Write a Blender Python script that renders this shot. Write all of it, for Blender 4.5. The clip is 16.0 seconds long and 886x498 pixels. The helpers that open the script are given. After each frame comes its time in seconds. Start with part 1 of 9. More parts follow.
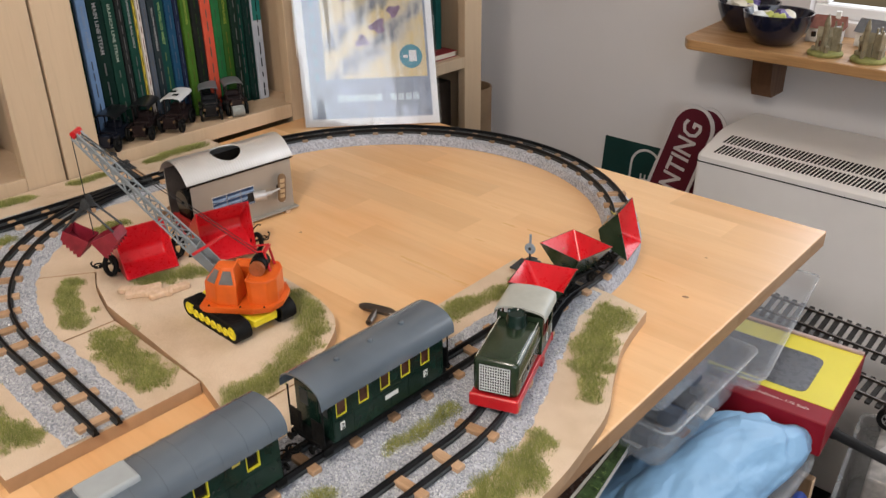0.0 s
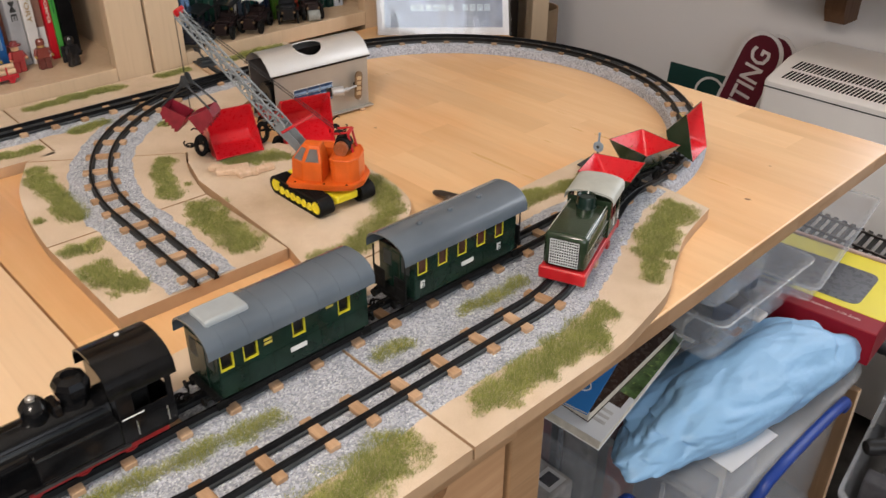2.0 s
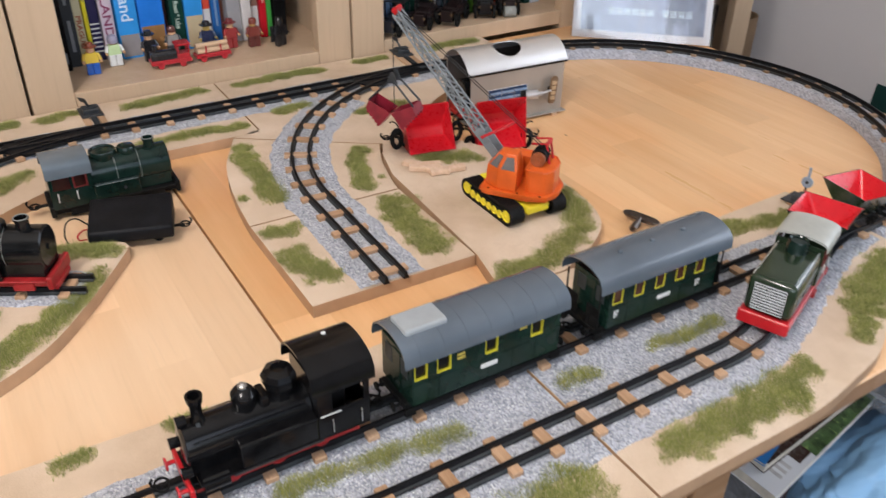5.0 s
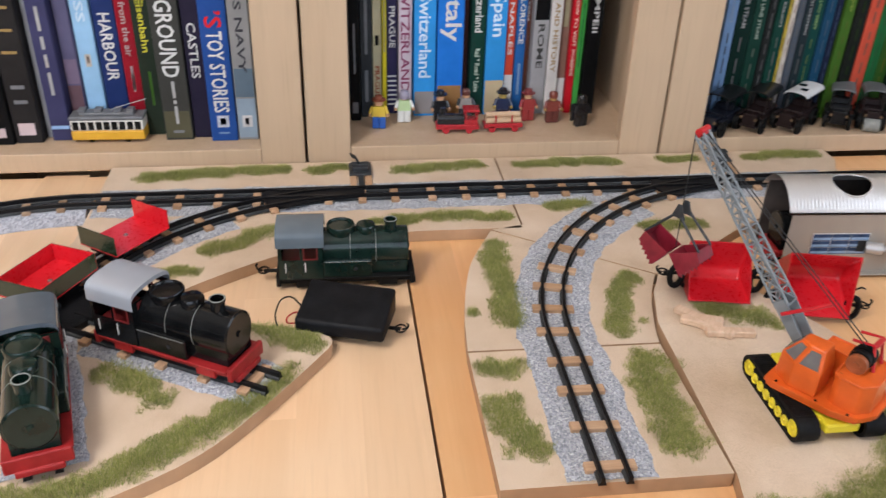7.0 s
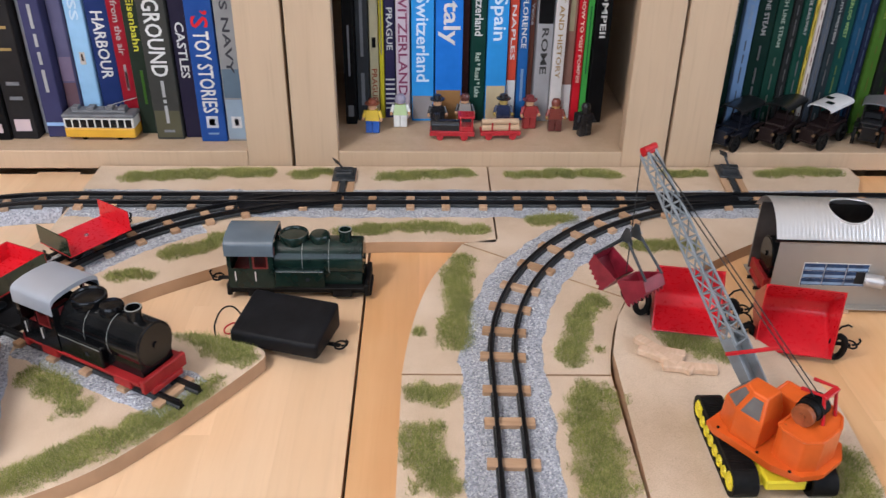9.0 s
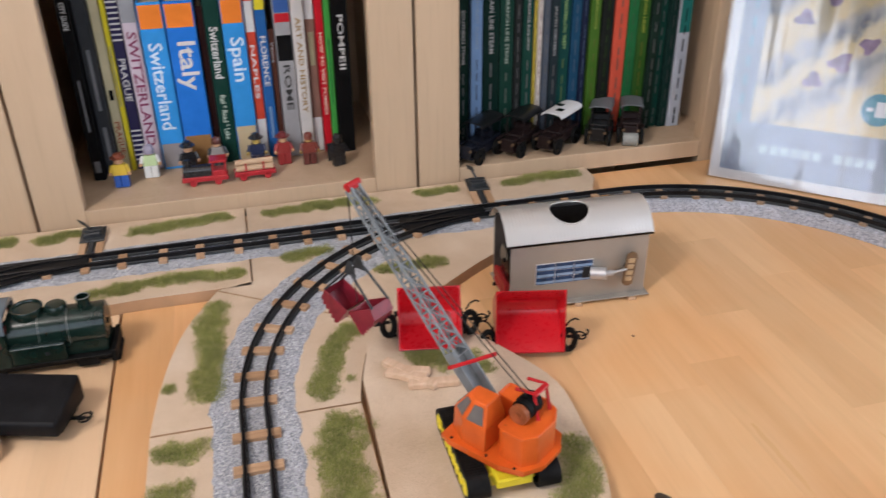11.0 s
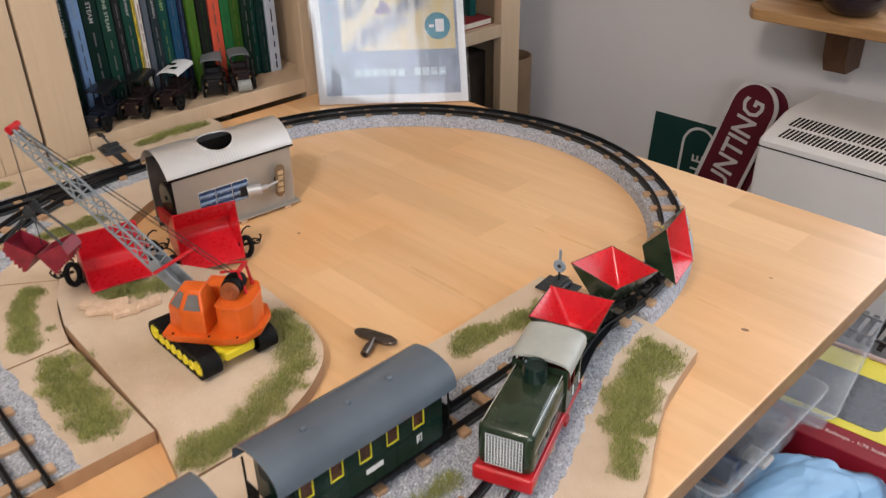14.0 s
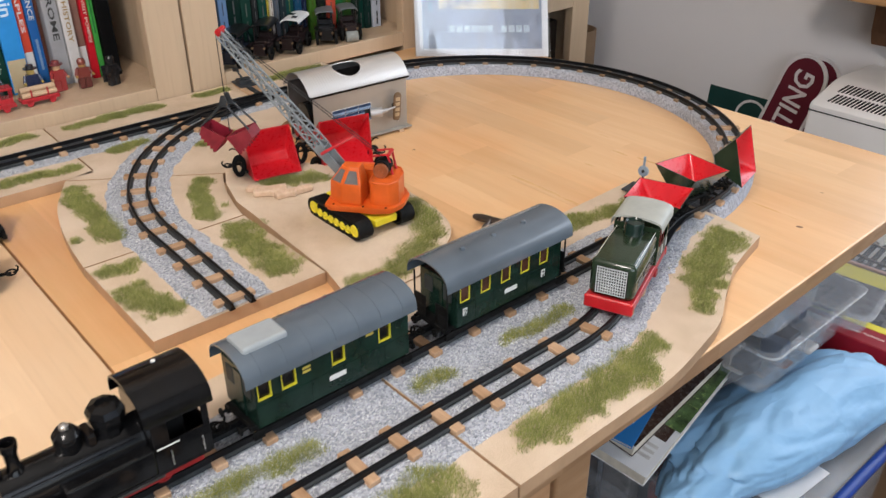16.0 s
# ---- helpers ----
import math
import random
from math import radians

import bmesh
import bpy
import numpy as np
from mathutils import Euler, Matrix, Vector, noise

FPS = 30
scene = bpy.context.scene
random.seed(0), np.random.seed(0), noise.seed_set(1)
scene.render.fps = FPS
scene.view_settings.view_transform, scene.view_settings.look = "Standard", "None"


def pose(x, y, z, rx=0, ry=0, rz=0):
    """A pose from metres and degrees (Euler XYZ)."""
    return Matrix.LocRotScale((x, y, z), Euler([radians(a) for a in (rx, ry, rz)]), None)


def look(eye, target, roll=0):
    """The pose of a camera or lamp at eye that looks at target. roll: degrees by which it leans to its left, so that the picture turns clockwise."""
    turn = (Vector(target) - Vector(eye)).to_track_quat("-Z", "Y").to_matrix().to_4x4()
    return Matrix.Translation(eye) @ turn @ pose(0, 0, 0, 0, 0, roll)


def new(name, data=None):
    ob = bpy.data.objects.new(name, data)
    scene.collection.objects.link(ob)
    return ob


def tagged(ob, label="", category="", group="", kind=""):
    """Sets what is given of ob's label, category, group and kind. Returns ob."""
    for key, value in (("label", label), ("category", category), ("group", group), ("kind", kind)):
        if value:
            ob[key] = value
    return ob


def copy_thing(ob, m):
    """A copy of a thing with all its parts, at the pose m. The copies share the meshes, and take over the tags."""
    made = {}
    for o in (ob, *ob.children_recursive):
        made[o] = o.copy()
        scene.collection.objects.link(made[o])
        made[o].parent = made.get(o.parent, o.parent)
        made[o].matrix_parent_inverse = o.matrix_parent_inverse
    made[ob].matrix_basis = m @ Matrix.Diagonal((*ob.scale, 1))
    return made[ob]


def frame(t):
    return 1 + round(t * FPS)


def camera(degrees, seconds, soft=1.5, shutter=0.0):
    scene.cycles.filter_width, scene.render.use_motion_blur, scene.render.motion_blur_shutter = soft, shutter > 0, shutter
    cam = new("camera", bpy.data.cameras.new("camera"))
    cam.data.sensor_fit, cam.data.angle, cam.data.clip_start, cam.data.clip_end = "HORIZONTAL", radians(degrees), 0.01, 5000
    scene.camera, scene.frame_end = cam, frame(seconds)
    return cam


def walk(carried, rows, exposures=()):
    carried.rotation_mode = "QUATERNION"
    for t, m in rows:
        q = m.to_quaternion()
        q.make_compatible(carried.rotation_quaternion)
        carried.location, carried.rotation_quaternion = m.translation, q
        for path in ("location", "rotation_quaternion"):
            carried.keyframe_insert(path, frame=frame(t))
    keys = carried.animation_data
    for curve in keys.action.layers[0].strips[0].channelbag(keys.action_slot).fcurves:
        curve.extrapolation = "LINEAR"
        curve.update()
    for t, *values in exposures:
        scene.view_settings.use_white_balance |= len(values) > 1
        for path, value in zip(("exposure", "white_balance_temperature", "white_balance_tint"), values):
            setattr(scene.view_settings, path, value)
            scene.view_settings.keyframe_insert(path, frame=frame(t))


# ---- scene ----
cam = camera(56.0, 16.0, soft=1.35, shutter=0.4)
PATH = [
    (0, (0.169, 0.27, 1.157), (-1.047, 1.577, 0.256), -0.7),
    (0.5, (0.179, 0.259, 1.15), (-1.026, 1.552, 0.216), -0.1),
    (1, (0.182, 0.245, 1.143), (-1.029, 1.506, 0.174), -0.1),
    (1.5, (0.188, 0.226, 1.135), (-1.041, 1.448, 0.138), -0.1),
    (2, (0.195, 0.209, 1.132), (-1.053, 1.389, 0.107), 0.2),
    (2.5, (0.193, 0.194, 1.126), (-1.082, 1.323, 0.075), 0.2),
    (3, (0.197, 0.18, 1.12), (-1.108, 1.248, 0.045), -0.5),
    (3.2, (0.196, 0.178, 1.122), (-1.117, 1.225, 0.036), -0.8),
    (5.3, (0.134, 0.194, 1.153), (-1.351, 1.036, 0.111), 1.3),
    (5.5, (0.119, 0.207, 1.155), (-1.414, 0.987, 0.134), 0.8),
    (6, (0.077, 0.228, 1.165), (-1.548, 0.855, 0.181), 1.1),
    (6.5, (0.03, 0.268, 1.16), (-1.656, 0.715, 0.182), 1.4),
    (7, (0.01, 0.294, 1.149), (-1.705, 0.539, 0.15), 1.8),
    (7.5, (-0.003, 0.329, 1.143), (-1.716, 0.416, 0.115), 1.6),
    (8, (-0.015, 0.365, 1.139), (-1.731, 0.389, 0.113), 1.1),
    (8.2, (-0.018, 0.375, 1.141), (-1.738, 0.389, 0.12), 0.7),
    (10.3, (-0.017, 0.455, 1.154), (-1.741, 0.684, 0.165), -0.3),
    (10.5, (-0.012, 0.464, 1.164), (-1.727, 0.739, 0.173), -0.8),
    (11, (-0.001, 0.483, 1.166), (-1.696, 0.921, 0.198), -0.7),
    (11.5, (0.007, 0.498, 1.162), (-1.646, 1.099, 0.21), -0.8),
    (12, (0.018, 0.506, 1.161), (-1.555, 1.285, 0.204), -1.3),
    (12.5, (0.035, 0.503, 1.16), (-1.429, 1.458, 0.188), -1.6),
    (13, (0.054, 0.477, 1.155), (-1.305, 1.569, 0.175), -1.2),
    (13.5, (0.07, 0.435, 1.146), (-1.228, 1.594, 0.16), -1.1),
    (14, (0.095, 0.388, 1.141), (-1.166, 1.588, 0.156), -1.1),
    (14.5, (0.119, 0.332, 1.135), (-1.136, 1.547, 0.161), -0.3),
    (15, (0.141, 0.288, 1.131), (-1.14, 1.486, 0.17), -0.3),
    (15.5, (0.158, 0.244, 1.126), (-1.143, 1.42, 0.165), -0.2),
    (16, (0.174, 0.214, 1.126), (-1.139, 1.359, 0.143), -0.2),
]
EXPOSURES = [
    (0.0, -0.10, 6800, 13), (3.0, -0.06, 6950, 14), (5.5, -0.02, 6150, 14), (6.5, -0.08, 6200, 14), (7.5, -0.01, 6050, 13), (8.5, -0.04, 6000, 14),
    (10.5, -0.08, 6150, 16), (12.0, -0.19, 6500, 15), (12.5, -0.12, 6550, 14), (13.5, -0.14, 6650, 14), (16.0, 0.02, 6350, 12)]
walk(cam, [(t, look(eye, target, roll)) for t, eye, target, roll in PATH], EXPOSURES)

# ---------------------------------------------------------------- light
world = bpy.data.worlds.new("sky")
scene.world = world
world.use_nodes = True
wn = world.node_tree
sky = wn.nodes.new("ShaderNodeTexSky")
sky.sky_type, sky.sun_disc = "NISHITA", False
sky.sun_elevation, sky.sun_rotation = radians(35), radians(-60)
wn.links.new(sky.outputs["Color"], wn.nodes["Background"].inputs["Color"])
wn.nodes["Background"].inputs["Strength"].default_value = 0.12


def window_lamp(name, m, width, height, watts, colour):
    lamp = bpy.data.lights.new(name, "AREA")
    lamp.shape, lamp.size, lamp.size_y, lamp.energy, lamp.color = "RECTANGLE", width, height, watts, colour
    ob = new(name, lamp)
    ob.matrix_world = m
    return ob


# window over the shelf, and the wide window behind the viewer
window_lamp("daylight_shelf_window", look((0.30, 1.90, 1.36), (0.25, 0.0, 0.93)), 1.3, 1.0, 15, (0.86, 0.93, 1.0))
window_lamp("daylight_room_window", look((1.43, -0.40, 1.40), (-0.45, 0.25, 0.80)), 2.1, 1.35, 20, (0.89, 0.945, 1.0))
bulb = bpy.data.lights.new("ceiling_bulb", "POINT")
bulb.shadow_soft_size, bulb.energy, bulb.color = 0.16, 52, (1.0, 0.925, 0.84)
new("ceiling_bulb", bulb).matrix_world = pose(0.16, -0.32, 1.98)

# ---------------------------------------------------------------- materials
TABLE, DECK, RAIL = 0.74, 0.752, 0.7605


def pf_top(x):
    """Height of the platform board, which rides up on its neighbour towards the back."""
    return DECK + max(0.0, min(0.0075, (-0.365 - x) * 0.031))



def nodes_of(name):
    m = bpy.data.materials.new(name)
    m.use_nodes = True
    t = m.node_tree
    return m, t, t.nodes["Principled BSDF"]


def ramp(t, fac, stops):
    r = t.nodes.new("ShaderNodeValToRGB")
    el = r.color_ramp.elements
    while len(el) < len(stops):
        el.new(0.5)
    for e, (p, c) in zip(el, stops):
        e.position, e.color = p, (*c, 1)
    t.links.new(fac, r.inputs["Fac"])
    return r.outputs["Color"]


def noise_node(t, vec, scale, detail=4.0, rough=0.55, dist=0.0):
    n = t.nodes.new("ShaderNodeTexNoise")
    n.inputs["Scale"].default_value = scale
    n.inputs["Detail"].default_value = detail
    n.inputs["Roughness"].default_value = rough
    n.inputs["Distortion"].default_value = dist
    if vec:
        t.links.new(vec, n.inputs["Vector"])
    return n.outputs["Fac"]


def mix_rgb(t, fac, a, b, how="MIX"):
    n = t.nodes.new("ShaderNodeMix")
    n.data_type, n.blend_type = "RGBA", how
    for sock, v in ((n.inputs[0], fac), (n.inputs[6], a), (n.inputs[7], b)):
        if isinstance(v, (int, float)):
            sock.default_value = v
        elif isinstance(v, tuple):
            sock.default_value = (*v, 1)
        else:
            t.links.new(v, sock)
    return n.outputs[2]


def math_node(t, op, a, b=0.0):
    n = t.nodes.new("ShaderNodeMath")
    n.operation = op
    for sock, v in zip(n.inputs, (a, b)):
        if isinstance(v, (int, float)):
            sock.default_value = v
        else:
            t.links.new(v, sock)
    return n.outputs[0]


def bump_to(t, bsdf, height, strength, dist=0.001):
    b = t.nodes.new("ShaderNodeBump")
    b.inputs["Strength"].default_value, b.inputs["Distance"].default_value = strength, dist
    t.links.new(height, b.inputs["Height"])
    t.links.new(b.outputs["Normal"], bsdf.inputs["Normal"])


def place_vec(t, kind="Object"):
    return t.nodes.new("ShaderNodeTexCoord").outputs[kind]


def world_vec(t):
    return t.nodes.new("ShaderNodeNewGeometry").outputs["Position"]


def scaled(t, vec, s, turn=0.0):
    n = t.nodes.new("ShaderNodeMapping")
    n.inputs["Scale"].default_value = s
    n.inputs["Rotation"].default_value = (0, 0, turn)
    t.links.new(vec, n.inputs["Vector"])
    return n.outputs["Vector"]


def paint(name, col, rough=0.4, metal=0.0, vary=0.18, size=60.0, worn=None, worn_at=0.68, bump=0.08, coat=0.0, grime=0.35, spec=0.4):
    """Enamel, plastic or plain painted surface: tone drift, fine grain, optional worn spots."""
    m, t, b = nodes_of(name)
    v = place_vec(t)
    big = noise_node(t, v, size, 3)
    fine = noise_node(t, v, size * 9, 4)
    lo = tuple(c * (1 - vary) for c in col)
    hi = tuple(min(1, c * (1 + vary) + 0.004) for c in col)
    c = ramp(t, big, [(0.3, lo), (0.7, hi)])
    if worn:
        spots = ramp(t, noise_node(t, v, size * 2.6, 5, 0.7), [(worn_at, (0, 0, 0)), (worn_at + 0.05, (1, 1, 1))])
        c = mix_rgb(t, spots, c, worn)
    t.links.new(c, b.inputs["Base Color"])
    r = ramp(t, fine, [(0.2, (max(0.03, rough - 0.03),) * 3), (0.8, (min(1, rough + grime * 0.2),) * 3)])
    t.links.new(r, b.inputs["Roughness"])
    b.inputs["Metallic"].default_value = metal
    b.inputs["Specular IOR Level"].default_value = spec
    b.inputs["Coat Weight"].default_value = coat
    b.inputs["Coat Roughness"].default_value = 0.12
    if bump > 0.02:
        bump_to(t, b, fine, bump, 0.0006)
    return m


def wood(name, light, dark, along=1, scale=1.0, rough=0.45, by_piece=0.0, coat=0.0, pores=0.5, blotch=0.0):
    """Planed wood; along is the axis of the grain."""
    m, t, b = nodes_of(name)
    v = place_vec(t)
    info = t.nodes.new("ShaderNodeObjectInfo")
    shift = t.nodes.new("ShaderNodeVectorMath")
    shift.operation = "ADD"
    t.links.new(v, shift.inputs[0])
    comb = t.nodes.new("ShaderNodeCombineXYZ")
    k = math_node(t, "MULTIPLY", info.outputs["Random"], 37.0)
    for i in range(3):
        t.links.new(k, comb.inputs[i])
    t.links.new(comb.outputs[0], shift.inputs[1])
    s = [26.0 * scale] * 3
    s[along] = 2.2 * scale
    gv = scaled(t, shift.outputs[0], s)
    grain = noise_node(t, gv, 3.2, 6, 0.6, 0.5)
    s2 = [420.0 * scale] * 3
    s2[along] = 26.0 * scale
    fleck = noise_node(t, scaled(t, shift.outputs[0], s2), 1.0, 2, 0.5)
    c = ramp(t, grain, [(0.28, dark), (0.52, tuple((a + d) / 2 for a, d in zip(light, dark))), (0.72, light)])
    fl = ramp(t, fleck, [(0.30, (1 - 0.22 * pores,) * 3), (0.46, (1, 1, 1))])
    c = mix_rgb(t, 1.0, c, fl, "MULTIPLY")
    if by_piece:
        tone = ramp(t, info.outputs["Random"], [(0.0, (1 - by_piece, 1 - by_piece * 1.25, 1 - by_piece * 1.6)), (0.5, (1.0, 0.985, 0.96)), (1.0, (1.04, 1.05, 1.06))])
        c = mix_rgb(t, 1.0, c, tone, "MULTIPLY")
    if blotch:
        tint = ramp(t, noise_node(t, world_vec(t), 6.0, 3, 0.5), [(0.36, (1.0, 1.0 - blotch, 1.0 - 2.0 * blotch)), (0.62, (1.0, 1.0, 1.0))])
        c = mix_rgb(t, 1.0, c, tint, "MULTIPLY")
    t.links.new(c, b.inputs["Base Color"])
    r = ramp(t, grain, [(0.3, (rough + 0.08,) * 3), (0.7, (rough - 0.06,) * 3)])
    t.links.new(r, b.inputs["Roughness"])
    b.inputs["Coat Weight"].default_value, b.inputs["Coat Roughness"].default_value = coat, 0.25
    bump_to(t, b, fleck, 0.06, 0.0004)
    return m


def plaster(name, col, rough=0.9):
    m, t, b = nodes_of(name)
    v = world_vec(t)
    c = ramp(t, noise_node(t, v, 1.7, 5), [(0.3, tuple(x * 0.95 for x in col)), (0.7, col)])
    t.links.new(c, b.inputs["Base Color"])
    b.inputs["Roughness"].default_value = rough
    bump_to(t, b, noise_node(t, v, 260, 3), 0.12, 0.001)
    return m


def sand_top(name):
    """Sand-coloured textured paint with pale scuffs and a few darker stains."""
    m, t, b = nodes_of(name)
    v = world_vec(t)
    c = ramp(t, noise_node(t, v, 14, 6, 0.6), [(0.26, (0.53, 0.40, 0.275)), (0.5, (0.65, 0.515, 0.375)), (0.75, (0.73, 0.605, 0.47))])
    grit = noise_node(t, v, 1500, 2)
    c = mix_rgb(t, 1.0, c, ramp(t, grit, [(0.3, (0.80, 0.78, 0.76)), (0.6, (1.04, 1.03, 1.02))]), "MULTIPLY")
    t.links.new(c, b.inputs["Base Color"])
    b.inputs["Roughness"].default_value = 0.93
    bump_to(t, b, grit, 0.35, 0.0007)
    return m


def gravel(name, lo, hi, cell=620.0):
    m, t, b = nodes_of(name)
    v = world_vec(t)
    vor = t.nodes.new("ShaderNodeTexVoronoi")
    vor.inputs["Scale"].default_value = cell
    t.links.new(v, vor.inputs["Vector"])
    sep = t.nodes.new("ShaderNodeSeparateColor")
    t.links.new(vor.outputs["Color"], sep.inputs["Color"])
    c = ramp(t, sep.outputs[0], [(0.0, lo), (0.45, tuple((a + d) / 2 for a, d in zip(lo, hi))), (1.0, hi)])
    c = mix_rgb(t, 1.0, c, ramp(t, noise_node(t, v, 40, 4), [(0.3, (0.86, 0.86, 0.87)), (0.7, (1.06, 1.06, 1.06))]), "MULTIPLY")
    t.links.new(c, b.inputs["Base Color"])
    b.inputs["Roughness"].default_value = 0.95
    inv = math_node(t, "SUBTRACT", 1.0, vor.outputs["Distance"])
    bump_to(t, b, inv, 0.8, 0.0012)
    return m


def island_paint(name, stops, rough=0.9):
    """Loose grains or blades: tone per island."""
    m, t, b = nodes_of(name)
    g = t.nodes.new("ShaderNodeNewGeometry")
    c = ramp(t, g.outputs["Random Per Island"], stops)
    c = mix_rgb(t, 1.0, c, ramp(t, noise_node(t, g.outputs["Position"], 55, 3), [(0.3, (0.82, 0.84, 0.80)), (0.7, (1.1, 1.08, 1.0))]), "MULTIPLY")
    t.links.new(c, b.inputs["Base Color"])
    b.inputs["Roughness"].default_value = rough
    return m


def clear_plastic(name, tint=(0.92, 0.94, 0.96), alpha=0.22, rough=0.22):
    """Thin translucent polypropylene: mostly see-through, with a glossy haze."""
    m, t, b = nodes_of(name)
    v = place_vec(t)
    c = ramp(t, noise_node(t, v, 18, 4), [(0.3, tuple(x * 0.9 for x in tint)), (0.7, tint)])
    t.links.new(c, b.inputs["Base Color"])
    a = ramp(t, noise_node(t, v, 9, 5, 0.65), [(0.25, (alpha * 0.7,) * 3), (0.8, (alpha * 1.45,) * 3)])
    t.links.new(a, b.inputs["Alpha"])
    b.inputs["Roughness"].default_value = rough
    return m


BEECH = wood("beech_stave", (0.845, 0.55, 0.295), (0.765, 0.47, 0.235), along=0, scale=0.55, rough=0.33, by_piece=0.10, coat=0.35, pores=0.16, blotch=0.11)
BEECH_PALE = wood("pale_beech_stave", (0.88, 0.66, 0.44), (0.80, 0.575, 0.365), along=0, scale=0.55, rough=0.33, by_piece=0.10, coat=0.35, pores=0.16, blotch=0.06)
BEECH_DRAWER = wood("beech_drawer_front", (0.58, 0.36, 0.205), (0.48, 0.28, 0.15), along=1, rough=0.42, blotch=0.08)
# end grain, with the shade on the table's side put into the brown
BEECH_EDGE_SHADED = wood("beech_edge_shaded", (0.42, 0.245, 0.125), (0.33, 0.18, 0.085), along=1, rough=0.42)
BIRCH = wood("birch_veneer", (0.56, 0.415, 0.275), (0.51, 0.37, 0.24), along=2, scale=0.5, rough=0.48, pores=0.25)
OAK = wood("oiled_oak", (0.50, 0.29, 0.13), (0.33, 0.17, 0.065), along=0, scale=0.8, rough=0.4, pores=0.8)
DARK_OAK = wood("stained_oak", (0.16, 0.075, 0.035), (0.09, 0.04, 0.018), along=2, scale=0.8, rough=0.5)
SLEEPER = wood("sleeper_wood", (0.60, 0.40, 0.25), (0.44, 0.27, 0.155), along=0, scale=3.0, rough=0.75, by_piece=0.24)
# greyer, darker wood for the short sleepers on the curves
SLEEPER_DULL = wood("dull_sleeper_wood", (0.42, 0.30, 0.20), (0.28, 0.19, 0.125), along=0, scale=3.0, rough=0.8, by_piece=0.3)
TIMBER = wood("split_timber", (0.76, 0.56, 0.40), (0.60, 0.41, 0.27), along=0, scale=2.0, rough=0.8)
MDF = paint("fibreboard_edge", (0.46, 0.29, 0.165), rough=0.85, vary=0.12, size=30, bump=0.15)
SAND = sand_top("sand_paint")
BALLAST = gravel("ballast_bed", (0.27, 0.285, 0.325), (0.56, 0.585, 0.645))
STONE = island_paint("ballast_stone", [(0.0, (0.22, 0.235, 0.28)), (0.35, (0.42, 0.44, 0.50)), (0.7, (0.58, 0.605, 0.665)), (1.0, (0.72, 0.745, 0.80))])
GRASS = island_paint("static_grass", [(0.0, (0.15, 0.185, 0.042)), (0.4, (0.27, 0.295, 0.080)), (0.75, (0.39, 0.39, 0.13)), (1.0, (0.55, 0.50, 0.24))])
RAIL_BLACK = paint("blackened_rail", (0.005, 0.005, 0.006), rough=0.34, spec=0.18, metal=0.0, vary=0.3, size=40)
# lower part of the rail, greyer than its black head, with brown worn spots
RAIL_FOOT = paint("grey_rail_foot", (0.036, 0.040, 0.042), rough=0.45, spec=0.25, vary=0.35, size=60, worn=(0.11, 0.085, 0.065), worn_at=0.70)
PLATE_BLACK = paint("black_plastic_plate", (0.005, 0.0055, 0.007), rough=0.5, spec=0.16, vary=0.25, size=60, bump=0.25)
WALL = plaster("white_wall_paint", (0.74, 0.72, 0.72))
CEIL = plaster("ceiling_paint", (0.66, 0.64, 0.61))
# walls out of view, kept dark so that they bounce less light
ROOM_WALL = plaster("dark_unseen_wall", (0.26, 0.245, 0.23))
CARPET = paint("grey_carpet", (0.10, 0.095, 0.09), rough=1.0, vary=0.3, size=25, bump=0.6)
WHITE_METAL = paint("white_heater_enamel", (0.84, 0.83, 0.815), rough=0.42, vary=0.03, size=8, bump=0.05)
BLACK_VOID = paint("dark_slot", (0.012, 0.012, 0.013), rough=0.8)
WINDOW_PAINT = paint("white_window_paint", (0.8, 0.8, 0.8), rough=0.4, vary=0.04, size=9)

# ---------------------------------------------------------------- mesh tools


def mesh_of(name, bm, mats):
    me = bpy.data.meshes.new(name)
    bm.to_mesh(me)
    bm.free()
    for m in (mats if isinstance(mats, (list, tuple)) else [mats]):
        me.materials.append(m)
    return me


def part(name, bm, material, parent=None, label="", smooth=False):
    me = mesh_of(name, bm, material)
    if smooth:
        me.polygons.foreach_set("use_smooth", [True] * len(me.polygons))
        me.set_sharp_from_angle(angle=radians(38))
    ob = new(name, me)
    ob.parent = parent
    return tagged(ob, label)


def thing(name, m, label, category, group="", kind=""):
    ob = new(name)
    ob.empty_display_size = 0.02
    ob.matrix_world = m
    return tagged(ob, label, category, group, kind)


def bevel(bm, geom_edges, w, seg=1):
    if w > 0:
        bmesh.ops.bevel(bm, geom=geom_edges, offset=w, segments=seg, profile=0.5, affect="EDGES", clamp_overlap=True)


def box(bm, x0, x1, y0, y1, z0, z1, b=0.0, seg=1, m=None, mat=0):
    r = bmesh.ops.create_cube(bm, size=1.0)
    vs = r["verts"]
    bmesh.ops.scale(bm, vec=(x1 - x0, y1 - y0, z1 - z0), verts=vs)
    bmesh.ops.translate(bm, vec=((x0 + x1) / 2, (y0 + y1) / 2, (z0 + z1) / 2), verts=vs)
    if m is not None:
        bmesh.ops.transform(bm, matrix=m, verts=vs)
    fs = list({f for v in vs for f in v.link_faces})
    for f in fs:
        f.material_index = mat
    if b:
        bevel(bm, list({e for v in vs for e in v.link_edges}), b, seg)
    return bm


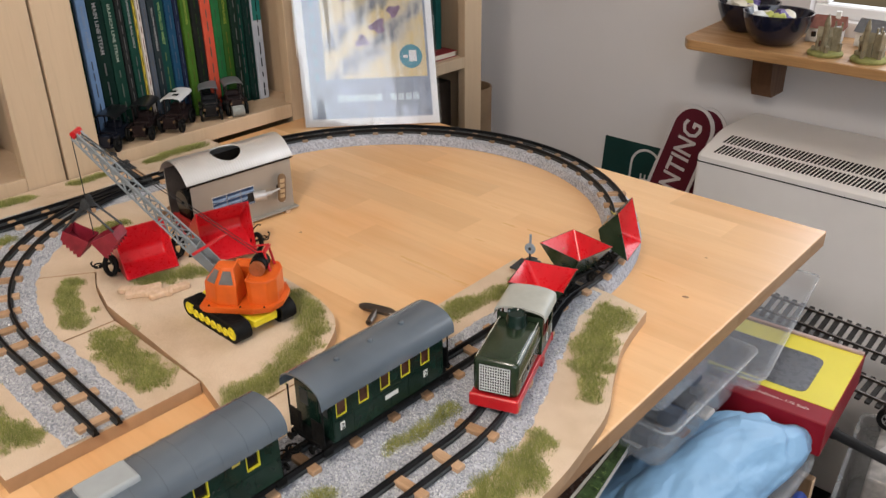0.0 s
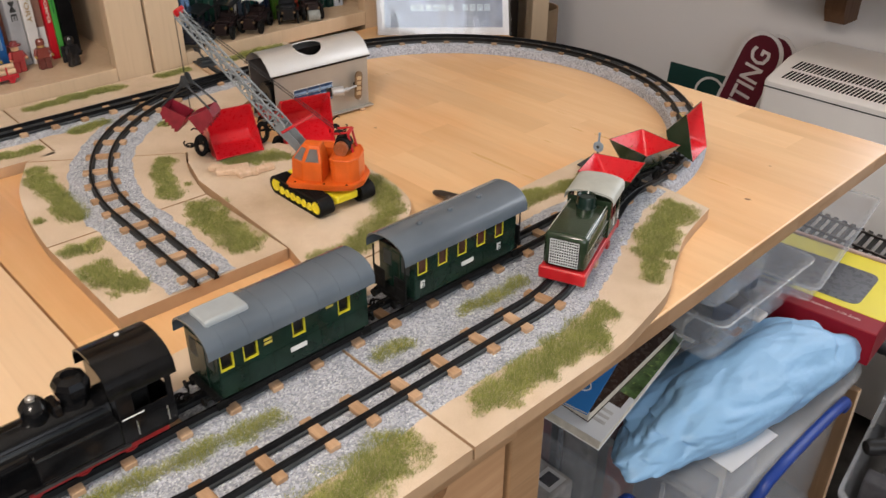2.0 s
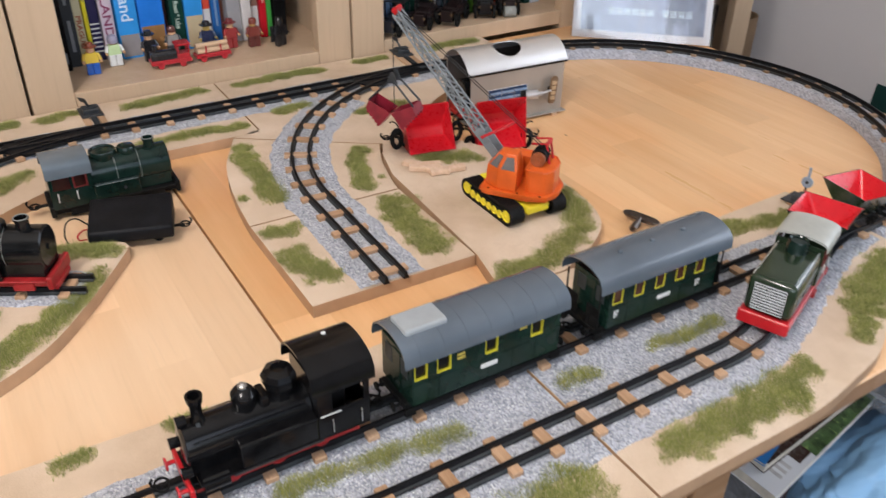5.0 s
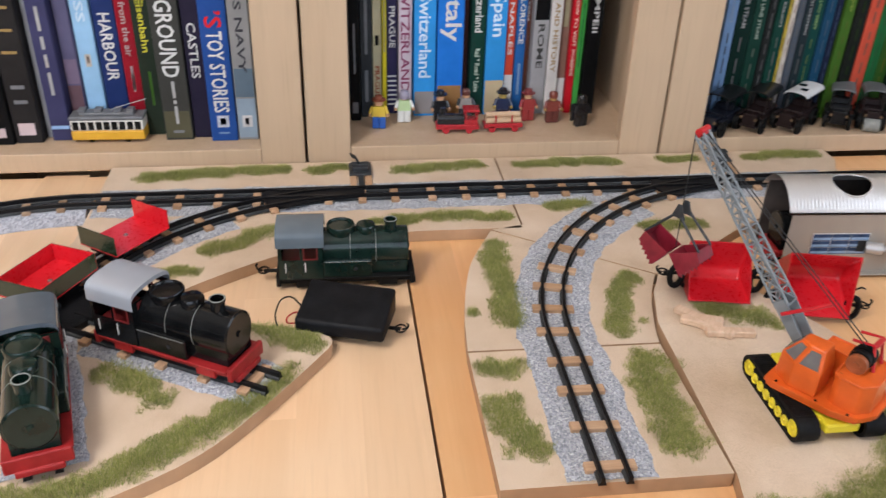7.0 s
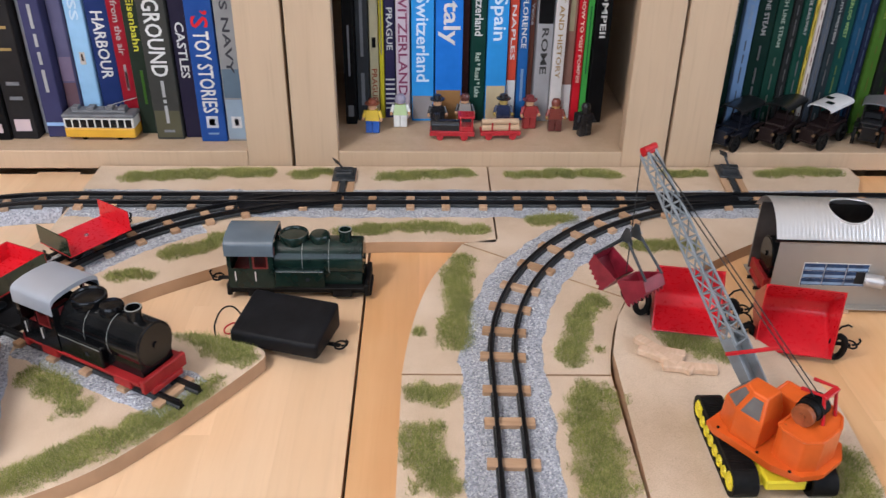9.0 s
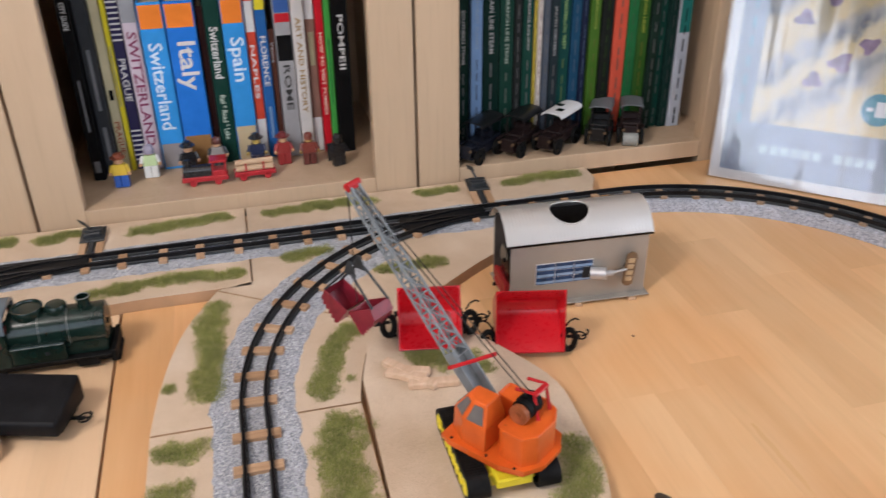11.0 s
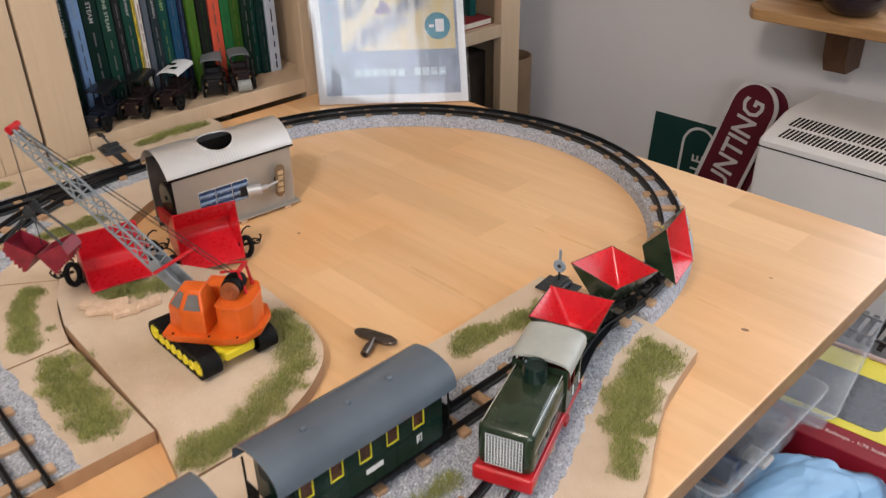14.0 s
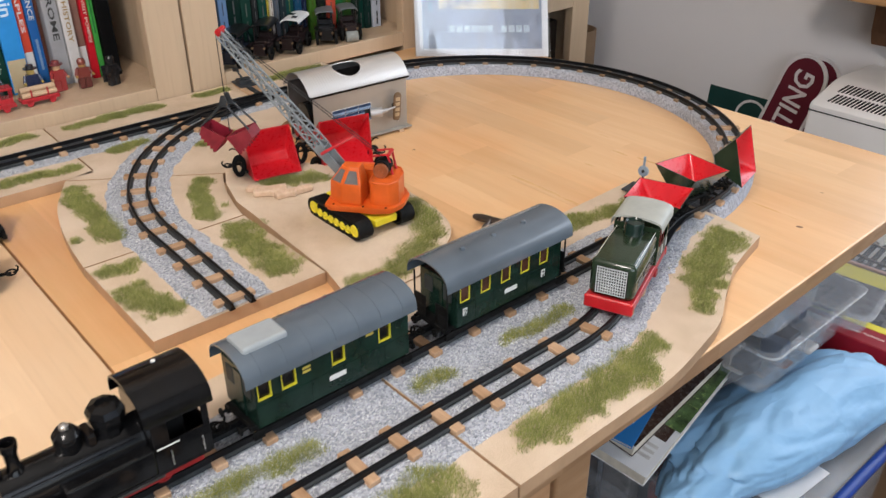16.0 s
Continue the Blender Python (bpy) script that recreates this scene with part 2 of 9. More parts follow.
def prism(bm, pts, z0, z1, m=None, mat=0, side_mat=None):
    """Upright prism on a plan polygon given anticlockwise."""
    lo = [bm.verts.new((x, y, z0)) for x, y in pts]
    hi = [bm.verts.new((x, y, z1)) for x, y in pts]
    n = len(pts)
    top = bm.faces.new(hi)
    bot = bm.faces.new(lo[::-1])
    top.material_index = bot.material_index = mat
    for i in range(n):
        f = bm.faces.new((lo[i], lo[(i + 1) % n], hi[(i + 1) % n], hi[i]))
        f.material_index = mat if side_mat is None else side_mat
    if m is not None:
        bmesh.ops.transform(bm, matrix=m, verts=lo + hi)
    return bm


def tube(bm, p0, p1, r0, r1=None, seg=12, cap=True, mat=0):
    p0, p1 = Vector(p0), Vector(p1)
    r1 = r0 if r1 is None else r1
    q = (p1 - p0).to_track_quat("Z", "Y").to_matrix()
    rings = []
    for p, r in ((p0, r0), (p1, r1)):
        rings.append([bm.verts.new(p + q @ Vector((r * math.cos(a), r * math.sin(a), 0))) for a in [2 * math.pi * i / seg for i in range(seg)]])
    for i in range(seg):
        f = bm.faces.new((rings[0][i], rings[0][(i + 1) % seg], rings[1][(i + 1) % seg], rings[1][i]))
        f.material_index = mat
    if cap:
        bm.faces.new(rings[0][::-1]).material_index = mat
        bm.faces.new(rings[1]).material_index = mat
    return bm


def lathe(bm, profile, seg=20, m=None, mat=0, close=True):
    """profile: (radius, height) from bottom to top."""
    rings = []
    allv = []
    for r, z in profile:
        ring = [bm.verts.new((r * math.cos(2 * math.pi * i / seg), r * math.sin(2 * math.pi * i / seg), z)) for i in range(seg)]
        rings.append(ring)
        allv += ring
    for a, b_ in zip(rings, rings[1:]):
        for i in range(seg):
            bm.faces.new((a[i], a[(i + 1) % seg], b_[(i + 1) % seg], b_[i])).material_index = mat
    if close:
        bm.faces.new(rings[0][::-1]).material_index = mat
        bm.faces.new(rings[-1]).material_index = mat
    if m is not None:
        bmesh.ops.transform(bm, matrix=m, verts=allv)
    return bm


def path_tube(bm, pts, r, seg=8, mat=0):
    """One bent tube through the points; closed to a ring if the ends meet."""
    pts = [Vector(p) for p in pts]
    ring = (pts[0] - pts[-1]).length < 1e-6 and len(pts) > 3
    if ring:
        pts = pts[:-1]
    n = len(pts)
    rows, side = [], None
    for i, p in enumerate(pts):
        a, b_ = (pts[i - 1], pts[(i + 1) % n]) if ring else (pts[max(0, i - 1)], pts[min(n - 1, i + 1)])
        d = (b_ - a).normalized()
        if side is None:
            side = d.orthogonal().normalized()
        side = (side - d * side.dot(d)).normalized()
        q = d.cross(side)
        rows.append([bm.verts.new(p + side * (r * math.cos(2 * math.pi * k / seg)) + q * (r * math.sin(2 * math.pi * k / seg))) for k in range(seg)])
    for i in range(n if ring else n - 1):
        a, b_ = rows[i], rows[(i + 1) % n]
        for k in range(seg):
            bm.faces.new((a[k], a[(k + 1) % seg], b_[(k + 1) % seg], b_[k])).material_index = mat
    if not ring:
        bm.faces.new(rows[0][::-1]).material_index = mat
        bm.faces.new(rows[-1]).material_index = mat
    return bm


def sweep(bm, line, section, mat=0, mats=None):
    """Sweeps a closed section of (offset to the left, height) along a plan line of (x, y)."""
    n = len(line)
    rings = []
    for i, (x, y) in enumerate(line):
        ax, ay = line[max(0, i - 1)]
        bx, by = line[min(n - 1, i + 1)]
        d = math.hypot(bx - ax, by - ay)
        nx, ny = -(by - ay) / d, (bx - ax) / d
        rings.append([bm.verts.new((x + nx * o, y + ny * o, z)) for o, z in section])
    k = len(section)
    for a, b_ in zip(rings, rings[1:]):
        for i in range(k):
            bm.faces.new((a[i], b_[i], b_[(i + 1) % k], a[(i + 1) % k])).material_index = mats[i] if mats else mat
    bm.faces.new(rings[0]).material_index = mat
    bm.faces.new(rings[-1][::-1]).material_index = mat
    bmesh.ops.recalc_face_normals(bm, faces=bm.faces[:])
    return bm


def arched(bm, half, z_eave, z_top, y0, y1, thick, seg=14, flat=1.0, m=None, mat=0):
    """Barrel roof along y: a bent sheet from eave to eave."""
    up, dn = [], []
    vs = []
    for i in range(seg + 1):
        a = math.pi * i / seg
        x = -half * math.cos(a)
        z = z_eave + (z_top - z_eave) * (math.sin(a) ** flat)
        s = math.hypot(math.cos(a) * 0.6, math.sin(a))
        ox, oz = -math.cos(a) * thick * 0.4, thick
        for rows, xx, zz in ((up, x, z), (dn, x - ox * 0.0, z - thick)):
            rows.append((bm.verts.new((xx, y0, zz)), bm.verts.new((xx, y1, zz))))
    for i in range(seg):
        for f in ((up[i][0], up[i + 1][0], up[i + 1][1], up[i][1]), (dn[i][0], dn[i][1], dn[i + 1][1], dn[i + 1][0]),
                  (up[i][0], dn[i][0], dn[i + 1][0], up[i + 1][0]), (up[i][1], up[i + 1][1], dn[i + 1][1], dn[i][1])):
            bm.faces.new(f).material_index = mat
    for i in (0, seg):
        bm.faces.new((up[i][0], up[i][1], dn[i][1], dn[i][0])).material_index = mat
    if m is not None:
        bmesh.ops.transform(bm, matrix=m, verts=[v for r in up + dn for v in r])
    bmesh.ops.recalc_face_normals(bm, faces=bm.faces[:])
    return bm


def lettering(name, words, height, m, material, parent=None, width=None, label="", thick=0.0002):
    """Raised letters in the built-in font, centred, facing +z of m, turned into a mesh."""
    cu = bpy.data.curves.new(name, "FONT")
    cu.body, cu.size, cu.align_x, cu.align_y, cu.extrude, cu.resolution_u, cu.offset = words, 1.0, "CENTER", "CENTER", 0.0, 2, 0.016
    tmp = bpy.data.objects.new(name, cu)
    me = bpy.data.meshes.new_from_object(tmp)
    bpy.data.objects.remove(tmp)
    bpy.data.curves.remove(cu)
    co = np.empty(len(me.vertices) * 3)
    me.vertices.foreach_get("co", co)
    co = co.reshape(-1, 3)
    lo, hi = co.min(0), co.max(0)
    s = height / 0.7
    sx = s if width is None else width / max(1e-6, hi[0] - lo[0])
    if width is not None:
        s = min(s, sx * 1.5)
    co[:, 0] = (co[:, 0] - (lo[0] + hi[0]) / 2) * sx
    co[:, 1] = (co[:, 1] - (lo[1] + hi[1]) / 2) * s
    me.vertices.foreach_set("co", co.ravel())
    me.materials.clear()
    me.materials.append(material)
    me.transform(m)
    ob = new(name, me)
    ob.parent = parent
    return tagged(ob, label)


def stuff_mesh(name, verts, faces, material, label, category):
    me = bpy.data.meshes.new(name)
    me.from_pydata(verts, [], faces)
    me.materials.append(material)
    return tagged(new(name, me), label, category, "", "stuff")


# ---------------------------------------------------------------- room
X_BACK, Y_WALL, X_ROOM, Y_ROOM, Z_CEIL = -1.175, 1.84, 1.4, -2.2, 2.4


def structure(name, bm, material, label, category):
    return tagged(part(name, bm, material), label, category, "", "structure")


structure("floor", box(bmesh.new(), X_BACK - 0.1, X_ROOM + 0.1, Y_ROOM - 0.1, Y_WALL + 0.1, -0.1, 0.0), CARPET, "dark grey carpeted floor of a small room", "floor")
structure("ceiling", box(bmesh.new(), X_BACK - 0.1, X_ROOM + 0.1, Y_ROOM - 0.1, Y_WALL + 0.1, Z_CEIL, Z_CEIL + 0.1), CEIL, "plain white ceiling", "ceiling")
structure("wall_west", box(bmesh.new(), X_BACK - 0.1, X_BACK, Y_ROOM - 0.1, Y_WALL + 0.1, 0, Z_CEIL), WALL, "plain white wall behind the bookcases", "wall")
structure("wall_south", box(bmesh.new(), X_BACK, X_ROOM, Y_ROOM - 0.1, Y_ROOM, 0, Z_CEIL), ROOM_WALL, "unseen end wall of the room, darkened to cut bounced light", "wall")


def wall_with_hole(bm, a0, a1, h0, h1, w0, w1, lo, hi, along):
    """A wall from a0 to a1 with thickness lo..hi and an opening w0..w1 by h0..h1."""
    for u0, u1, z0, z1 in ((a0, w0, 0, Z_CEIL), (w1, a1, 0, Z_CEIL), (w0, w1, 0, h0), (w0, w1, h1, Z_CEIL)):
        if along == "x":
            box(bm, u0, u1, lo, hi, z0, z1)
        else:
            box(bm, lo, hi, u0, u1, z0, z1)
    return bm


structure("wall_north", wall_with_hole(bmesh.new(), X_BACK, X_ROOM, 0.845, 1.95, -0.385, 0.98, Y_WALL, Y_WALL + 0.1, "x"), WALL, "pale grey-white painted wall with a window over the shelf", "wall")
structure("wall_east", wall_with_hole(bmesh.new(), Y_ROOM, Y_WALL, 0.70, 2.10, -1.52, 0.72, X_ROOM, X_ROOM + 0.1, "y"), ROOM_WALL, "unseen wall with a wide window, darkened to cut bounced light", "wall")


def window(name, x0, x1, y0, y1, z0, z1):
    ob = thing(name, pose(0, 0, 0), "white painted window frame full of bright daylight", "window", "", "structure")
    bm = bmesh.new()
    w = 0.024
    if x1 - x0 > y1 - y0:
        box(bm, x0, x1, y0, y1, z0, z0 + w, 0.003), box(bm, x0, x1, y0, y1, z1 - w, z1, 0.003)
        for xx in (x0, (x0 + x1 - w) / 2, x1 - w):
            box(bm, xx, xx + w, y0 + 0.001, y1 - 0.001, z0 + w, z1 - w, 0.003)
    else:
        box(bm, x0, x1, y0, y1, z0, z0 + w, 0.003), box(bm, x0, x1, y0, y1, z1 - w, z1, 0.003)
        for yy in (y0, (y0 + y1 - w) / 2, y1 - w):
            box(bm, x0 + 0.001, x1 - 0.001, yy, yy + w, z0 + w, z1 - w, 0.003)
    part("window_frame", bm, WINDOW_PAINT, ob)
    return ob


window("window_1", -0.385, 0.98, Y_WALL + 0.02, Y_WALL + 0.05, 0.845, 1.95)
window("window_2", X_ROOM + 0.02, X_ROOM + 0.05, -1.52, 0.72, 0.70, 2.10)

# ---------------------------------------------------------------- bookcases
FACE = -0.885


def bookcase(y0, y1, shelves, label, stile=0.049, low=0.0):
    ob = thing("bookcase", pose(FACE, y0, 0), label, "bookcase", "row of birch bookcases")
    w = y1 - y0 - 0.0035
    dp = FACE - X_BACK - 0.004
    for s, name in ((0.0, "side_panel"), (w - 0.02, "side_panel")):
        part(name, box(bmesh.new(), -dp, -0.0185, s, s + 0.02, 0, 1.9, 0.0008), BIRCH, ob)
    for s in (0.0, w - stile):
        part("front_stile", box(bmesh.new(), -0.018, 0, s, s + stile, low, 1.9, 0.0012, 2), BIRCH, ob)
    part("back_panel", box(bmesh.new(), -dp + 0.001, -dp + 0.006, 0.0205, w - 0.0205, 0, 1.9), BIRCH, ob)
    for z in shelves:
        part("shelf", box(bmesh.new(), -dp + 0.0065, -0.004, 0.0202, w - 0.0202, z - 0.02, z, 0.0010, 2), BIRCH, ob)
        part("shelf_lip", box(bmesh.new(), -0.0185, 0.0, stile + 0.0003, w - stile - 0.0003, z - 0.0215, z + 0.0005, 0.0012, 2), BIRCH, ob)
    return ob


SHELF = 0.768
bookcase(-0.162, 0.262, (0.40, SHELF, 1.10, 1.45), "pale birch bookcase with a row of history books")
bookcase(0.262, 0.684, (0.40, SHELF, 1.10, 1.45), "pale birch bookcase with travel guides and toy figures")
bookcase(0.684, 1.106, (0.40, SHELF, 1.10, 1.45), "pale birch bookcase full of green railway books")
bookcase(1.106, 1.524, (0.40, 0.764, 1.10, 1.45), "pale birch bookcase half hidden behind the poster")
bookcase(-0.586, -0.162, (0.40, SHELF, 1.10, 1.45), "pale birch bookcase at the end of the row")

# ---------------------------------------------------------------- tables
Y_JOIN, Y_FAR = 0.355, 1.198


def near_edge(y):
    """The viewer's edge of the tables, which runs slightly askew to the bookcases."""
    return -0.0830 if y < 0.60 else -0.0830 - (y - 0.60) * 0.0185


def table(y0, y1, label, seed, legs, top, near=near_edge):
    ob = thing("table", pose(0, 0, 0), label, "table", "beech worktop tables")
    rng = random.Random(seed)
    x_back = -0.884
    n = max(1, round((y1 - y0) / 0.048))
    w = (y1 - y0) / n
    shapes = {}
    for i in range(n):
        x = x_back - rng.uniform(0, 0.2)
        ya, yb = y0 + i * w, y0 + (i + 1) * w
        while x < near(ya):
            ln = rng.choice((0.16, 0.22, 0.28, 0.34))
            a, b_ = max(x, x_back), x + ln
            x += ln
            if near(yb) - b_ < 0.05:
                bm = prism(bmesh.new(), [(0, 0), (near(ya) - a, 0), (near(yb) - a, w), (0, w)], -0.018, 0)
                bmesh.ops.recalc_face_normals(bm, faces=bm.faces[:])
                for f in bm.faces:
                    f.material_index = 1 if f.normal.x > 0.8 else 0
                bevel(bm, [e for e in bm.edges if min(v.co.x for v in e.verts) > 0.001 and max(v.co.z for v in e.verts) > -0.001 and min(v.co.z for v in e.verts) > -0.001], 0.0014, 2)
                me, x = mesh_of("stave", bm, [top, BEECH_EDGE_SHADED]), 9.0
            else:
                key = round(b_ - a, 4)
                if key not in shapes:
                    shapes[key] = mesh_of("stave", box(bmesh.new(), 0, b_ - a, 0, w, -0.018, 0, 0.00008), top)
                me = shapes[key]
            st = new("stave", me)
            st.parent = ob
            st.location = (a, y0 + i * w, TABLE + rng.uniform(0, 0.00004))
    for x, y in legs:
        part("leg", box(bmesh.new(), x, x + 0.036, y, y + 0.036, 0, TABLE - 0.0182, 0.002, 2), BEECH_EDGE_SHADED, ob)
    return ob


loop_table = table(Y_JOIN + 0.0012, Y_FAR, "beech butcher-block table carrying the loop of a toy railway", 3, [(-0.121, 0.5405), (-0.86, 0.42), (-0.86, 1.12)], BEECH)
table(-0.80, Y_JOIN - 0.0012, "beech butcher-block table carrying the yard of a toy railway", 8, [(-0.14, -0.78), (-0.86, -0.78), (-0.86, 0.27)], BEECH_PALE)

KNOT = paint("dark_wood_knot", (0.22, 0.10, 0.045), rough=0.5, vary=0.4, size=400)
for x, y, rx, ry in ((-0.1420, 0.9560, 0.0034, 0.0019), (-0.5470, 0.7970, 0.0018, 0.0013), (-0.1660, 1.0470, 0.0018, 0.0008)):
    k = part("knot", lathe(bmesh.new(), [(1.0, -0.001), (1.0, 0.00012), (0.5, 0.00015)], 14), KNOT, loop_table, "small dark knot in the wood")
    k.matrix_local = pose(x, y, TABLE, 0, 0, 20) @ Matrix.Diagonal((rx, ry, 1.0, 1.0))

# ---------------------------------------------------------------- track plan
R_MAIN, XC, YC_L = 0.282, -0.507, 0.045
R_END, X_END, YC_R = 0.284, -0.505, 0.885
X_BACKLINE, X_B, X_A = XC - R_MAIN, -0.2225, -0.149
R_SID = 0.277


def arc(cx, cy, r, a0, a1, step=2.5):
    n = max(2, int(abs(a1 - a0) / step))
    return [(cx + r * math.cos(radians(a0 + (a1 - a0) * i / n)), cy + r * math.sin(radians(a0 + (a1 - a0) * i / n))) for i in range(n + 1)]


def straight(p, q, step=0.02):
    n = max(1, int(math.dist(p, q) / step))
    return [(p[0] + (q[0] - p[0]) * i / n, p[1] + (q[1] - p[1]) * i / n) for i in range(n)]


def ess(x0, y0, x1, y1, n=24):
    """S-curve between two parallel straights."""
    return [(x0 + (x1 - x0) * (3 * u * u - 2 * u * u * u), y0 + (y1 - y0) * u) for u in [i / n for i in range(n + 1)]]


LOOP_BACK = straight((X_BACKLINE, YC_L), (X_BACKLINE, YC_R))
LOOP_RIGHT = arc(X_END, YC_R, R_END, 180, 0)
LOOP_NEAR = straight((X_END + R_END, YC_R), (X_B, 0.80)) + straight((X_B, 0.80), (X_B, YC_L))
LOOP_LEFT = arc(XC, YC_L, R_MAIN, 0, -180)
MAIN = LOOP_BACK + LOOP_RIGHT[:-1] + LOOP_NEAR + LOOP_LEFT
PASSING = ess(X_B, 0.875, X_A, 0.625) + straight((X_A, 0.62), (X_A, 0.345)) + ess(X_A, 0.345, X_B, 0.125)
YS = 0.744
SIDING = arc(XC - 0.005, YS, R_SID, 180, 270) + straight((XC + 0.012, YS - R_SID), (-0.359, YS - R_SID - 0.003)) + [(-0.359, YS - R_SID - 0.003)]
YL = 0.322
LEFT_SIDING = arc(XC - 0.005, YL, R_SID, 180, 248)
YARD_SPUR = straight((-0.5560, 0.0585), (-0.4020, 0.1025)) + [(-0.4020, 0.1025)]
SPUR = [(-0.572 + 0.094 * u, 0.075 + 0.167 * u) for u in [i / 12 for i in range(13)]]

SLEEPER_MESH = mesh_of("sleeper", box(bmesh.new(), -0.0175, 0.0175, -0.0042, 0.0042, 0, 0.0042, 0.0005), SLEEPER)


def along(line, s):
    """Place and heading (degrees from +y) at length s along a line."""
    for (ax, ay), (bx, by) in zip(line, line[1:]):
        d = math.hypot(bx - ax, by - ay)
        if s <= d or (bx, by) == line[-1]:
            u = s / d
            return ax + (bx - ax) * u, ay + (by - ay) * u, math.degrees(math.atan2(-(bx - ax), by - ay))
        s -= d


def length(line):
    return sum(math.dist(p, q) for p, q in zip(line, line[1:]))


SHORT_SLEEPER = mesh_of("sleeper", box(bmesh.new(), -0.0150, 0.0150, -0.0040, 0.0040, 0, 0.0036, 0.0005), SLEEPER_DULL)


def track(line, label, pitch=0.0365, short=(), start=0.012):
    ob = thing("model_track", pose(0, 0, 0), label, "model track", "toy railway track")
    h = 0.00925
    for o in (-h, h):
        sec = [(o - 0.0027, DECK + 0.0018), (o + 0.0027, DECK + 0.0018), (o + 0.0024, DECK + 0.0036), (o + 0.0013, DECK + 0.0044), (o + 0.0013, RAIL - 0.0004), (o + 0.0009, RAIL),
               (o - 0.0009, RAIL), (o - 0.0013, RAIL - 0.0004), (o - 0.0013, DECK + 0.0044), (o - 0.0024, DECK + 0.0036)]
        part("rail", sweep(bmesh.new(), line, sec, 0, (1, 1, 1, 0, 0, 0, 0, 0, 1, 1)), [RAIL_BLACK, RAIL_FOOT], ob)
    s, rng = start, random.Random(len(line))
    total = length(line)
    while s < total:
        x, y, a = along(line, s)
        sl = new("sleeper", SHORT_SLEEPER if any(p < s < q for p, q in short) else SLEEPER_MESH)
        sl.parent = ob
        sl.matrix_local = pose(x + rng.uniform(-0.0006, 0.0006), y, DECK + 0.0004, 0, 0, a + rng.uniform(-1.5, 1.5))
        s += pitch * rng.uniform(0.9, 1.1)
    return ob


track(MAIN, "black-railed toy track with wooden sleepers forming the main loop", short=((0.835, 1.48), (2.58, 3.47)))
track(PASSING, "black-railed passing track with wooden sleepers beside the main line", start=0.09)
track(SIDING, "short curved siding ending on a separate board", start=0.10)
track(LEFT_SIDING, "curved siding leading past a small black turntable", start=0.10)
track(YARD_SPUR, "short spur of track under the green tank engine", start=0.02)
track(SPUR, "short spur of track under the black tank engine", start=0.03)

# ---------------------------------------------------------------- baseboards


def rounded(pts, r=0.012, keep=()):
    """Rounds the corners of a plan polygon."""
    out = []
    n = len(pts)
    for i, p in enumerate(pts):
        if i in keep:
            out.append(p)
            continue
        p0, p1, p2 = Vector(pts[i - 1]), Vector(p), Vector(pts[(i + 1) % n])
        a, c = (p0 - p1), (p2 - p1)
        k = min(r, a.length * 0.45, c.length * 0.45)
        a, c = p1 + a.normalized() * k, p1 + c.normalized() * k
        for u in (0, 0.25, 0.5, 0.75, 1):
            q = a * (1 - u) ** 2 + p1 * 2 * u * (1 - u) + c * u * u
            out.append((q.x, q.y))
    return out


def baseboard(pts, label, keep=(), r=0.012, lift=None):
    ob = thing("baseboard", pose(0, 0, 0), label, "baseboard", "railway baseboards")
    bm = prism(bmesh.new(), rounded(pts, r, keep), TABLE + 0.0003, DECK, mat=0, side_mat=1)
    bmesh.ops.recalc_face_normals(bm, faces=bm.faces[:])
    if lift:
        for v in bm.verts:
            if v.co.z > DECK - 0.001:
                v.co.z = lift(v.co.x)
    part("deck", bm, [SAND, MDF], ob, "sand-painted top over bare fibreboard edge")
    return ob


BOARD_BL = [(-0.881, 0.045), (-0.713, 0.045), (-0.640, 0.02), (-0.566, 0.10), (-0.585, 0.125), (-0.622, 0.160), (-0.668, 0.226), (-0.700, 0.300), (-0.709, 0.359), (-0.708, 0.476), (-0.881, 0.478)]
BOARD_BR = [(-0.881, 0.480), (-0.714, 0.478), (-0.706, 0.4445), (-0.611, 0.582), (-0.640, 0.630), (-0.691, 0.699), (-0.735, 0.770), (-0.757, 0.84), (-0.757, 0.878), (-0.822, 0.878), (-0.850, 0.893), (-0.881, 0.893)]
BOARD_SM = [(-0.510, 0.3905), (-0.508, 0.547), (-0.530, 0.551), (-0.574, 0.563), (-0.6105, 0.580), (-0.7045, 0.4435), (-0.646, 0.414), (-0.600, 0.402), (-0.550, 0.394)]
BOARD_SL = [(-0.3635, 0.389), (-0.363, 0.546), (-0.506, 0.547), (-0.508, 0.3905)]
BOARD_PF = [(-0.3625, 0.5475), (-0.304, 0.5340), (-0.3035, 0.600), (-0.323, 0.648), (-0.343, 0.676), (-0.362, 0.690), (-0.390, 0.698), (-0.430, 0.7005), (-0.487, 0.703), (-0.535, 0.676), (-0.596, 0.636), (-0.618, 0.600), (-0.609, 0.583), (-0.573, 0.5645), (-0.529, 0.5525)]
BOARD_N1 = [(-0.301, 0.4927), (-0.0745, 0.4927), (-0.0745, 0.650), (-0.091, 0.737), (-0.112, 0.775), (-0.132, 0.820), (-0.140, 0.853), (-0.147, 0.888), (-0.202, 0.896), (-0.245, 0.893), (-0.305, 0.889), (-0.301, 0.755), (-0.303, 0.692)]
BOARD_N2 = [(-0.299, 0.060), (-0.0745, 0.060), (-0.0745, 0.4905), (-0.299, 0.4905), (-0.290, 0.35)]
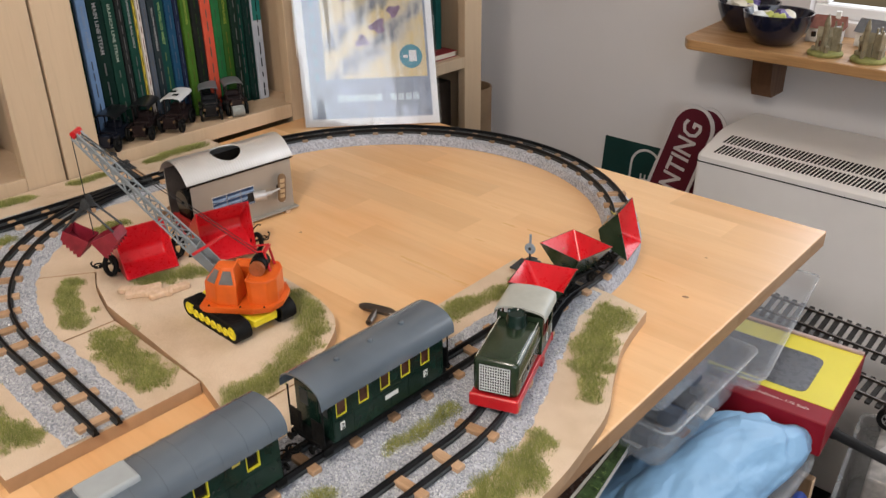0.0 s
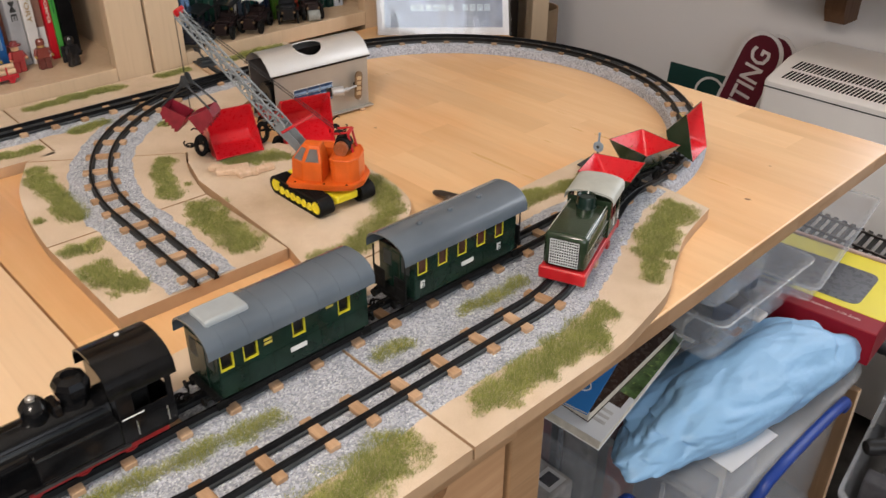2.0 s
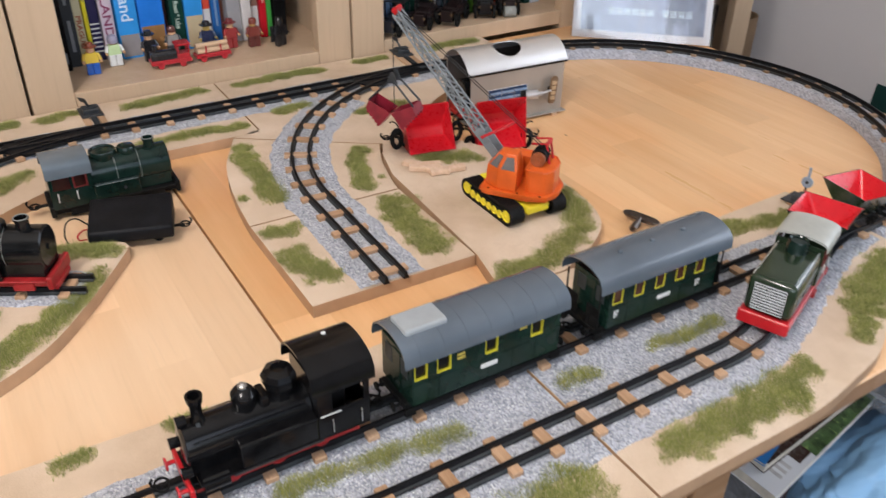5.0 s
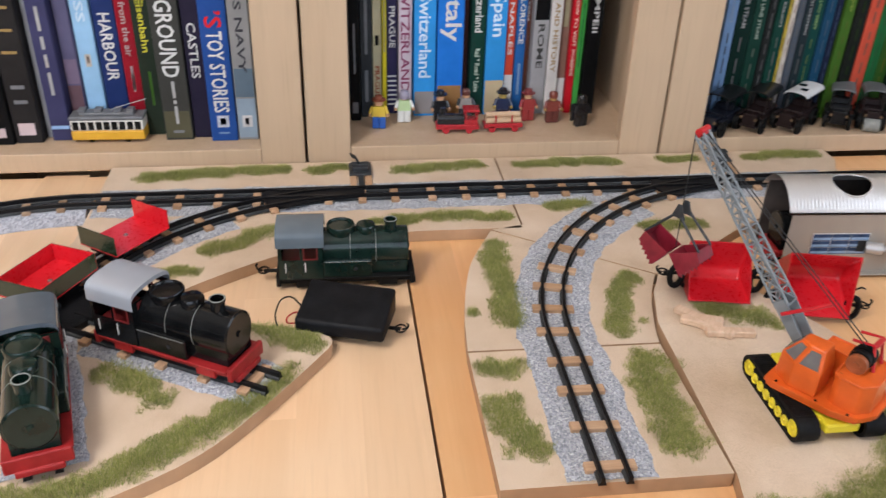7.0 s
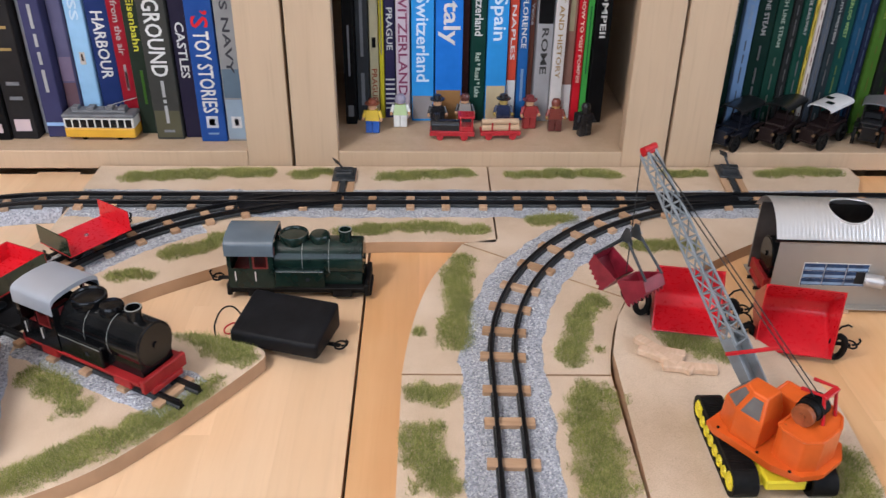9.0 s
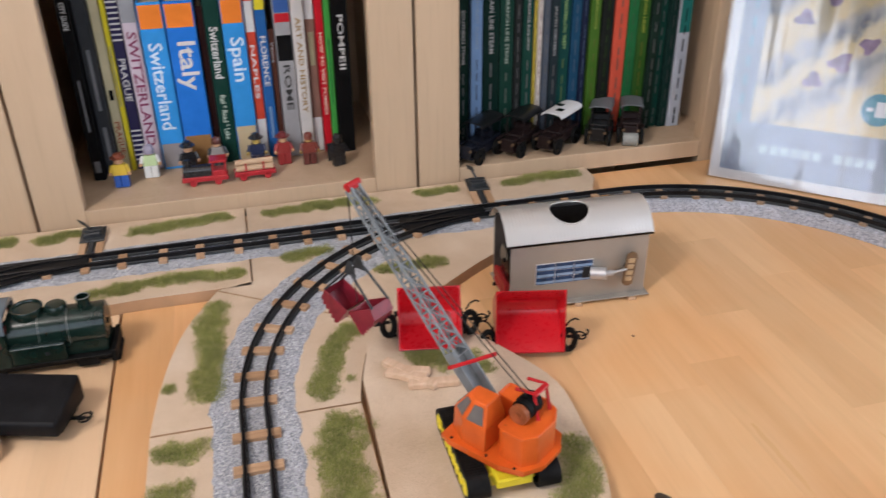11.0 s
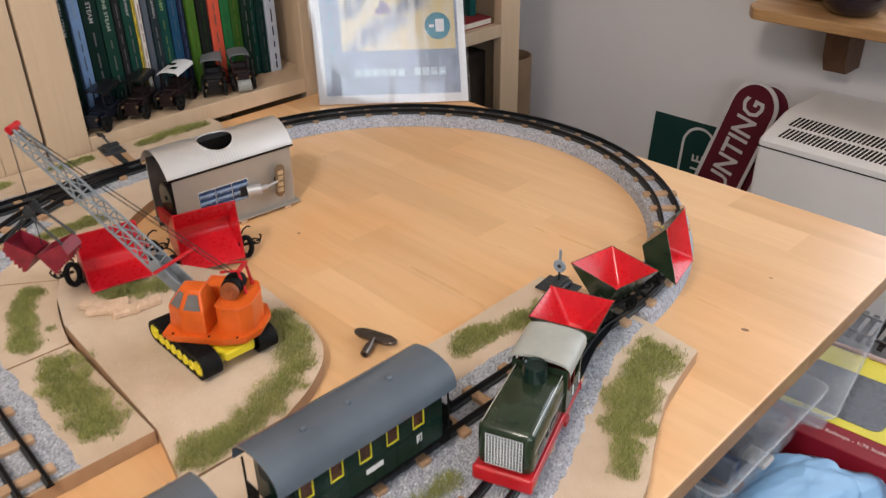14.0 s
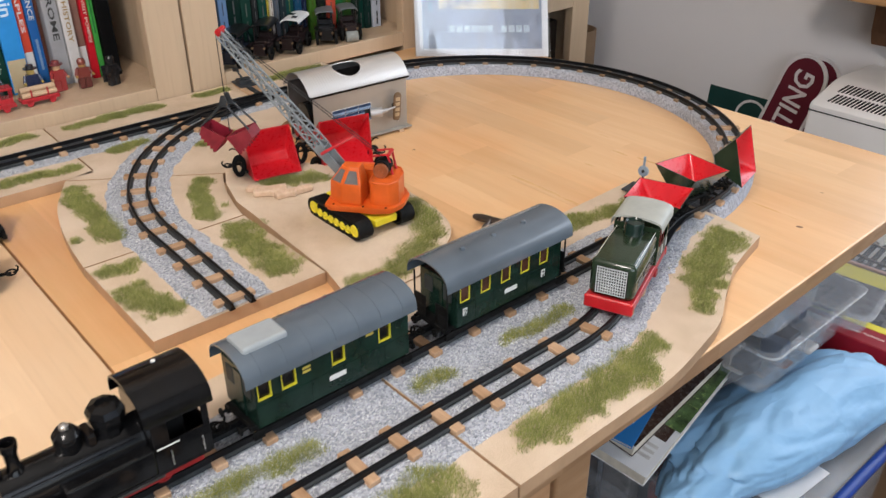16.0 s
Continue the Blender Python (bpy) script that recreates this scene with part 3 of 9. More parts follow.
BOARD_L = [(-0.640, 0.018), (-0.600, -0.06), (-0.400, -0.06), (-0.366, -0.02), (-0.362, 0.060), (-0.368, 0.108), (-0.377, 0.138), (-0.411, 0.197), (-0.461, 0.238), (-0.500, 0.266), (-0.536, 0.290), (-0.552, 0.262), (-0.5655, 0.20), (-0.5655, 0.102)]
baseboard(BOARD_BL, "sand-painted baseboard of the back line with curved front edge", (0, 1, 2, 3, 9, 10), 0.05)
baseboard(BOARD_BR, "sand-painted baseboard of the back line beside the hut", (0, 1, 2, 3, 8, 9, 10, 11))
baseboard(BOARD_SM, "curved sand-painted baseboard under the siding", (0, 1, 4, 5), 0.03)
baseboard(BOARD_SL, "square sand-painted baseboard at the end of the siding", (0, 1, 2, 3))
baseboard(BOARD_PF, "bare sand-painted platform board under the excavator", (0, 1, 2, 12, 13, 14), 0.03, pf_top)
baseboard(BOARD_N1, "sand-painted baseboard with a junction and tufts of grass", (0, 1, 7, 10), 0.03)
baseboard(BOARD_N2, "sand-painted baseboard of the double track", (0, 1, 2, 3))
baseboard(BOARD_L, "sand-painted engine-yard board with a rounded outline", (0, 11, 13), 0.03)


def ring_base(line, label):
    sec = [(-0.0218, TABLE + 0.0003), (0.0218, TABLE + 0.0003), (0.0185, DECK - 0.001), (0.016, DECK + 0.0006), (-0.016, DECK + 0.0006), (-0.0185, DECK - 0.001)]
    ob = thing("track_bed", pose(0, 0, 0), label, "track bed", "railway baseboards")
    part("cork_bed", sweep(bmesh.new(), line, sec), BALLAST, ob)
    top = [(-0.0158, DECK + 0.0007), (0.0158, DECK + 0.0007), (0.0140, DECK + 0.0013), (-0.0140, DECK + 0.0013)]
    part("ballast_layer", sweep(bmesh.new(), line, top), BALLAST, ob, "thin crust of fine grey ballast")
    return ob


ring_base(arc(X_END, YC_R, R_END, 178.4, 3.2), "raised curved track bed covered in grey ballast")
ring_base(arc(XC, YC_L, R_MAIN, -1, -179.2), "raised curved track bed covered in grey ballast")

# ---------------------------------------------------------------- turnouts, levers, turntable


def turnout(pts, label):
    bm = prism(bmesh.new(), rounded(pts, 0.004), DECK + 0.0046, DECK + 0.0066)
    bmesh.ops.recalc_face_normals(bm, faces=bm.faces[:])
    ob = thing("turnout_plate", pose(0, 0, 0), label, "turnout plate", "turnouts of the toy railway")
    part("plate", bm, PLATE_BLACK, ob)
    return ob


def blades(ob, lines):
    for a, b_ in lines:
        d = Vector(b_) - Vector(a)
        ang = math.degrees(math.atan2(-d.x, d.y))
        bm = box(bmesh.new(), -0.0011, 0.0011, 0, d.length, 0, 0.0014, 0.0003)
        bl = part("point_blade", bm, RAIL_BLACK, ob)
        bl.matrix_local = pose(a[0], a[1], DECK + 0.0067, 0, 0, ang)


t1 = turnout([(-0.2325, 0.878), (-0.2120, 0.878), (-0.2010, 0.830), (-0.1850, 0.790), (-0.1950, 0.776), (-0.2120, 0.773), (-0.2330, 0.790)], "black plastic turnout plate in front of the carriages")
blades(t1, [((-0.229, 0.800), (-0.2285, 0.872)), ((-0.205, 0.785), (-0.2165, 0.872)), ((-0.212, 0.80), (-0.2225, 0.845))])
t2 = turnout([(-0.800, 0.322), (-0.779, 0.322), (-0.770, 0.270), (-0.757, 0.240), (-0.766, 0.222), (-0.782, 0.214), (-0.800, 0.220)], "black plastic turnout plate on the back line")
blades(t2, [((-0.7955, 0.23), (-0.7955, 0.315)), ((-0.770, 0.245), (-0.783, 0.315))])
t3 = turnout([(-0.800, 0.735), (-0.779, 0.735), (-0.770, 0.690), (-0.756, 0.660), (-0.764, 0.643), (-0.782, 0.636), (-0.800, 0.642)], "black plastic turnout plate at the start of the siding")
blades(t3, [((-0.7955, 0.65), (-0.7955, 0.73)), ((-0.770, 0.665), (-0.783, 0.73))])
turnout([(-0.2330, 0.120), (-0.2120, 0.120), (-0.2000, 0.170), (-0.1830, 0.215), (-0.1930, 0.228), (-0.2120, 0.230), (-0.2330, 0.212)], "black plastic turnout plate where the double track ends")

LEVER_BLACK = paint("lever_black", (0.03, 0.034, 0.038), rough=0.45, vary=0.3, worn=(0.18, 0.17, 0.16), worn_at=0.72, size=150)
DISC_BLUE = paint("disc_enamel", (0.30, 0.38, 0.48), rough=0.3, vary=0.2, size=200)


def lever(m, label, disc=True, flip=1):
    ob = thing("point_lever", m, label, "point lever", "point levers of the toy railway")
    bm = box(bmesh.new(), -0.0165, 0.0165, -0.0125, 0.0125, 0.0026, 0.0044, 0.0006)
    box(bm, -0.008, 0.009, -0.009, 0.009, 0.003, 0.0095, 0.0012)
    box(bm, -0.004, 0.005, -0.0095, 0.0095, 0.0095, 0.011, 0.0005)
    part("housing", bm, LEVER_BLACK, ob)
    bm = box(bmesh.new(), 0.0165, 0.048, -0.003, 0.003, 0.0006, 0.0040, 0.0004)
    part("drive_rod", bm, LEVER_BLACK, ob)
    for s in (-1, 1):
        part("long_sleeper", box(bmesh.new(), -0.0100, 0.0480, s * 0.0085 - 0.0036, s * 0.0085 + 0.0036, 0, 0.0024, 0.0004), SLEEPER, ob, "pale wooden sleeper carrying the lever")
    if disc:
        part("post", tube(bmesh.new(), (0, 0, 0.0105), (0, 0, 0.0195), 0.0012, 0.001, 8), LEVER_BLACK, ob)
        bm = tube(bmesh.new(), (0, -0.0008, 0.0245), (0, 0.0008, 0.0245), 0.0058, seg=20)
        d = part("disc", bm, DISC_BLUE, ob, "round blue-grey signal disc", smooth=True)
        part("hub", tube(bmesh.new(), (0, -0.0013, 0.0245), (0, 0.0013, 0.0245), 0.0018, seg=12), LEVER_BLACK, d)
        part("arm", box(bmesh.new(), -0.0012, 0.0012, -0.0006, 0.0006, 0.030, 0.0405, 0.0003), DISC_BLUE, ob)
    else:
        bm = tube(bmesh.new(), (0, 0, 0.009), (0.006 * flip, -0.006, 0.021), 0.0013, seg=8)
        part("handle", bm, LEVER_BLACK, ob)
        bm = box(bmesh.new(), -0.005, 0.005, -0.0006, 0.0006, -0.004, 0.004, 0.0005, m=pose(0.007 * flip, -0.007, 0.022, 30, 0, 40))
        part("paddle", bm, LEVER_BLACK, ob)
    return ob


lever(pose(-0.279, 0.881, DECK, 0, 0, 8), "black point lever with a round signal disc beside the junction")
lever(pose(-0.852, 0.320, DECK, 0, 0, 0), "black point lever with a tilted handle beside the bookcase", False)
lever(pose(-0.862, 0.748, DECK, 0, 0, -6), "black point lever with a tilted handle behind the crane", False, -1)

tt = thing("turntable", pose(-0.590, 0.060, DECK), "round black wagon turntable set in the yard board", "turntable")
part("disc", lathe(bmesh.new(), [(0.036, 0.0003), (0.036, 0.006), (0.0345, 0.0072), (0.006, 0.0072)], 40), PLATE_BLACK, tt, smooth=True)
part("hub", lathe(bmesh.new(), [(0.006, 0.0072), (0.006, 0.0082), (0.004, 0.009)], 16), LEVER_BLACK, tt, smooth=True)

# ---------------------------------------------------------------- rolling stock
GREEN = paint("bottle_green_enamel", (0.006, 0.022, 0.015), rough=0.2, vary=0.22, size=70, coat=0.08, bump=0.0, spec=0.28)
DIESEL_GREEN = paint("olive_green_tinplate", (0.018, 0.034, 0.017), rough=0.2, vary=0.2, size=60, coat=0.3, bump=0.03, spec=0.5, worn=(0.16, 0.15, 0.11), worn_at=0.76)
YARD_GREEN = paint("old_dark_green_tinplate", (0.005, 0.017, 0.013), rough=0.15, vary=0.28, size=70, coat=0.15, bump=0.0, spec=0.3, worn=(0.10, 0.10, 0.08), worn_at=0.74)
LOCO_BLACK = paint("black_loco_plastic", (0.0035, 0.0035, 0.004), rough=0.15, vary=0.3, size=80, coat=0.06, bump=0.0, spec=0.28)
TIN_BLACK = paint("worn_black_tinplate", (0.004, 0.0045, 0.005), rough=0.15, vary=0.3, size=80, coat=0.12, bump=0.0, spec=0.28, worn=(0.10, 0.04, 0.03), worn_at=0.77)
UNDER = paint("black_underframe", (0.004, 0.004, 0.004), spec=0.15, rough=0.6, vary=0.4, size=120, bump=0.2)
ROOF_GREY = paint("grey_carriage_roof", (0.095, 0.119, 0.145), rough=0.22, vary=0.16, size=14, worn=(0.15, 0.17, 0.185), worn_at=0.66, coat=0.4, bump=0.01, spec=0.5, grime=0.12)
ROOF_PALE = paint("pale_grey_roof", (0.33, 0.36, 0.37), rough=0.4, vary=0.1, size=40)
DULL_RED = paint("dull_red_lining", (0.15, 0.012, 0.012), rough=0.4, vary=0.2, size=90)
ROOF_SILVER = paint("silver_roof", (0.42, 0.45, 0.50), rough=0.36, metal=0.30, vary=0.06, size=20, bump=0.01, grime=0.15)
ROOF_BLUE = paint("blue_grey_roof", (0.11, 0.14, 0.165), rough=0.22, vary=0.12, size=30, worn=(0.05, 0.05, 0.06), worn_at=0.80, bump=0.015, grime=0.15)
ROOF_CREAM = paint("grey_cream_roof", (0.40, 0.41, 0.37), rough=0.45, vary=0.1, size=50)
YELLOW = paint("yellow_window_frame", (0.62, 0.56, 0.03), rough=0.4, vary=0.1, size=90)
DARK_PANE = paint("dark_window_pane", (0.008, 0.008, 0.008), rough=0.12, vary=0.5, size=60)
END_PANE = paint("dull_end_window", (0.035, 0.040, 0.040), rough=0.5, vary=0.3, size=60, spec=0.2)
BROWN_PANE = paint("brown_window_pane", (0.07, 0.03, 0.02), rough=0.15, vary=0.6, size=90)
WHITE_PRINT = paint("white_print", (0.72, 0.72, 0.70), rough=0.5, vary=0.06)
GOLD_PRINT = paint("yellow_print", (0.50, 0.40, 0.07), rough=0.5, vary=0.1)
RED = paint("toy_red_enamel", (0.50, 0.010, 0.016), rough=0.3, vary=0.12, size=50, coat=0.3, bump=0.05)
HOPPER_RED = paint("hopper_red_enamel", (0.64, 0.012, 0.022), rough=0.27, vary=0.10, size=36, coat=0.3, bump=0.06, worn=(0.30, 0.05, 0.03), worn_at=0.77)
FRAME_RED = paint("red_loco_frame", (0.32, 0.014, 0.015), rough=0.4, vary=0.2, size=90, worn=(0.12, 0.04, 0.03), worn_at=0.70)
CAB_RED = paint("dark_red_cab_inside", (0.13, 0.008, 0.009), rough=0.5, vary=0.2, size=60)
BAND = paint("thin_grey_lining", (0.26, 0.27, 0.25), rough=0.45, vary=0.2, size=120)
STEEL = paint("bright_steel", (0.55, 0.55, 0.54), rough=0.25, metal=0.9, vary=0.1, size=90)
ROD_STEEL = paint("dull_dark_steel", (0.10, 0.09, 0.085), rough=0.45, metal=0.6, vary=0.2, size=120)
GRILLE = paint("white_grille_print", (0.62, 0.65, 0.66), rough=0.4, vary=0.1)


def wheel_pair(parent, y, r, material, half=0.0093, tyre=None):
    for s in (-1, 1):
        m = pose(s * half, y, r, 0, 90, 0)
        bm = lathe(bmesh.new(), [(r * 0.30, -0.0016), (r * 1.10, -0.0016), (r * 1.10, -0.0008), (r, -0.0006), (r, 0.0016), (r * 0.82, 0.0018), (r * 0.74, 0.0008), (r * 0.34, 0.0008), (r * 0.30, 0.0022), (r * 0.05, 0.0022)], 20)
        w = part("wheel", bm, material, parent, smooth=True)
        w.matrix_local = m if s > 0 else pose(s * half, y, r, 0, -90, 0)
    part("axle", tube(bmesh.new(), (-half, y, r), (half, y, r), 0.0010, seg=8), UNDER, parent)


def coupling(parent, y, way, material, z=0.0095, drop=0.0):
    """Loop-and-hook coupling pointing along way (+1 or -1)."""
    bm = box(bmesh.new(), -0.0018, 0.0018, min(0, 0.012 * way), max(0, 0.012 * way), -0.0008, 0.0008, 0.0002)
    ring = [(0.0055 * math.cos(a), 0.012 * way + 0.0045 * math.sin(a), 0.0006) for a in [2 * math.pi * i / 12 for i in range(13)]]
    path_tube(bm, ring, 0.0008, 6)
    path_tube(bm, [(0, 0.013 * way, 0.0), (0, 0.0175 * way, 0.0016), (0, 0.0185 * way, 0.0050), (0, 0.0170 * way, 0.0066)], 0.0009, 6)
    c = part("coupling", bm, material, parent)
    c.matrix_local = pose(0, y, z)
    return c


def window_unit(parent, side, x, y, z, w, h, frame_mat, pane_mat, deep=0.0022, f=0.00075):
    """A yellow liner set into an opening of the side wall (side +1 or -1 along x)."""
    a, b_ = sorted((side * (x - deep), side * (x + 0.0002)))
    bm = bmesh.new()
    for y0, y1, z0, z1 in ((y - w / 2 - f, y + w / 2 + f, z + h / 2, z + h / 2 + f), (y - w / 2 - f, y + w / 2 + f, z - h / 2 - f, z - h / 2),
                           (y - w / 2 - f, y - w / 2, z - h / 2, z + h / 2), (y + w / 2, y + w / 2 + f, z - h / 2, z + h / 2)):
        box(bm, a, b_, y0, y1, z0, z1)
    fr = part("window_frame", bm, frame_mat, parent)
    a, b_ = sorted((side * (x - deep + 0.0001), side * (x - deep + 0.0004)))
    part("pane", box(bmesh.new(), a, b_, y - w / 2, y + w / 2, z - h / 2, z + h / 2), pane_mat, fr)


def carriage(m, label, half_len, platform, wins, monitor, category="toy carriage"):
    """Two-axle tin carriage; wins: (place, width, height) along the side."""
    ob = thing("toy_carriage", m, label, category, "passenger train")
    hw = 0.0205
    bl = half_len - platform
    part("underframe", box(box(bmesh.new(), -0.0165, 0.0165, -half_len, half_len, 0.0075, 0.0120, 0.0006), -0.0185, 0.0185, -bl, bl, 0.0055, 0.0082, 0.0005), UNDER, ob)
    sk = 0.0024
    part("saloon", box(bmesh.new(), -hw + sk, hw - sk, -bl + 0.001, bl - 0.001, 0.0120, 0.0476), BROWN_PANE if platform > 0.006 else DARK_PANE, ob, "dark inside behind the windows")
    bm = box(box(bmesh.new(), -hw, hw, -bl, -bl + 0.0009, 0.0118, 0.0478), -hw, hw, bl - 0.0009, bl, 0.0118, 0.0478)
    zl, zh = min(q[3] - q[2] / 2 for q in wins) - 0.0008, max(q[3] + q[2] / 2 for q in wins) + 0.0008
    for s in (-1, 1):
        a, b_ = min(s * hw, s * (hw - sk)), max(s * hw, s * (hw - sk))
        box(bm, a, b_, -bl + 0.0009, bl - 0.0009, 0.0118, zl)
        box(bm, a, b_, -bl + 0.0009, bl - 0.0009, zh, 0.0478)
        stops = [-bl + 0.0009] + [e for q in sorted(wins) for e in (q[0] - q[1] / 2 - 0.0008, q[0] + q[1] / 2 + 0.0008)] + [bl - 0.0009]
        for p, q in zip(stops[::2], stops[1::2]):
            box(bm, a, b_, p, q, zl, zh)
    for s in (-1, 1):
        box(bm, min(s * hw, s * (hw + 0.0004)), max(s * hw, s * (hw + 0.0004)), -bl + 0.001, bl - 0.001, 0.0285, 0.0290)
        box(bm, min(s * hw, s * (hw + 0.0004)), max(s * hw, s * (hw + 0.0004)), -bl + 0.001, bl - 0.001, 0.0466, 0.0471)
        for k in range(7):
            y = -bl + 0.001 + (2 * bl - 0.002) * k / 6
            box(bm, min(s * hw, s * (hw + 0.00035)), max(s * hw, s * (hw + 0.00035)), y - 0.0003, y + 0.0003, 0.0122, 0.0285)
    part("body", bm, GREEN, ob)
    for s in (-1, 1):
        for y, w, h, z in wins:
            window_unit(ob, s, hw, y, z, w, h, YELLOW, BROWN_PANE if platform > 0.006 else DARK_PANE, 0.0011 if platform > 0.006 else 0.0022, 0.0006)
        part("destination_board", box(bmesh.new(), min(s * hw, s * (hw + 0.0006)), max(s * hw, s * (hw + 0.0006)), -0.0065, 0.0065, 0.0215, 0.0250), WHITE_PRINT, ob, "small white destination board")
        for y in (-half_len + 0.034, half_len - 0.034):
            bm = bmesh.new()
            box(bm, s * 0.012 - 0.0018, s * 0.012 + 0.0018, y - 0.007, y + 0.007, 0.0030, 0.0082, 0.0006)
            box(bm, s * 0.0155 - 0.0006, s * 0.0155 + 0.0006, y - 0.003, y + 0.003, 0.0015, 0.0085, 0.0003)
            part("axle_box", bm, UNDER, ob)
    for e in (-1, 1):
        yo = e * bl
        for xx in (-0.0105, 0.0105):
            part("end_window", box(bmesh.new(), xx - 0.0045, xx + 0.0045, min(yo, yo + 0.0006 * e), max(yo, yo + 0.0006 * e), 0.031, 0.0435), END_PANE, ob)
        part("end_door", box(bmesh.new(), -0.0050, 0.0050, min(yo, yo + 0.0007 * e), max(yo, yo + 0.0007 * e), 0.0125, 0.0455, 0.0002), GREEN, ob)
        if platform > 0.006:
            ye = e * (half_len - 0.001)
            for xx in (-0.018, -0.009, 0.009, 0.018):
                part("railing_post", tube(bmesh.new(), (xx, ye, 0.012), (xx, ye, 0.030), 0.0006, seg=6), UNDER, ob)
            for zz in (0.022, 0.030):
                for xa, xb in ((-0.018, -0.0055), (0.0055, 0.018)):
                    part("railing", tube(bmesh.new(), (xa, ye, zz), (xb, ye, zz), 0.0006, seg=6), UNDER, ob)
                    # dark sheet behind the rails stands in for the shade on the open platform
                    part("railing_panel", box(bmesh.new(), xa, xb, ye - 0.0002, ye + 0.0002, 0.0125, 0.0295), UNDER, ob) if zz < 0.025 else None
            for xx in (-0.0185, 0.0185):
                part("roof_post", tube(bmesh.new(), (xx, ye, 0.012), (xx, ye, 0.048), 0.0007, seg=6), UNDER, ob)
        for xx in (-0.012, 0.012):
            bm = tube(bmesh.new(), (xx, e * half_len, 0.0095), (xx, e * (half_len + 0.0051), 0.0095), 0.0011, seg=8)
            tube(bm, (xx, e * (half_len + 0.005), 0.0095), (xx, e * (half_len + 0.0062), 0.0095), 0.0032, seg=12)
            part("buffer", bm, UNDER, ob)
        coupling(ob, e * half_len, e, UNDER, 0.008)
        for xx in (-1, 1):
            bm = bmesh.new()
            box(bm, xx * 0.0175 - 0.002, xx * 0.0175 + 0.002, e * (half_len - 0.004) - 0.004, e * (half_len - 0.004) + 0.004, 0.0028, 0.0036, 0.0002)
            box(bm, xx * 0.0185 - 0.0004, xx * 0.0185 + 0.0004, e * (half_len - 0.004) - 0.004, e * (half_len - 0.004) + 0.004, 0.0028, 0.0088, 0.0001)
            part("step", bm, UNDER, ob)
    over = half_len + 0.0025
    roof = part("roof", arched(bmesh.new(), hw + 0.0022, 0.0475, 0.0640, -over, over, 0.0014, 18, 0.72), ROOF_GREY, ob, "weathered grey barrel roof", smooth=True)
    for k in range(7 if monitor else 0):
        y = -over + 0.012 + (2 * over - 0.024) * k / 6
        part("roof_rib", arched(bmesh.new(), hw + 0.0024, 0.0478, 0.06425, y - 0.0004, y + 0.0004, 0.0012, 18, 0.72), ROOF_GREY, roof, smooth=True)
    if monitor:
        bm = box(bmesh.new(), -0.0108, 0.0108, -over + 0.007, -over + 0.039, 0.0585, 0.0664, 0.0020, 2)
        part("roof_monitor", bm, ROOF_PALE, roof, "pale grey raised skylight box")
    else:
        for k in range(3):
            part("roof_vent", lathe(bmesh.new(), [(0.0022, 0.0630), (0.0022, 0.0655), (0.0012, 0.0662)], 12, pose(0.003, -0.035 + 0.032 * k, 0)), ROOF_GREY, roof, smooth=True)
    for y in (-half_len + 0.034, half_len - 0.034):
        wheel_pair(ob, y, 0.0058, UNDER)
    return ob


van = carriage(pose(X_B, 0.4495, RAIL), "dark green toy baggage carriage with yellow windows and a roof skylight", 0.0640, 0.004,
               [(-0.0535, 0.0085, 0.0120, 0.0388), (-0.0360, 0.0095, 0.0120, 0.0388), (0.0015, 0.0090, 0.0120, 0.0388), (0.0395, 0.0090, 0.0120, 0.0388)], True)
coach = carriage(pose(X_B, 0.6110, RAIL), "dark green toy passenger carriage with five yellow-framed windows", 0.0645, 0.0085,
                 [(-0.0480 + 0.0210 * k, 0.0082, 0.0122, 0.0388) for k in range(5)], False)
for y in (-0.0480, 0.0360):
    part("class_plate", box(bmesh.new(), 0.0206, 0.0209, y - 0.0021, y + 0.0021, 0.0200, 0.0262), WHITE_PRINT, coach, "small white class plate")
    lettering("class_number", "2", 0.0046, pose(0.0207, y, 0.0231, 90, 0, 90) @ pose(0, 0, 0.0006), GREEN, coach)
for y0, z in ((0.024, 0.0425), (-0.026, 0.0405), (-0.026, 0.0375)):
    part("lettering_bar", box(bmesh.new(), 0.0206, 0.0210, y0, y0 + 0.006, z, z + 0.0018), GOLD_PRINT, van)


def ring_band(bm, y, r, zc, w=0.0006, seg=24):
    tube(bm, (0, y - w / 2, zc), (0, y + w / 2, zc), r, seg=seg)
    return bm


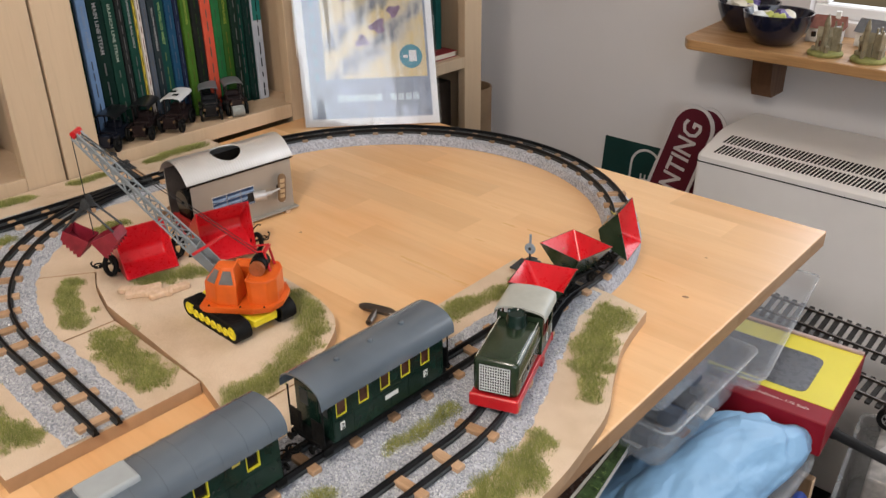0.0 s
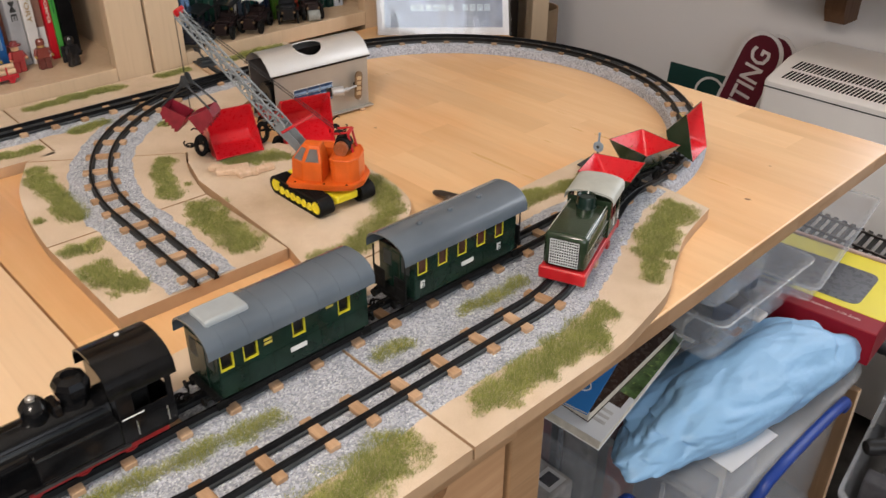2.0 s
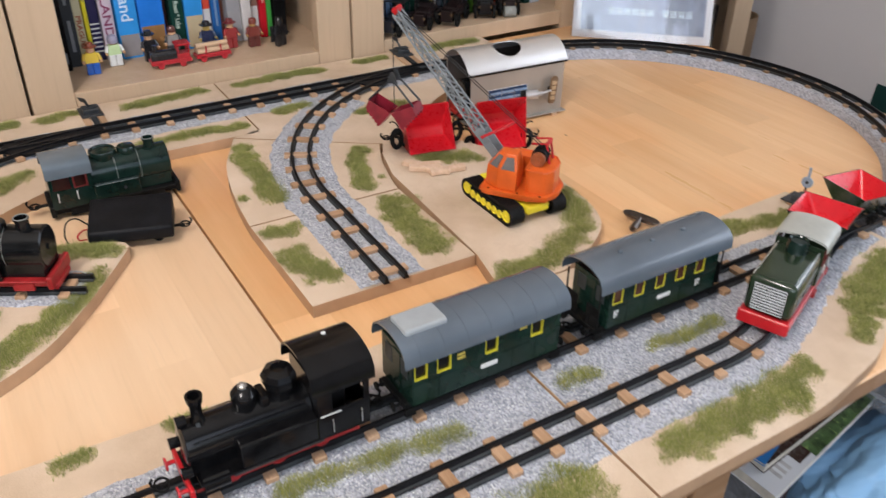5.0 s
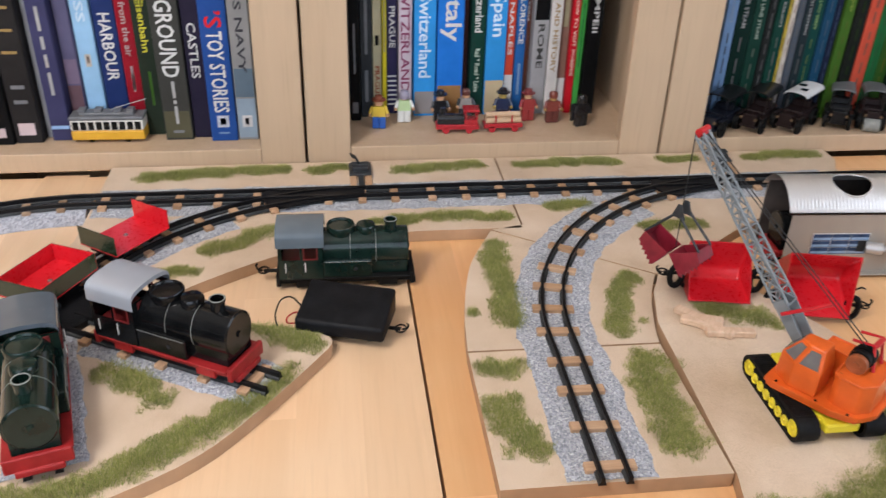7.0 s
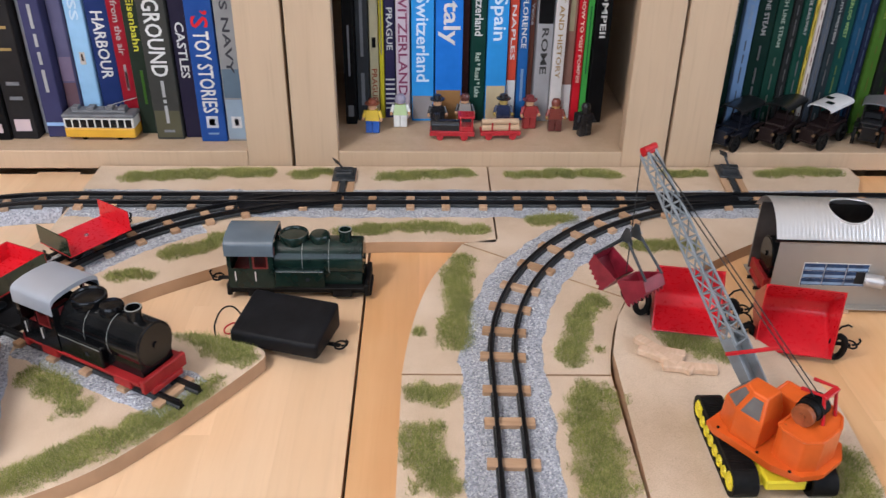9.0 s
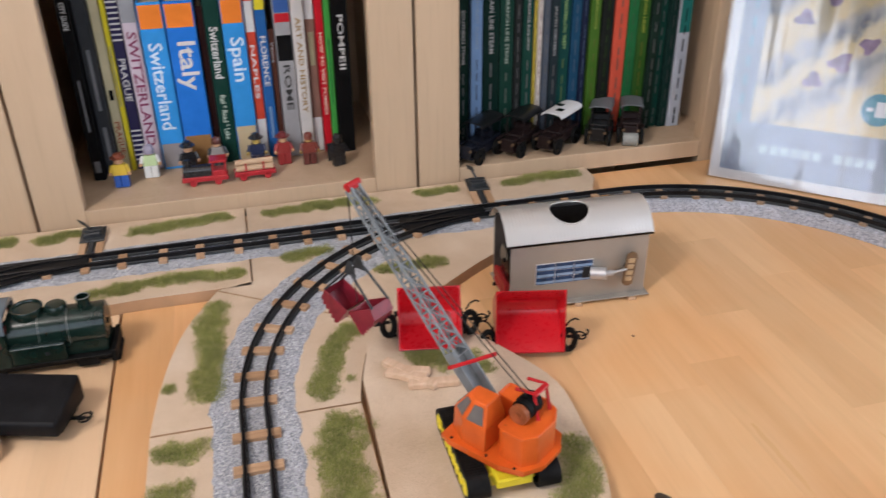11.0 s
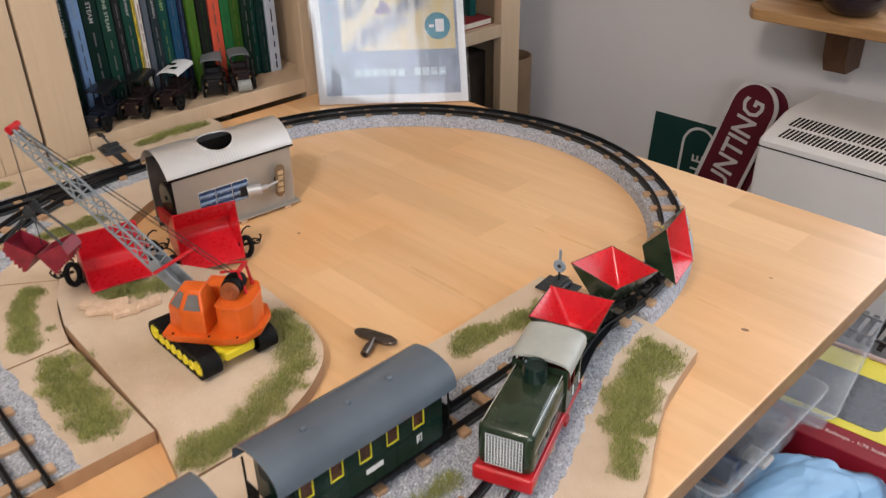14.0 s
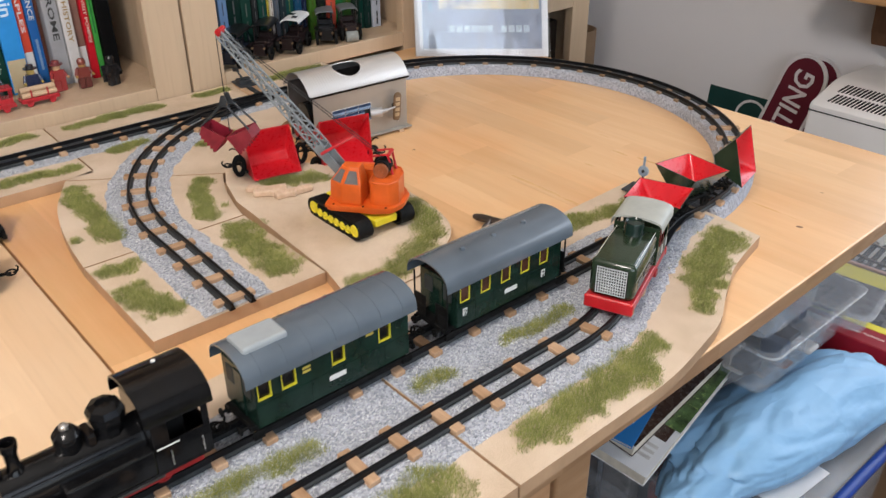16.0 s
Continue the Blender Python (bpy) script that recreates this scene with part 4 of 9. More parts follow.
def cab_shell(ob, hw, y0, y1, z0, z1, sill, material, inner):
    """Cab of a toy engine with real side openings: one doorway and one window each side."""
    bm = bmesh.new()
    t = 0.0009
    ym = y0 + (y1 - y0) * 0.52
    for s in (-1, 1):
        a, b_ = min(s * hw, s * (hw - t)), max(s * hw, s * (hw - t))
        box(bm, a, b_, y0, y1, z0, sill)
        box(bm, a, b_, y0, y1, z1 - 0.0022, z1)
        for p, q in ((y0, y0 + 0.003), (ym - 0.0012, ym + 0.0012), (y1 - 0.004, y1)):
            box(bm, a, b_, p, q, sill, z1 - 0.0022)
    box(bm, -hw + t, hw - t, y0, y0 + t, z0, z1)
    box(bm, -hw + t, hw - t, y1 - t, y1, z0, z1)
    part("cab", bm, material, ob)
    part("cab_interior", box(bmesh.new(), -hw + 0.003, hw - 0.003, y0 + 0.002, y1 - 0.002, z0, sill - 0.004, 0.001), inner, ob, "dark red inside of the cab")
    for s in (-1, 1):
        ya, yb, za, zb = ym + 0.0026, y1 - 0.0054, sill + 0.0012, z1 - 0.0036
        a, b_ = min(s * hw, s * (hw + 0.0003)), max(s * hw, s * (hw + 0.0003))
        bm = bmesh.new()
        for p0, p1, q0, q1 in ((ya - 0.0012, yb + 0.0012, zb, zb + 0.0011), (ya - 0.0012, yb + 0.0012, za - 0.0011, za), (ya - 0.0012, ya, za, zb), (yb, yb + 0.0012, za, zb)):
            box(bm, a - 0.0004, b_, p0, p1, q0, q1)
        part("window_surround", bm, DULL_RED, ob, "thin red window surround")
        for y in (y0 + 0.006, ym + 0.003):
            part("handrail", tube(bmesh.new(), (s * (hw + 0.0008), y, sill - 0.010), (s * (hw + 0.0008), y, sill - 0.002), 0.0005, seg=6), WHITE_PRINT, ob)


def tank_engine(m, label, body, roof_mat, frame_mat, band, wheels=True, group=""):
    """Small four-wheeled tinplate tank engine, chimney towards +y."""
    ob = thing("toy_locomotive", m, label, "toy locomotive", group)
    bm = box(bmesh.new(), -0.0170, 0.0170, -0.0560, 0.0560, 0.0050, 0.0108, 0.0006)
    box(bm, -0.0195, 0.0195, 0.0545, 0.0585, 0.0035, 0.0135, 0.0008)
    box(bm, -0.0195, 0.0195, -0.0585, -0.0545, 0.0035, 0.0135, 0.0008)
    part("frame", bm, frame_mat, ob)
    part("lower_beam", box(bmesh.new(), -0.0140, 0.0140, 0.0560, 0.0600, 0.0005, 0.0050, 0.0012, 2), frame_mat, ob)
    part("footplate", box(bmesh.new(), -0.0200, 0.0200, -0.0545, 0.0545, 0.0094, 0.0110, 0.0004), frame_mat, ob)
    for s in (-1, 1):
        for y in (-0.034, 0.036):
            part("axle_guard", box(bmesh.new(), min(s * 0.0150, s * 0.0186), max(s * 0.0150, s * 0.0186), y - 0.008, y + 0.008, 0.0020, 0.0094, 0.0008), frame_mat, ob)
    cab_shell(ob, 0.0198, -0.0555, -0.0185, 0.0110, 0.0425, 0.0275, body, CAB_RED)
    part("cab_roof", arched(bmesh.new(), 0.0204, 0.0415, 0.0525, -0.0570, -0.0172, 0.0030, 22, 0.36), roof_mat, ob, "thick rounded cab roof", smooth=True)
    for x in (-0.0098, 0.0098):
        part("spectacle_window", box(bmesh.new(), x - 0.0042, x + 0.0042, -0.0186, -0.0180, 0.0335, 0.0415, 0.0002), CAB_RED, ob, "dark front cab window")
    for s in (-1, 1):
        part("side_tank", box(bmesh.new(), min(s * 0.0110, s * 0.0196), max(s * 0.0110, s * 0.0196), -0.0184, 0.0225, 0.0110, 0.0262, 0.0012, 2), body, ob)
    bm = tube(bmesh.new(), (0, -0.0183, 0.0290), (0, 0.0530, 0.0290), 0.0158, seg=36)
    box(bm, -0.0140, 0.0140, -0.0150, 0.0528, 0.0110, 0.0250, 0.0006)
    part("boiler", bm, body, ob, smooth=True)
    bm = tube(bmesh.new(), (0, 0.0530, 0.0290), (0, 0.0539, 0.0290), 0.0152, 0.0142, seg=36)
    tube(bm, (0, 0.0539, 0.0290), (0, 0.0552, 0.0290), 0.0022, seg=12)
    part("smokebox_door", bm, body, ob, smooth=True)
    for y in (0.0045, 0.0260):
        part("boiler_band", ring_band(bmesh.new(), y, 0.01595, 0.0290, 0.00035, 36), band, ob, smooth=True)
    top = 0.0432
    part("dome", lathe(bmesh.new(), [(0.0100, top - 0.005), (0.0104, top + 0.0006), (0.0118, top + 0.0012), (0.0122, top + 0.0050), (0.0116, top + 0.0060), (0.0106, top + 0.0058), (0.0100, top + 0.0046), (0.0020, top + 0.0050)], 32, pose(0, -0.0030, 0)), body, ob, smooth=True)
    part("sand_dome", lathe(bmesh.new(), [(0.0080, top - 0.005), (0.0084, top + 0.0010), (0.0084, top + 0.0040), (0.0074, top + 0.0054), (0.0040, top + 0.0060), (0.0008, top + 0.0061)], 26, pose(0, 0.0180, 0)), body, ob, smooth=True)
    c = part("chimney", lathe(bmesh.new(), [(0.0062, top - 0.004), (0.0050, top + 0.001), (0.0050, top + 0.0068), (0.0058, top + 0.0074), (0.0058, top + 0.0088), (0.0044, top + 0.0088), (0.0042, top + 0.0030), (0.0005, top + 0.0028)], 24, pose(0, 0.0390, 0)), body, ob, smooth=True)
    part("rim", path_tube(bmesh.new(), [(0.0052 * math.cos(q), 0.0390 + 0.0052 * math.sin(q), top + 0.0089) for q in [2 * math.pi * i / 20 for i in range(20)]] + [(0.0052, 0.0390, top + 0.0089)], 0.0004, 6), BAND, c, "bare metal rim")
    for s in (-1, 1):
        part("tank_line", box(bmesh.new(), min(s * 0.0196, s * 0.0199), max(s * 0.0196, s * 0.0199), -0.017, 0.0215, 0.0248, 0.0251), band, ob)
        part("key_hole", tube(bmesh.new(), (s * 0.0195, 0.0085, 0.0185), (s * 0.0199, 0.0085, 0.0185), 0.0017, seg=12), BLACK_VOID, ob)
    coupling(ob, -0.058, -1, UNDER, 0.0085)
    if wheels:
        for y in (-0.030, 0.030):
            wheel_pair(ob, y, 0.0078, frame_mat)
    return ob


ROD = math.degrees(math.atan2(-0.094, 0.167))
for e in (
        tank_engine(pose(-0.5185, 0.1705, RAIL, 0, 0, ROD), "black tinplate toy tank engine with silver cab roof and red frame", TIN_BLACK, ROOF_SILVER, FRAME_RED, BAND, True, "tinplate tank engines"),
        tank_engine(pose(-0.6460, 0.2985, TABLE + 0.0012, 0, 0, -1), "dark green tinplate toy tank engine with blue-grey cab roof", YARD_GREEN, ROOF_BLUE, UNDER, BAND, True, "tinplate tank engines"),
        tank_engine(pose(-0.4575, 0.0865, RAIL, 0, 0, -74), "dark green tinplate toy tank engine with grey roof, red frame", YARD_GREEN, ROOF_GREY, FRAME_RED, BAND, True, "tinplate tank engines")):
    e.scale = (1.05, 1.05, 1.14)


def steam_engine(m):
    """Black narrow-gauge engine, chimney towards +y."""
    ob = thing("toy_locomotive", m, "glossy black toy steam engine with red buffer beam heading the carriages", "toy locomotive", "passenger train")
    bm = box(bmesh.new(), -0.0150, 0.0150, -0.0600, 0.0560, 0.0080, 0.0128, 0.0005)
    box(bm, -0.0200, 0.0200, -0.0600, 0.0520, 0.0128, 0.0143, 0.0004)
    part("running_board", bm, LOCO_BLACK, ob)
    part("frame", box(bmesh.new(), -0.0125, 0.0125, -0.0560, 0.0540, 0.0030, 0.0080, 0.0006), FRAME_RED, ob, "dull red chassis")
    bm = box(bmesh.new(), -0.0190, 0.0190, 0.0555, 0.0585, 0.0040, 0.0125, 0.0010, 2)
    for xx in (-0.0125, 0.0125):
        tube(bm, (xx, 0.0585, 0.0085), (xx, 0.0635, 0.0085), 0.0013, seg=8)
        tube(bm, (xx, 0.0635, 0.0085), (xx, 0.0648, 0.0085), 0.0038, seg=14)
    part("buffer_beam", bm, RED, ob)
    bm = tube(bmesh.new(), (0, -0.024, 0.0285), (0, 0.0540, 0.0285), 0.0128, seg=28)
    tube(bm, (0, 0.0540, 0.0285), (0, 0.0552, 0.0285), 0.0120, 0.0100, seg=28)
    box(bm, -0.0090, 0.0090, -0.02, 0.0540, 0.0140, 0.0250)
    part("boiler", bm, LOCO_BLACK, ob, smooth=True)
    for y in (0.0, 0.020, 0.040):
        part("boiler_band", ring_band(bmesh.new(), y, 0.0131, 0.0285, 0.0010), LOCO_BLACK, ob, smooth=True)
    for s in (-1, 1):
        part("side_tank", box(bmesh.new(), min(s * 0.0115, s * 0.0200), max(s * 0.0115, s * 0.0200), -0.0245, 0.0260, 0.0143, 0.0300, 0.0012, 2), LOCO_BLACK, ob)
        bm = tube(bmesh.new(), (s * 0.0150, 0.034, 0.0105), (s * 0.0150, 0.050, 0.0105), 0.0048, seg=18)
        part("cylinder", bm, LOCO_BLACK, ob, smooth=True)
        part("coupling_rod", box(bmesh.new(), min(s * 0.0128, s * 0.0138), max(s * 0.0128, s * 0.0138), -0.030, 0.030, 0.0055, 0.0072, 0.0003), ROD_STEEL, ob)
        # thin white handrail running along the cab side
        part("name_plate", box(bmesh.new(), min(s * 0.0198, s * 0.0203), max(s * 0.0198, s * 0.0203), -0.040, -0.026, 0.0288, 0.0294), WHITE_PRINT, ob)
        part("boiler_rail", tube(bmesh.new(), (s * 0.0118, -0.02, 0.0355), (s * 0.0118, 0.05, 0.0355), 0.0005, seg=6), LOCO_BLACK, ob)
        for y in (-0.034, -0.030 + 0.012 * -2):
            part("handrail", tube(bmesh.new(), (s * 0.0206, y, 0.0165), (s * 0.0206, y, 0.0255), 0.0005, seg=6), STEEL, ob)
    # cab with open window gap under the roof
    bm = bmesh.new()
    for s in (-1, 1):
        a, b_ = min(s * 0.0198, s * 0.0188), max(s * 0.0198, s * 0.0188)
        box(bm, a, b_, -0.0600, -0.0245, 0.0143, 0.0310)
        for p, q in ((-0.0600, -0.0560), (-0.0345, -0.0245)):
            box(bm, a, b_, p, q, 0.0310, 0.0480)
        box(bm, a, b_, -0.0560, -0.0345, 0.0455, 0.0480)
    box(bm, -0.0188, 0.0188, -0.0255, -0.0245, 0.0143, 0.0500)
    box(bm, -0.0188, 0.0188, -0.0600, -0.0590, 0.0143, 0.0320)
    part("cab", bm, LOCO_BLACK, ob)
    bm = box(bmesh.new(), -0.008, 0.008, -0.050, -0.027, 0.0143, 0.036, 0.002)
    part("backhead", bm, UNDER, ob)
    bm = arched(bmesh.new(), 0.0228, 0.0470, 0.0620, -0.0630, -0.0205, 0.0014, 20, 0.68)
    r = part("cab_roof", bm, LOCO_BLACK, ob, "glossy black curved roof", smooth=True)
    # small white spot to one side of the roof's crest
    part("roof_rivet", tube(bmesh.new(), (0.0085, -0.0445, 0.0560), (0.0092, -0.0445, 0.0618), 0.0015, seg=12), WHITE_PRINT, r, "small white spot on the roof")
    # dome with eight sides, chrome-capped sand dome, flared chimney, headlamp
    part("steam_dome", lathe(bmesh.new(), [(0.0080, 0.036), (0.0080, 0.0430), (0.0105, 0.0475), (0.0110, 0.0520), (0.0092, 0.0550), (0.0048, 0.0565), (0.0040, 0.0545), (0.0010, 0.0545)], 8, pose(0, -0.0090, 0, 0, 0, 22)), LOCO_BLACK, ob)
    d = part("sand_dome", lathe(bmesh.new(), [(0.0072, 0.036), (0.0070, 0.0430), (0.0078, 0.0445), (0.0078, 0.0480), (0.0052, 0.0510), (0.0020, 0.0518)], 22, pose(0, 0.0140, 0)), LOCO_BLACK, ob, smooth=True)
    part("cap", lathe(bmesh.new(), [(0.0030, 0.0512), (0.0028, 0.0532), (0.0012, 0.0542), (0.0003, 0.0543)], 14, pose(0, 0.0140, 0)), STEEL, d, "bright chrome cap", smooth=True)
    part("turret", box(bmesh.new(), -0.0070, 0.0070, 0.0000, 0.0060, 0.038, 0.0455, 0.0012), LOCO_BLACK, ob)
    part("chimney", lathe(bmesh.new(), [(0.0062, 0.0385), (0.0042, 0.0420), (0.0036, 0.0440), (0.0036, 0.0510), (0.0048, 0.0535), (0.0052, 0.0570), (0.0036, 0.0570), (0.0030, 0.0510)], 20, pose(0, 0.0430, 0)), LOCO_BLACK, ob, smooth=True)
    for xx in (-0.013, 0.013):
        part("headlamp", tube(bmesh.new(), (xx, 0.0540, 0.0205), (xx, 0.0600, 0.0205), 0.0030, 0.0034, seg=14), LOCO_BLACK, ob, smooth=True)
    part("top_lamp", tube(bmesh.new(), (0, 0.0500, 0.0435), (0, 0.0560, 0.0435), 0.0030, 0.0034, seg=14), LOCO_BLACK, ob, smooth=True)
    for y in (-0.030, 0.0, 0.030):
        wheel_pair(ob, y, 0.0070, FRAME_RED)
    coupling(ob, -0.060, -1, UNDER, 0.0085)
    coupling(ob, 0.0585, 1, UNDER, 0.0065)
    return ob


steam_engine(pose(X_B, 0.3000, RAIL, 0, 0, 180)).scale = (1.06, 0.975, 1.15)


def hood_diesel(m):
    """Tinplate diesel, bonnet and grille towards +y, cab behind."""
    ob = thing("toy_locomotive", m, "olive green tinplate toy diesel with white grille and red skirt", "toy locomotive", "tipper train")
    bm = box(bmesh.new(), -0.0195, 0.0195, -0.0510, 0.0500, 0.0040, 0.0112, 0.0010, 2)
    box(bm, -0.0198, 0.0198, 0.0495, 0.0540, 0.0012, 0.0130, 0.0022, 3)
    box(bm, -0.0200, 0.0200, -0.0545, -0.0505, 0.0030, 0.0118, 0.0012)
    part("skirt", bm, RED, ob, "red running skirt and buffer beam")
    bm = box(bmesh.new(), -0.0182, 0.0182, -0.0160, 0.0500, 0.0112, 0.0435, 0.0048, 3)
    part("bonnet", bm, DIESEL_GREEN, ob, smooth=True)
    for s in (-1, 1):
        # thin white line along each top edge of the bonnet
        part("bonnet_trim", tube(bmesh.new(), (s * 0.0160, -0.014, 0.0426), (s * 0.0160, 0.046, 0.0426), 0.0003, seg=6), WHITE_PRINT, ob)
        for y in (0.010, 0.034):
            part("louvre", box(bmesh.new(), min(s * 0.0182, s * 0.0185), max(s * 0.0182, s * 0.0185), y - 0.005, y + 0.005, 0.0215, 0.0262), LOCO_BLACK, ob)
        part("key_hole", tube(bmesh.new(), (s * 0.0181, 0.022, 0.0240), (s * 0.0186, 0.022, 0.0240), 0.0020, seg=14), BLACK_VOID, ob)
        part("side_line", box(bmesh.new(), min(s * 0.0182, s * 0.0184), max(s * 0.0182, s * 0.0184), -0.014, 0.047, 0.0290, 0.0294), ROOF_CREAM, ob)
        part("step", box(bmesh.new(), min(s * 0.0185, s * 0.0210), max(s * 0.0185, s * 0.0210), -0.022, -0.014, 0.0010, 0.0060, 0.0004), FRAME_RED, ob)
    # radiator grille: a dark plate with a white grid
    g = part("grille", box(bmesh.new(), -0.0125, 0.0125, 0.0500, 0.0508, 0.0150, 0.0390, 0.0003), LOCO_BLACK, ob, "white barred radiator grille")
    bm = bmesh.new()
    for k in range(13):
        x = -0.0117 + 0.00195 * k
        box(bm, x - 0.00026, x + 0.00026, 0.0508, 0.0512, 0.0156, 0.0385)
    for k in range(10):
        z = 0.0160 + 0.0025 * k
        box(bm, -0.0120, 0.0120, 0.0509, 0.0513, z - 0.00030, z + 0.00030)
    part("grille_mesh", bm, GRILLE, g)
    cab_shell(ob, 0.0192, -0.0500, -0.0160, 0.0112, 0.0455, 0.0275, DIESEL_GREEN, CAB_RED)
    part("cab_roof", arched(bmesh.new(), 0.0212, 0.0445, 0.0540, -0.0530, -0.0135, 0.0020, 18, 0.45), ROOF_CREAM, ob, "pale grey cab roof", smooth=True)
    part("exhaust_dome", lathe(bmesh.new(), [(0.0092, 0.0425), (0.0084, 0.0445), (0.0080, 0.0520), (0.0074, 0.0536), (0.0062, 0.0520), (0.0010, 0.0520)], 24, pose(0, -0.0060, 0)), YARD_GREEN, ob, smooth=True)
    for y in (-0.026, 0.026):
        wheel_pair(ob, y, 0.0066, UNDER)
    coupling(ob, -0.0545, -1, UNDER, 0.0075)
    return ob


def hopper_mesh(la, wa, lb, wb, h, t=0.0009):
    """V-shaped tipping skip: outside and inside faces; material 0 outside, 1 inside."""
    bm = bmesh.new()

    def ring(l, w, z):
        return [bm.verts.new(p) for p in ((-w, -l, z), (w, -l, z), (w, l, z), (-w, l, z))]

    o0, o1 = ring(lb, wb, 0), ring(la, wa, h)
    i0, i1 = ring(lb - t, wb - t, t * 1.2), ring(la - t, wa - t, h)
    for i in range(4):
        j = (i + 1) % 4
        bm.faces.new((o0[i], o0[j], o1[j], o1[i])).material_index = 0
        bm.faces.new((i0[j], i0[i], i1[i], i1[j])).material_index = 1
        bm.faces.new((o1[i], o1[j], i1[j], i1[i])).material_index = 0
    bm.faces.new(o0[::-1]).material_index = 0
    bm.faces.new(i0).material_index = 1
    inner = [e for e in bm.edges if {f.material_index for f in e.link_faces} == {1}]
    done = bmesh.ops.bevel(bm, geom=inner, offset=0.0032, segments=4, profile=0.5, affect="EDGES", clamp_overlap=True, material=1)
    for f in done["faces"]:
        f.material_index = 1
    return bm


def tipper(m, label, tip, outer, number, group, wheels_mat=None, size=1.0, mouth=(0.0, 0.0)):
    """Tipping wagon; tip: degrees by which the skip leans towards -x."""
    ob = thing("toy_tipper_wagon", m, label, "toy tipper wagon", group)
    wm = wheels_mat or UNDER
    if outer is RED:
        part("rear_beam", box(bmesh.new(), 0.0195, 0.0235, -0.0300, 0.0300, 0.0060, 0.0095, 0.0005), UNDER, ob)
        for e in (-1, 1):
            part("end_sill", box(bmesh.new(), -0.0120, 0.0195, min(e * 0.0278, e * 0.0300), max(e * 0.0278, e * 0.0300), 0.0060, 0.0095, 0.0005), UNDER, ob)
            coupling(ob, e * 0.0330, e, UNDER, 0.0135)
    else:
        for s in (-1, 1):
            part("sole_bar", box(bmesh.new(), s * 0.0075 - 0.0012, s * 0.0075 + 0.0012, -0.0265, 0.0265, 0.0080, 0.0110, 0.0004), UNDER, ob)
        for y in (-0.0265, -0.016, 0.016, 0.0265):
            part("cross_beam", box(bmesh.new(), -0.0150, 0.0150, y - 0.0016, y + 0.0016, 0.0082, 0.0106, 0.0004), UNDER, ob)
        for e in (-1, 1):
            bm = bmesh.new()
            path_tube(bm, [(-0.0105, e * 0.0215, 0.0100), (0, e * 0.0205, 0.0225), (0.0105, e * 0.0215, 0.0100)], 0.0011, 8)
            part("trunnion", bm, UNDER, ob)
            coupling(ob, e * 0.0270, e, UNDER, 0.0085)
        for y in (-0.0145, 0.0145):
            wheel_pair(ob, y, 0.0052, wm)
    bm = hopper_mesh(0.0235 * size, (0.0255 if outer is not RED else 0.0232) * size, 0.0150 if outer is not RED else 0.0235 * size, 0.0070, 0.0270 * size)
    k = part("skip", bm, [outer, HOPPER_RED], ob, "red-lined tipping skip", smooth=True)
    if tip:
        k.matrix_local = pose(mouth[0], 0, mouth[1], 0, -tip, 0) @ pose(0, 0, -0.0270 * size)
    else:
        k.matrix_local = pose(0, 0, 0.0135)
    if outer is RED:
        for e in (-1, 1):
            bm = bmesh.new()
            path_tube(bm, [(-0.004, e * (0.0345 + 0.0052 * math.cos(a)), 0.0130 + 0.0100 * math.sin(a)) for a in [2 * math.pi * i / 20 for i in range(20)]] + [(-0.004, e * 0.0397, 0.0130)], 0.0026, 8)
            part("end_ring", bm, UNDER, ob, "black ring at the wagon end", smooth=True)
            part("brake_arm", path_tube(bmesh.new(), [(-0.001, e * 0.0310, 0.0240), (-0.001, e * 0.0345, 0.0300), (-0.001, e * 0.0390, 0.0325), (-0.001, e * 0.0420, 0.0310)], 0.0008, 6), UNDER, ob)
    if number:
        sl = math.degrees(math.atan2(0.0185, 0.0270))
        lettering("number", number, 0.0095, pose(0.0170, 0, 0.0140, 90 + 0, 0, 90) @ pose(0, 0, 0, -sl, 0, 0) @ pose(0, 0, 0.0006), GOLD_PRINT, k)
    return ob


# train on the passing track: position of the front measured back along the line
TRAIN_LINE = LOOP_RIGHT[:-1] + straight((X_END + R_END, YC_R), (X_B, 0.876)) + PASSING


def on_line(line, s):
    x, y, a = along(line, s)
    return pose(x, y, RAIL, 0, 0, a)


S_FRONT = length(LOOP_RIGHT) + 0.2300
hood_diesel(on_line(TRAIN_LINE, S_FRONT - 0.054))
tipper(on_line(TRAIN_LINE, S_FRONT - 0.1500), "dark green toy tipper wagon with upright red skip behind the diesel", 0, DIESEL_GREEN, "5", "tipper train")
tipper(on_line(TRAIN_LINE, S_FRONT - 0.2220), "dark green toy tipper wagon with upright red skip", 0, DIESEL_GREEN, "6", "tipper train")
tipper(on_line(TRAIN_LINE, S_FRONT - 0.2930), "dark green toy tipper wagon with its red skip tipped over", 74, DIESEL_GREEN, "9", "tipper train", None, 1.0, (-0.0200, 0.0350))
tipper(pose(-0.5730, 0.6180, pf_top(-0.573) + 0.0002, 0, 0, 169), "red toy tipper wagon with its skip tipped open on the platform", 58, RED, "", "red tipper wagons", None, 1.12, (-0.0120, 0.0240))
tipper(pose(-0.5518, 0.6997, TABLE + 0.0002, 0, 0, 167), "red toy tipper wagon with its skip tipped open on the tabletop", 82, RED, "", "red tipper wagons", None, 1.24, (-0.0120, 0.0370))


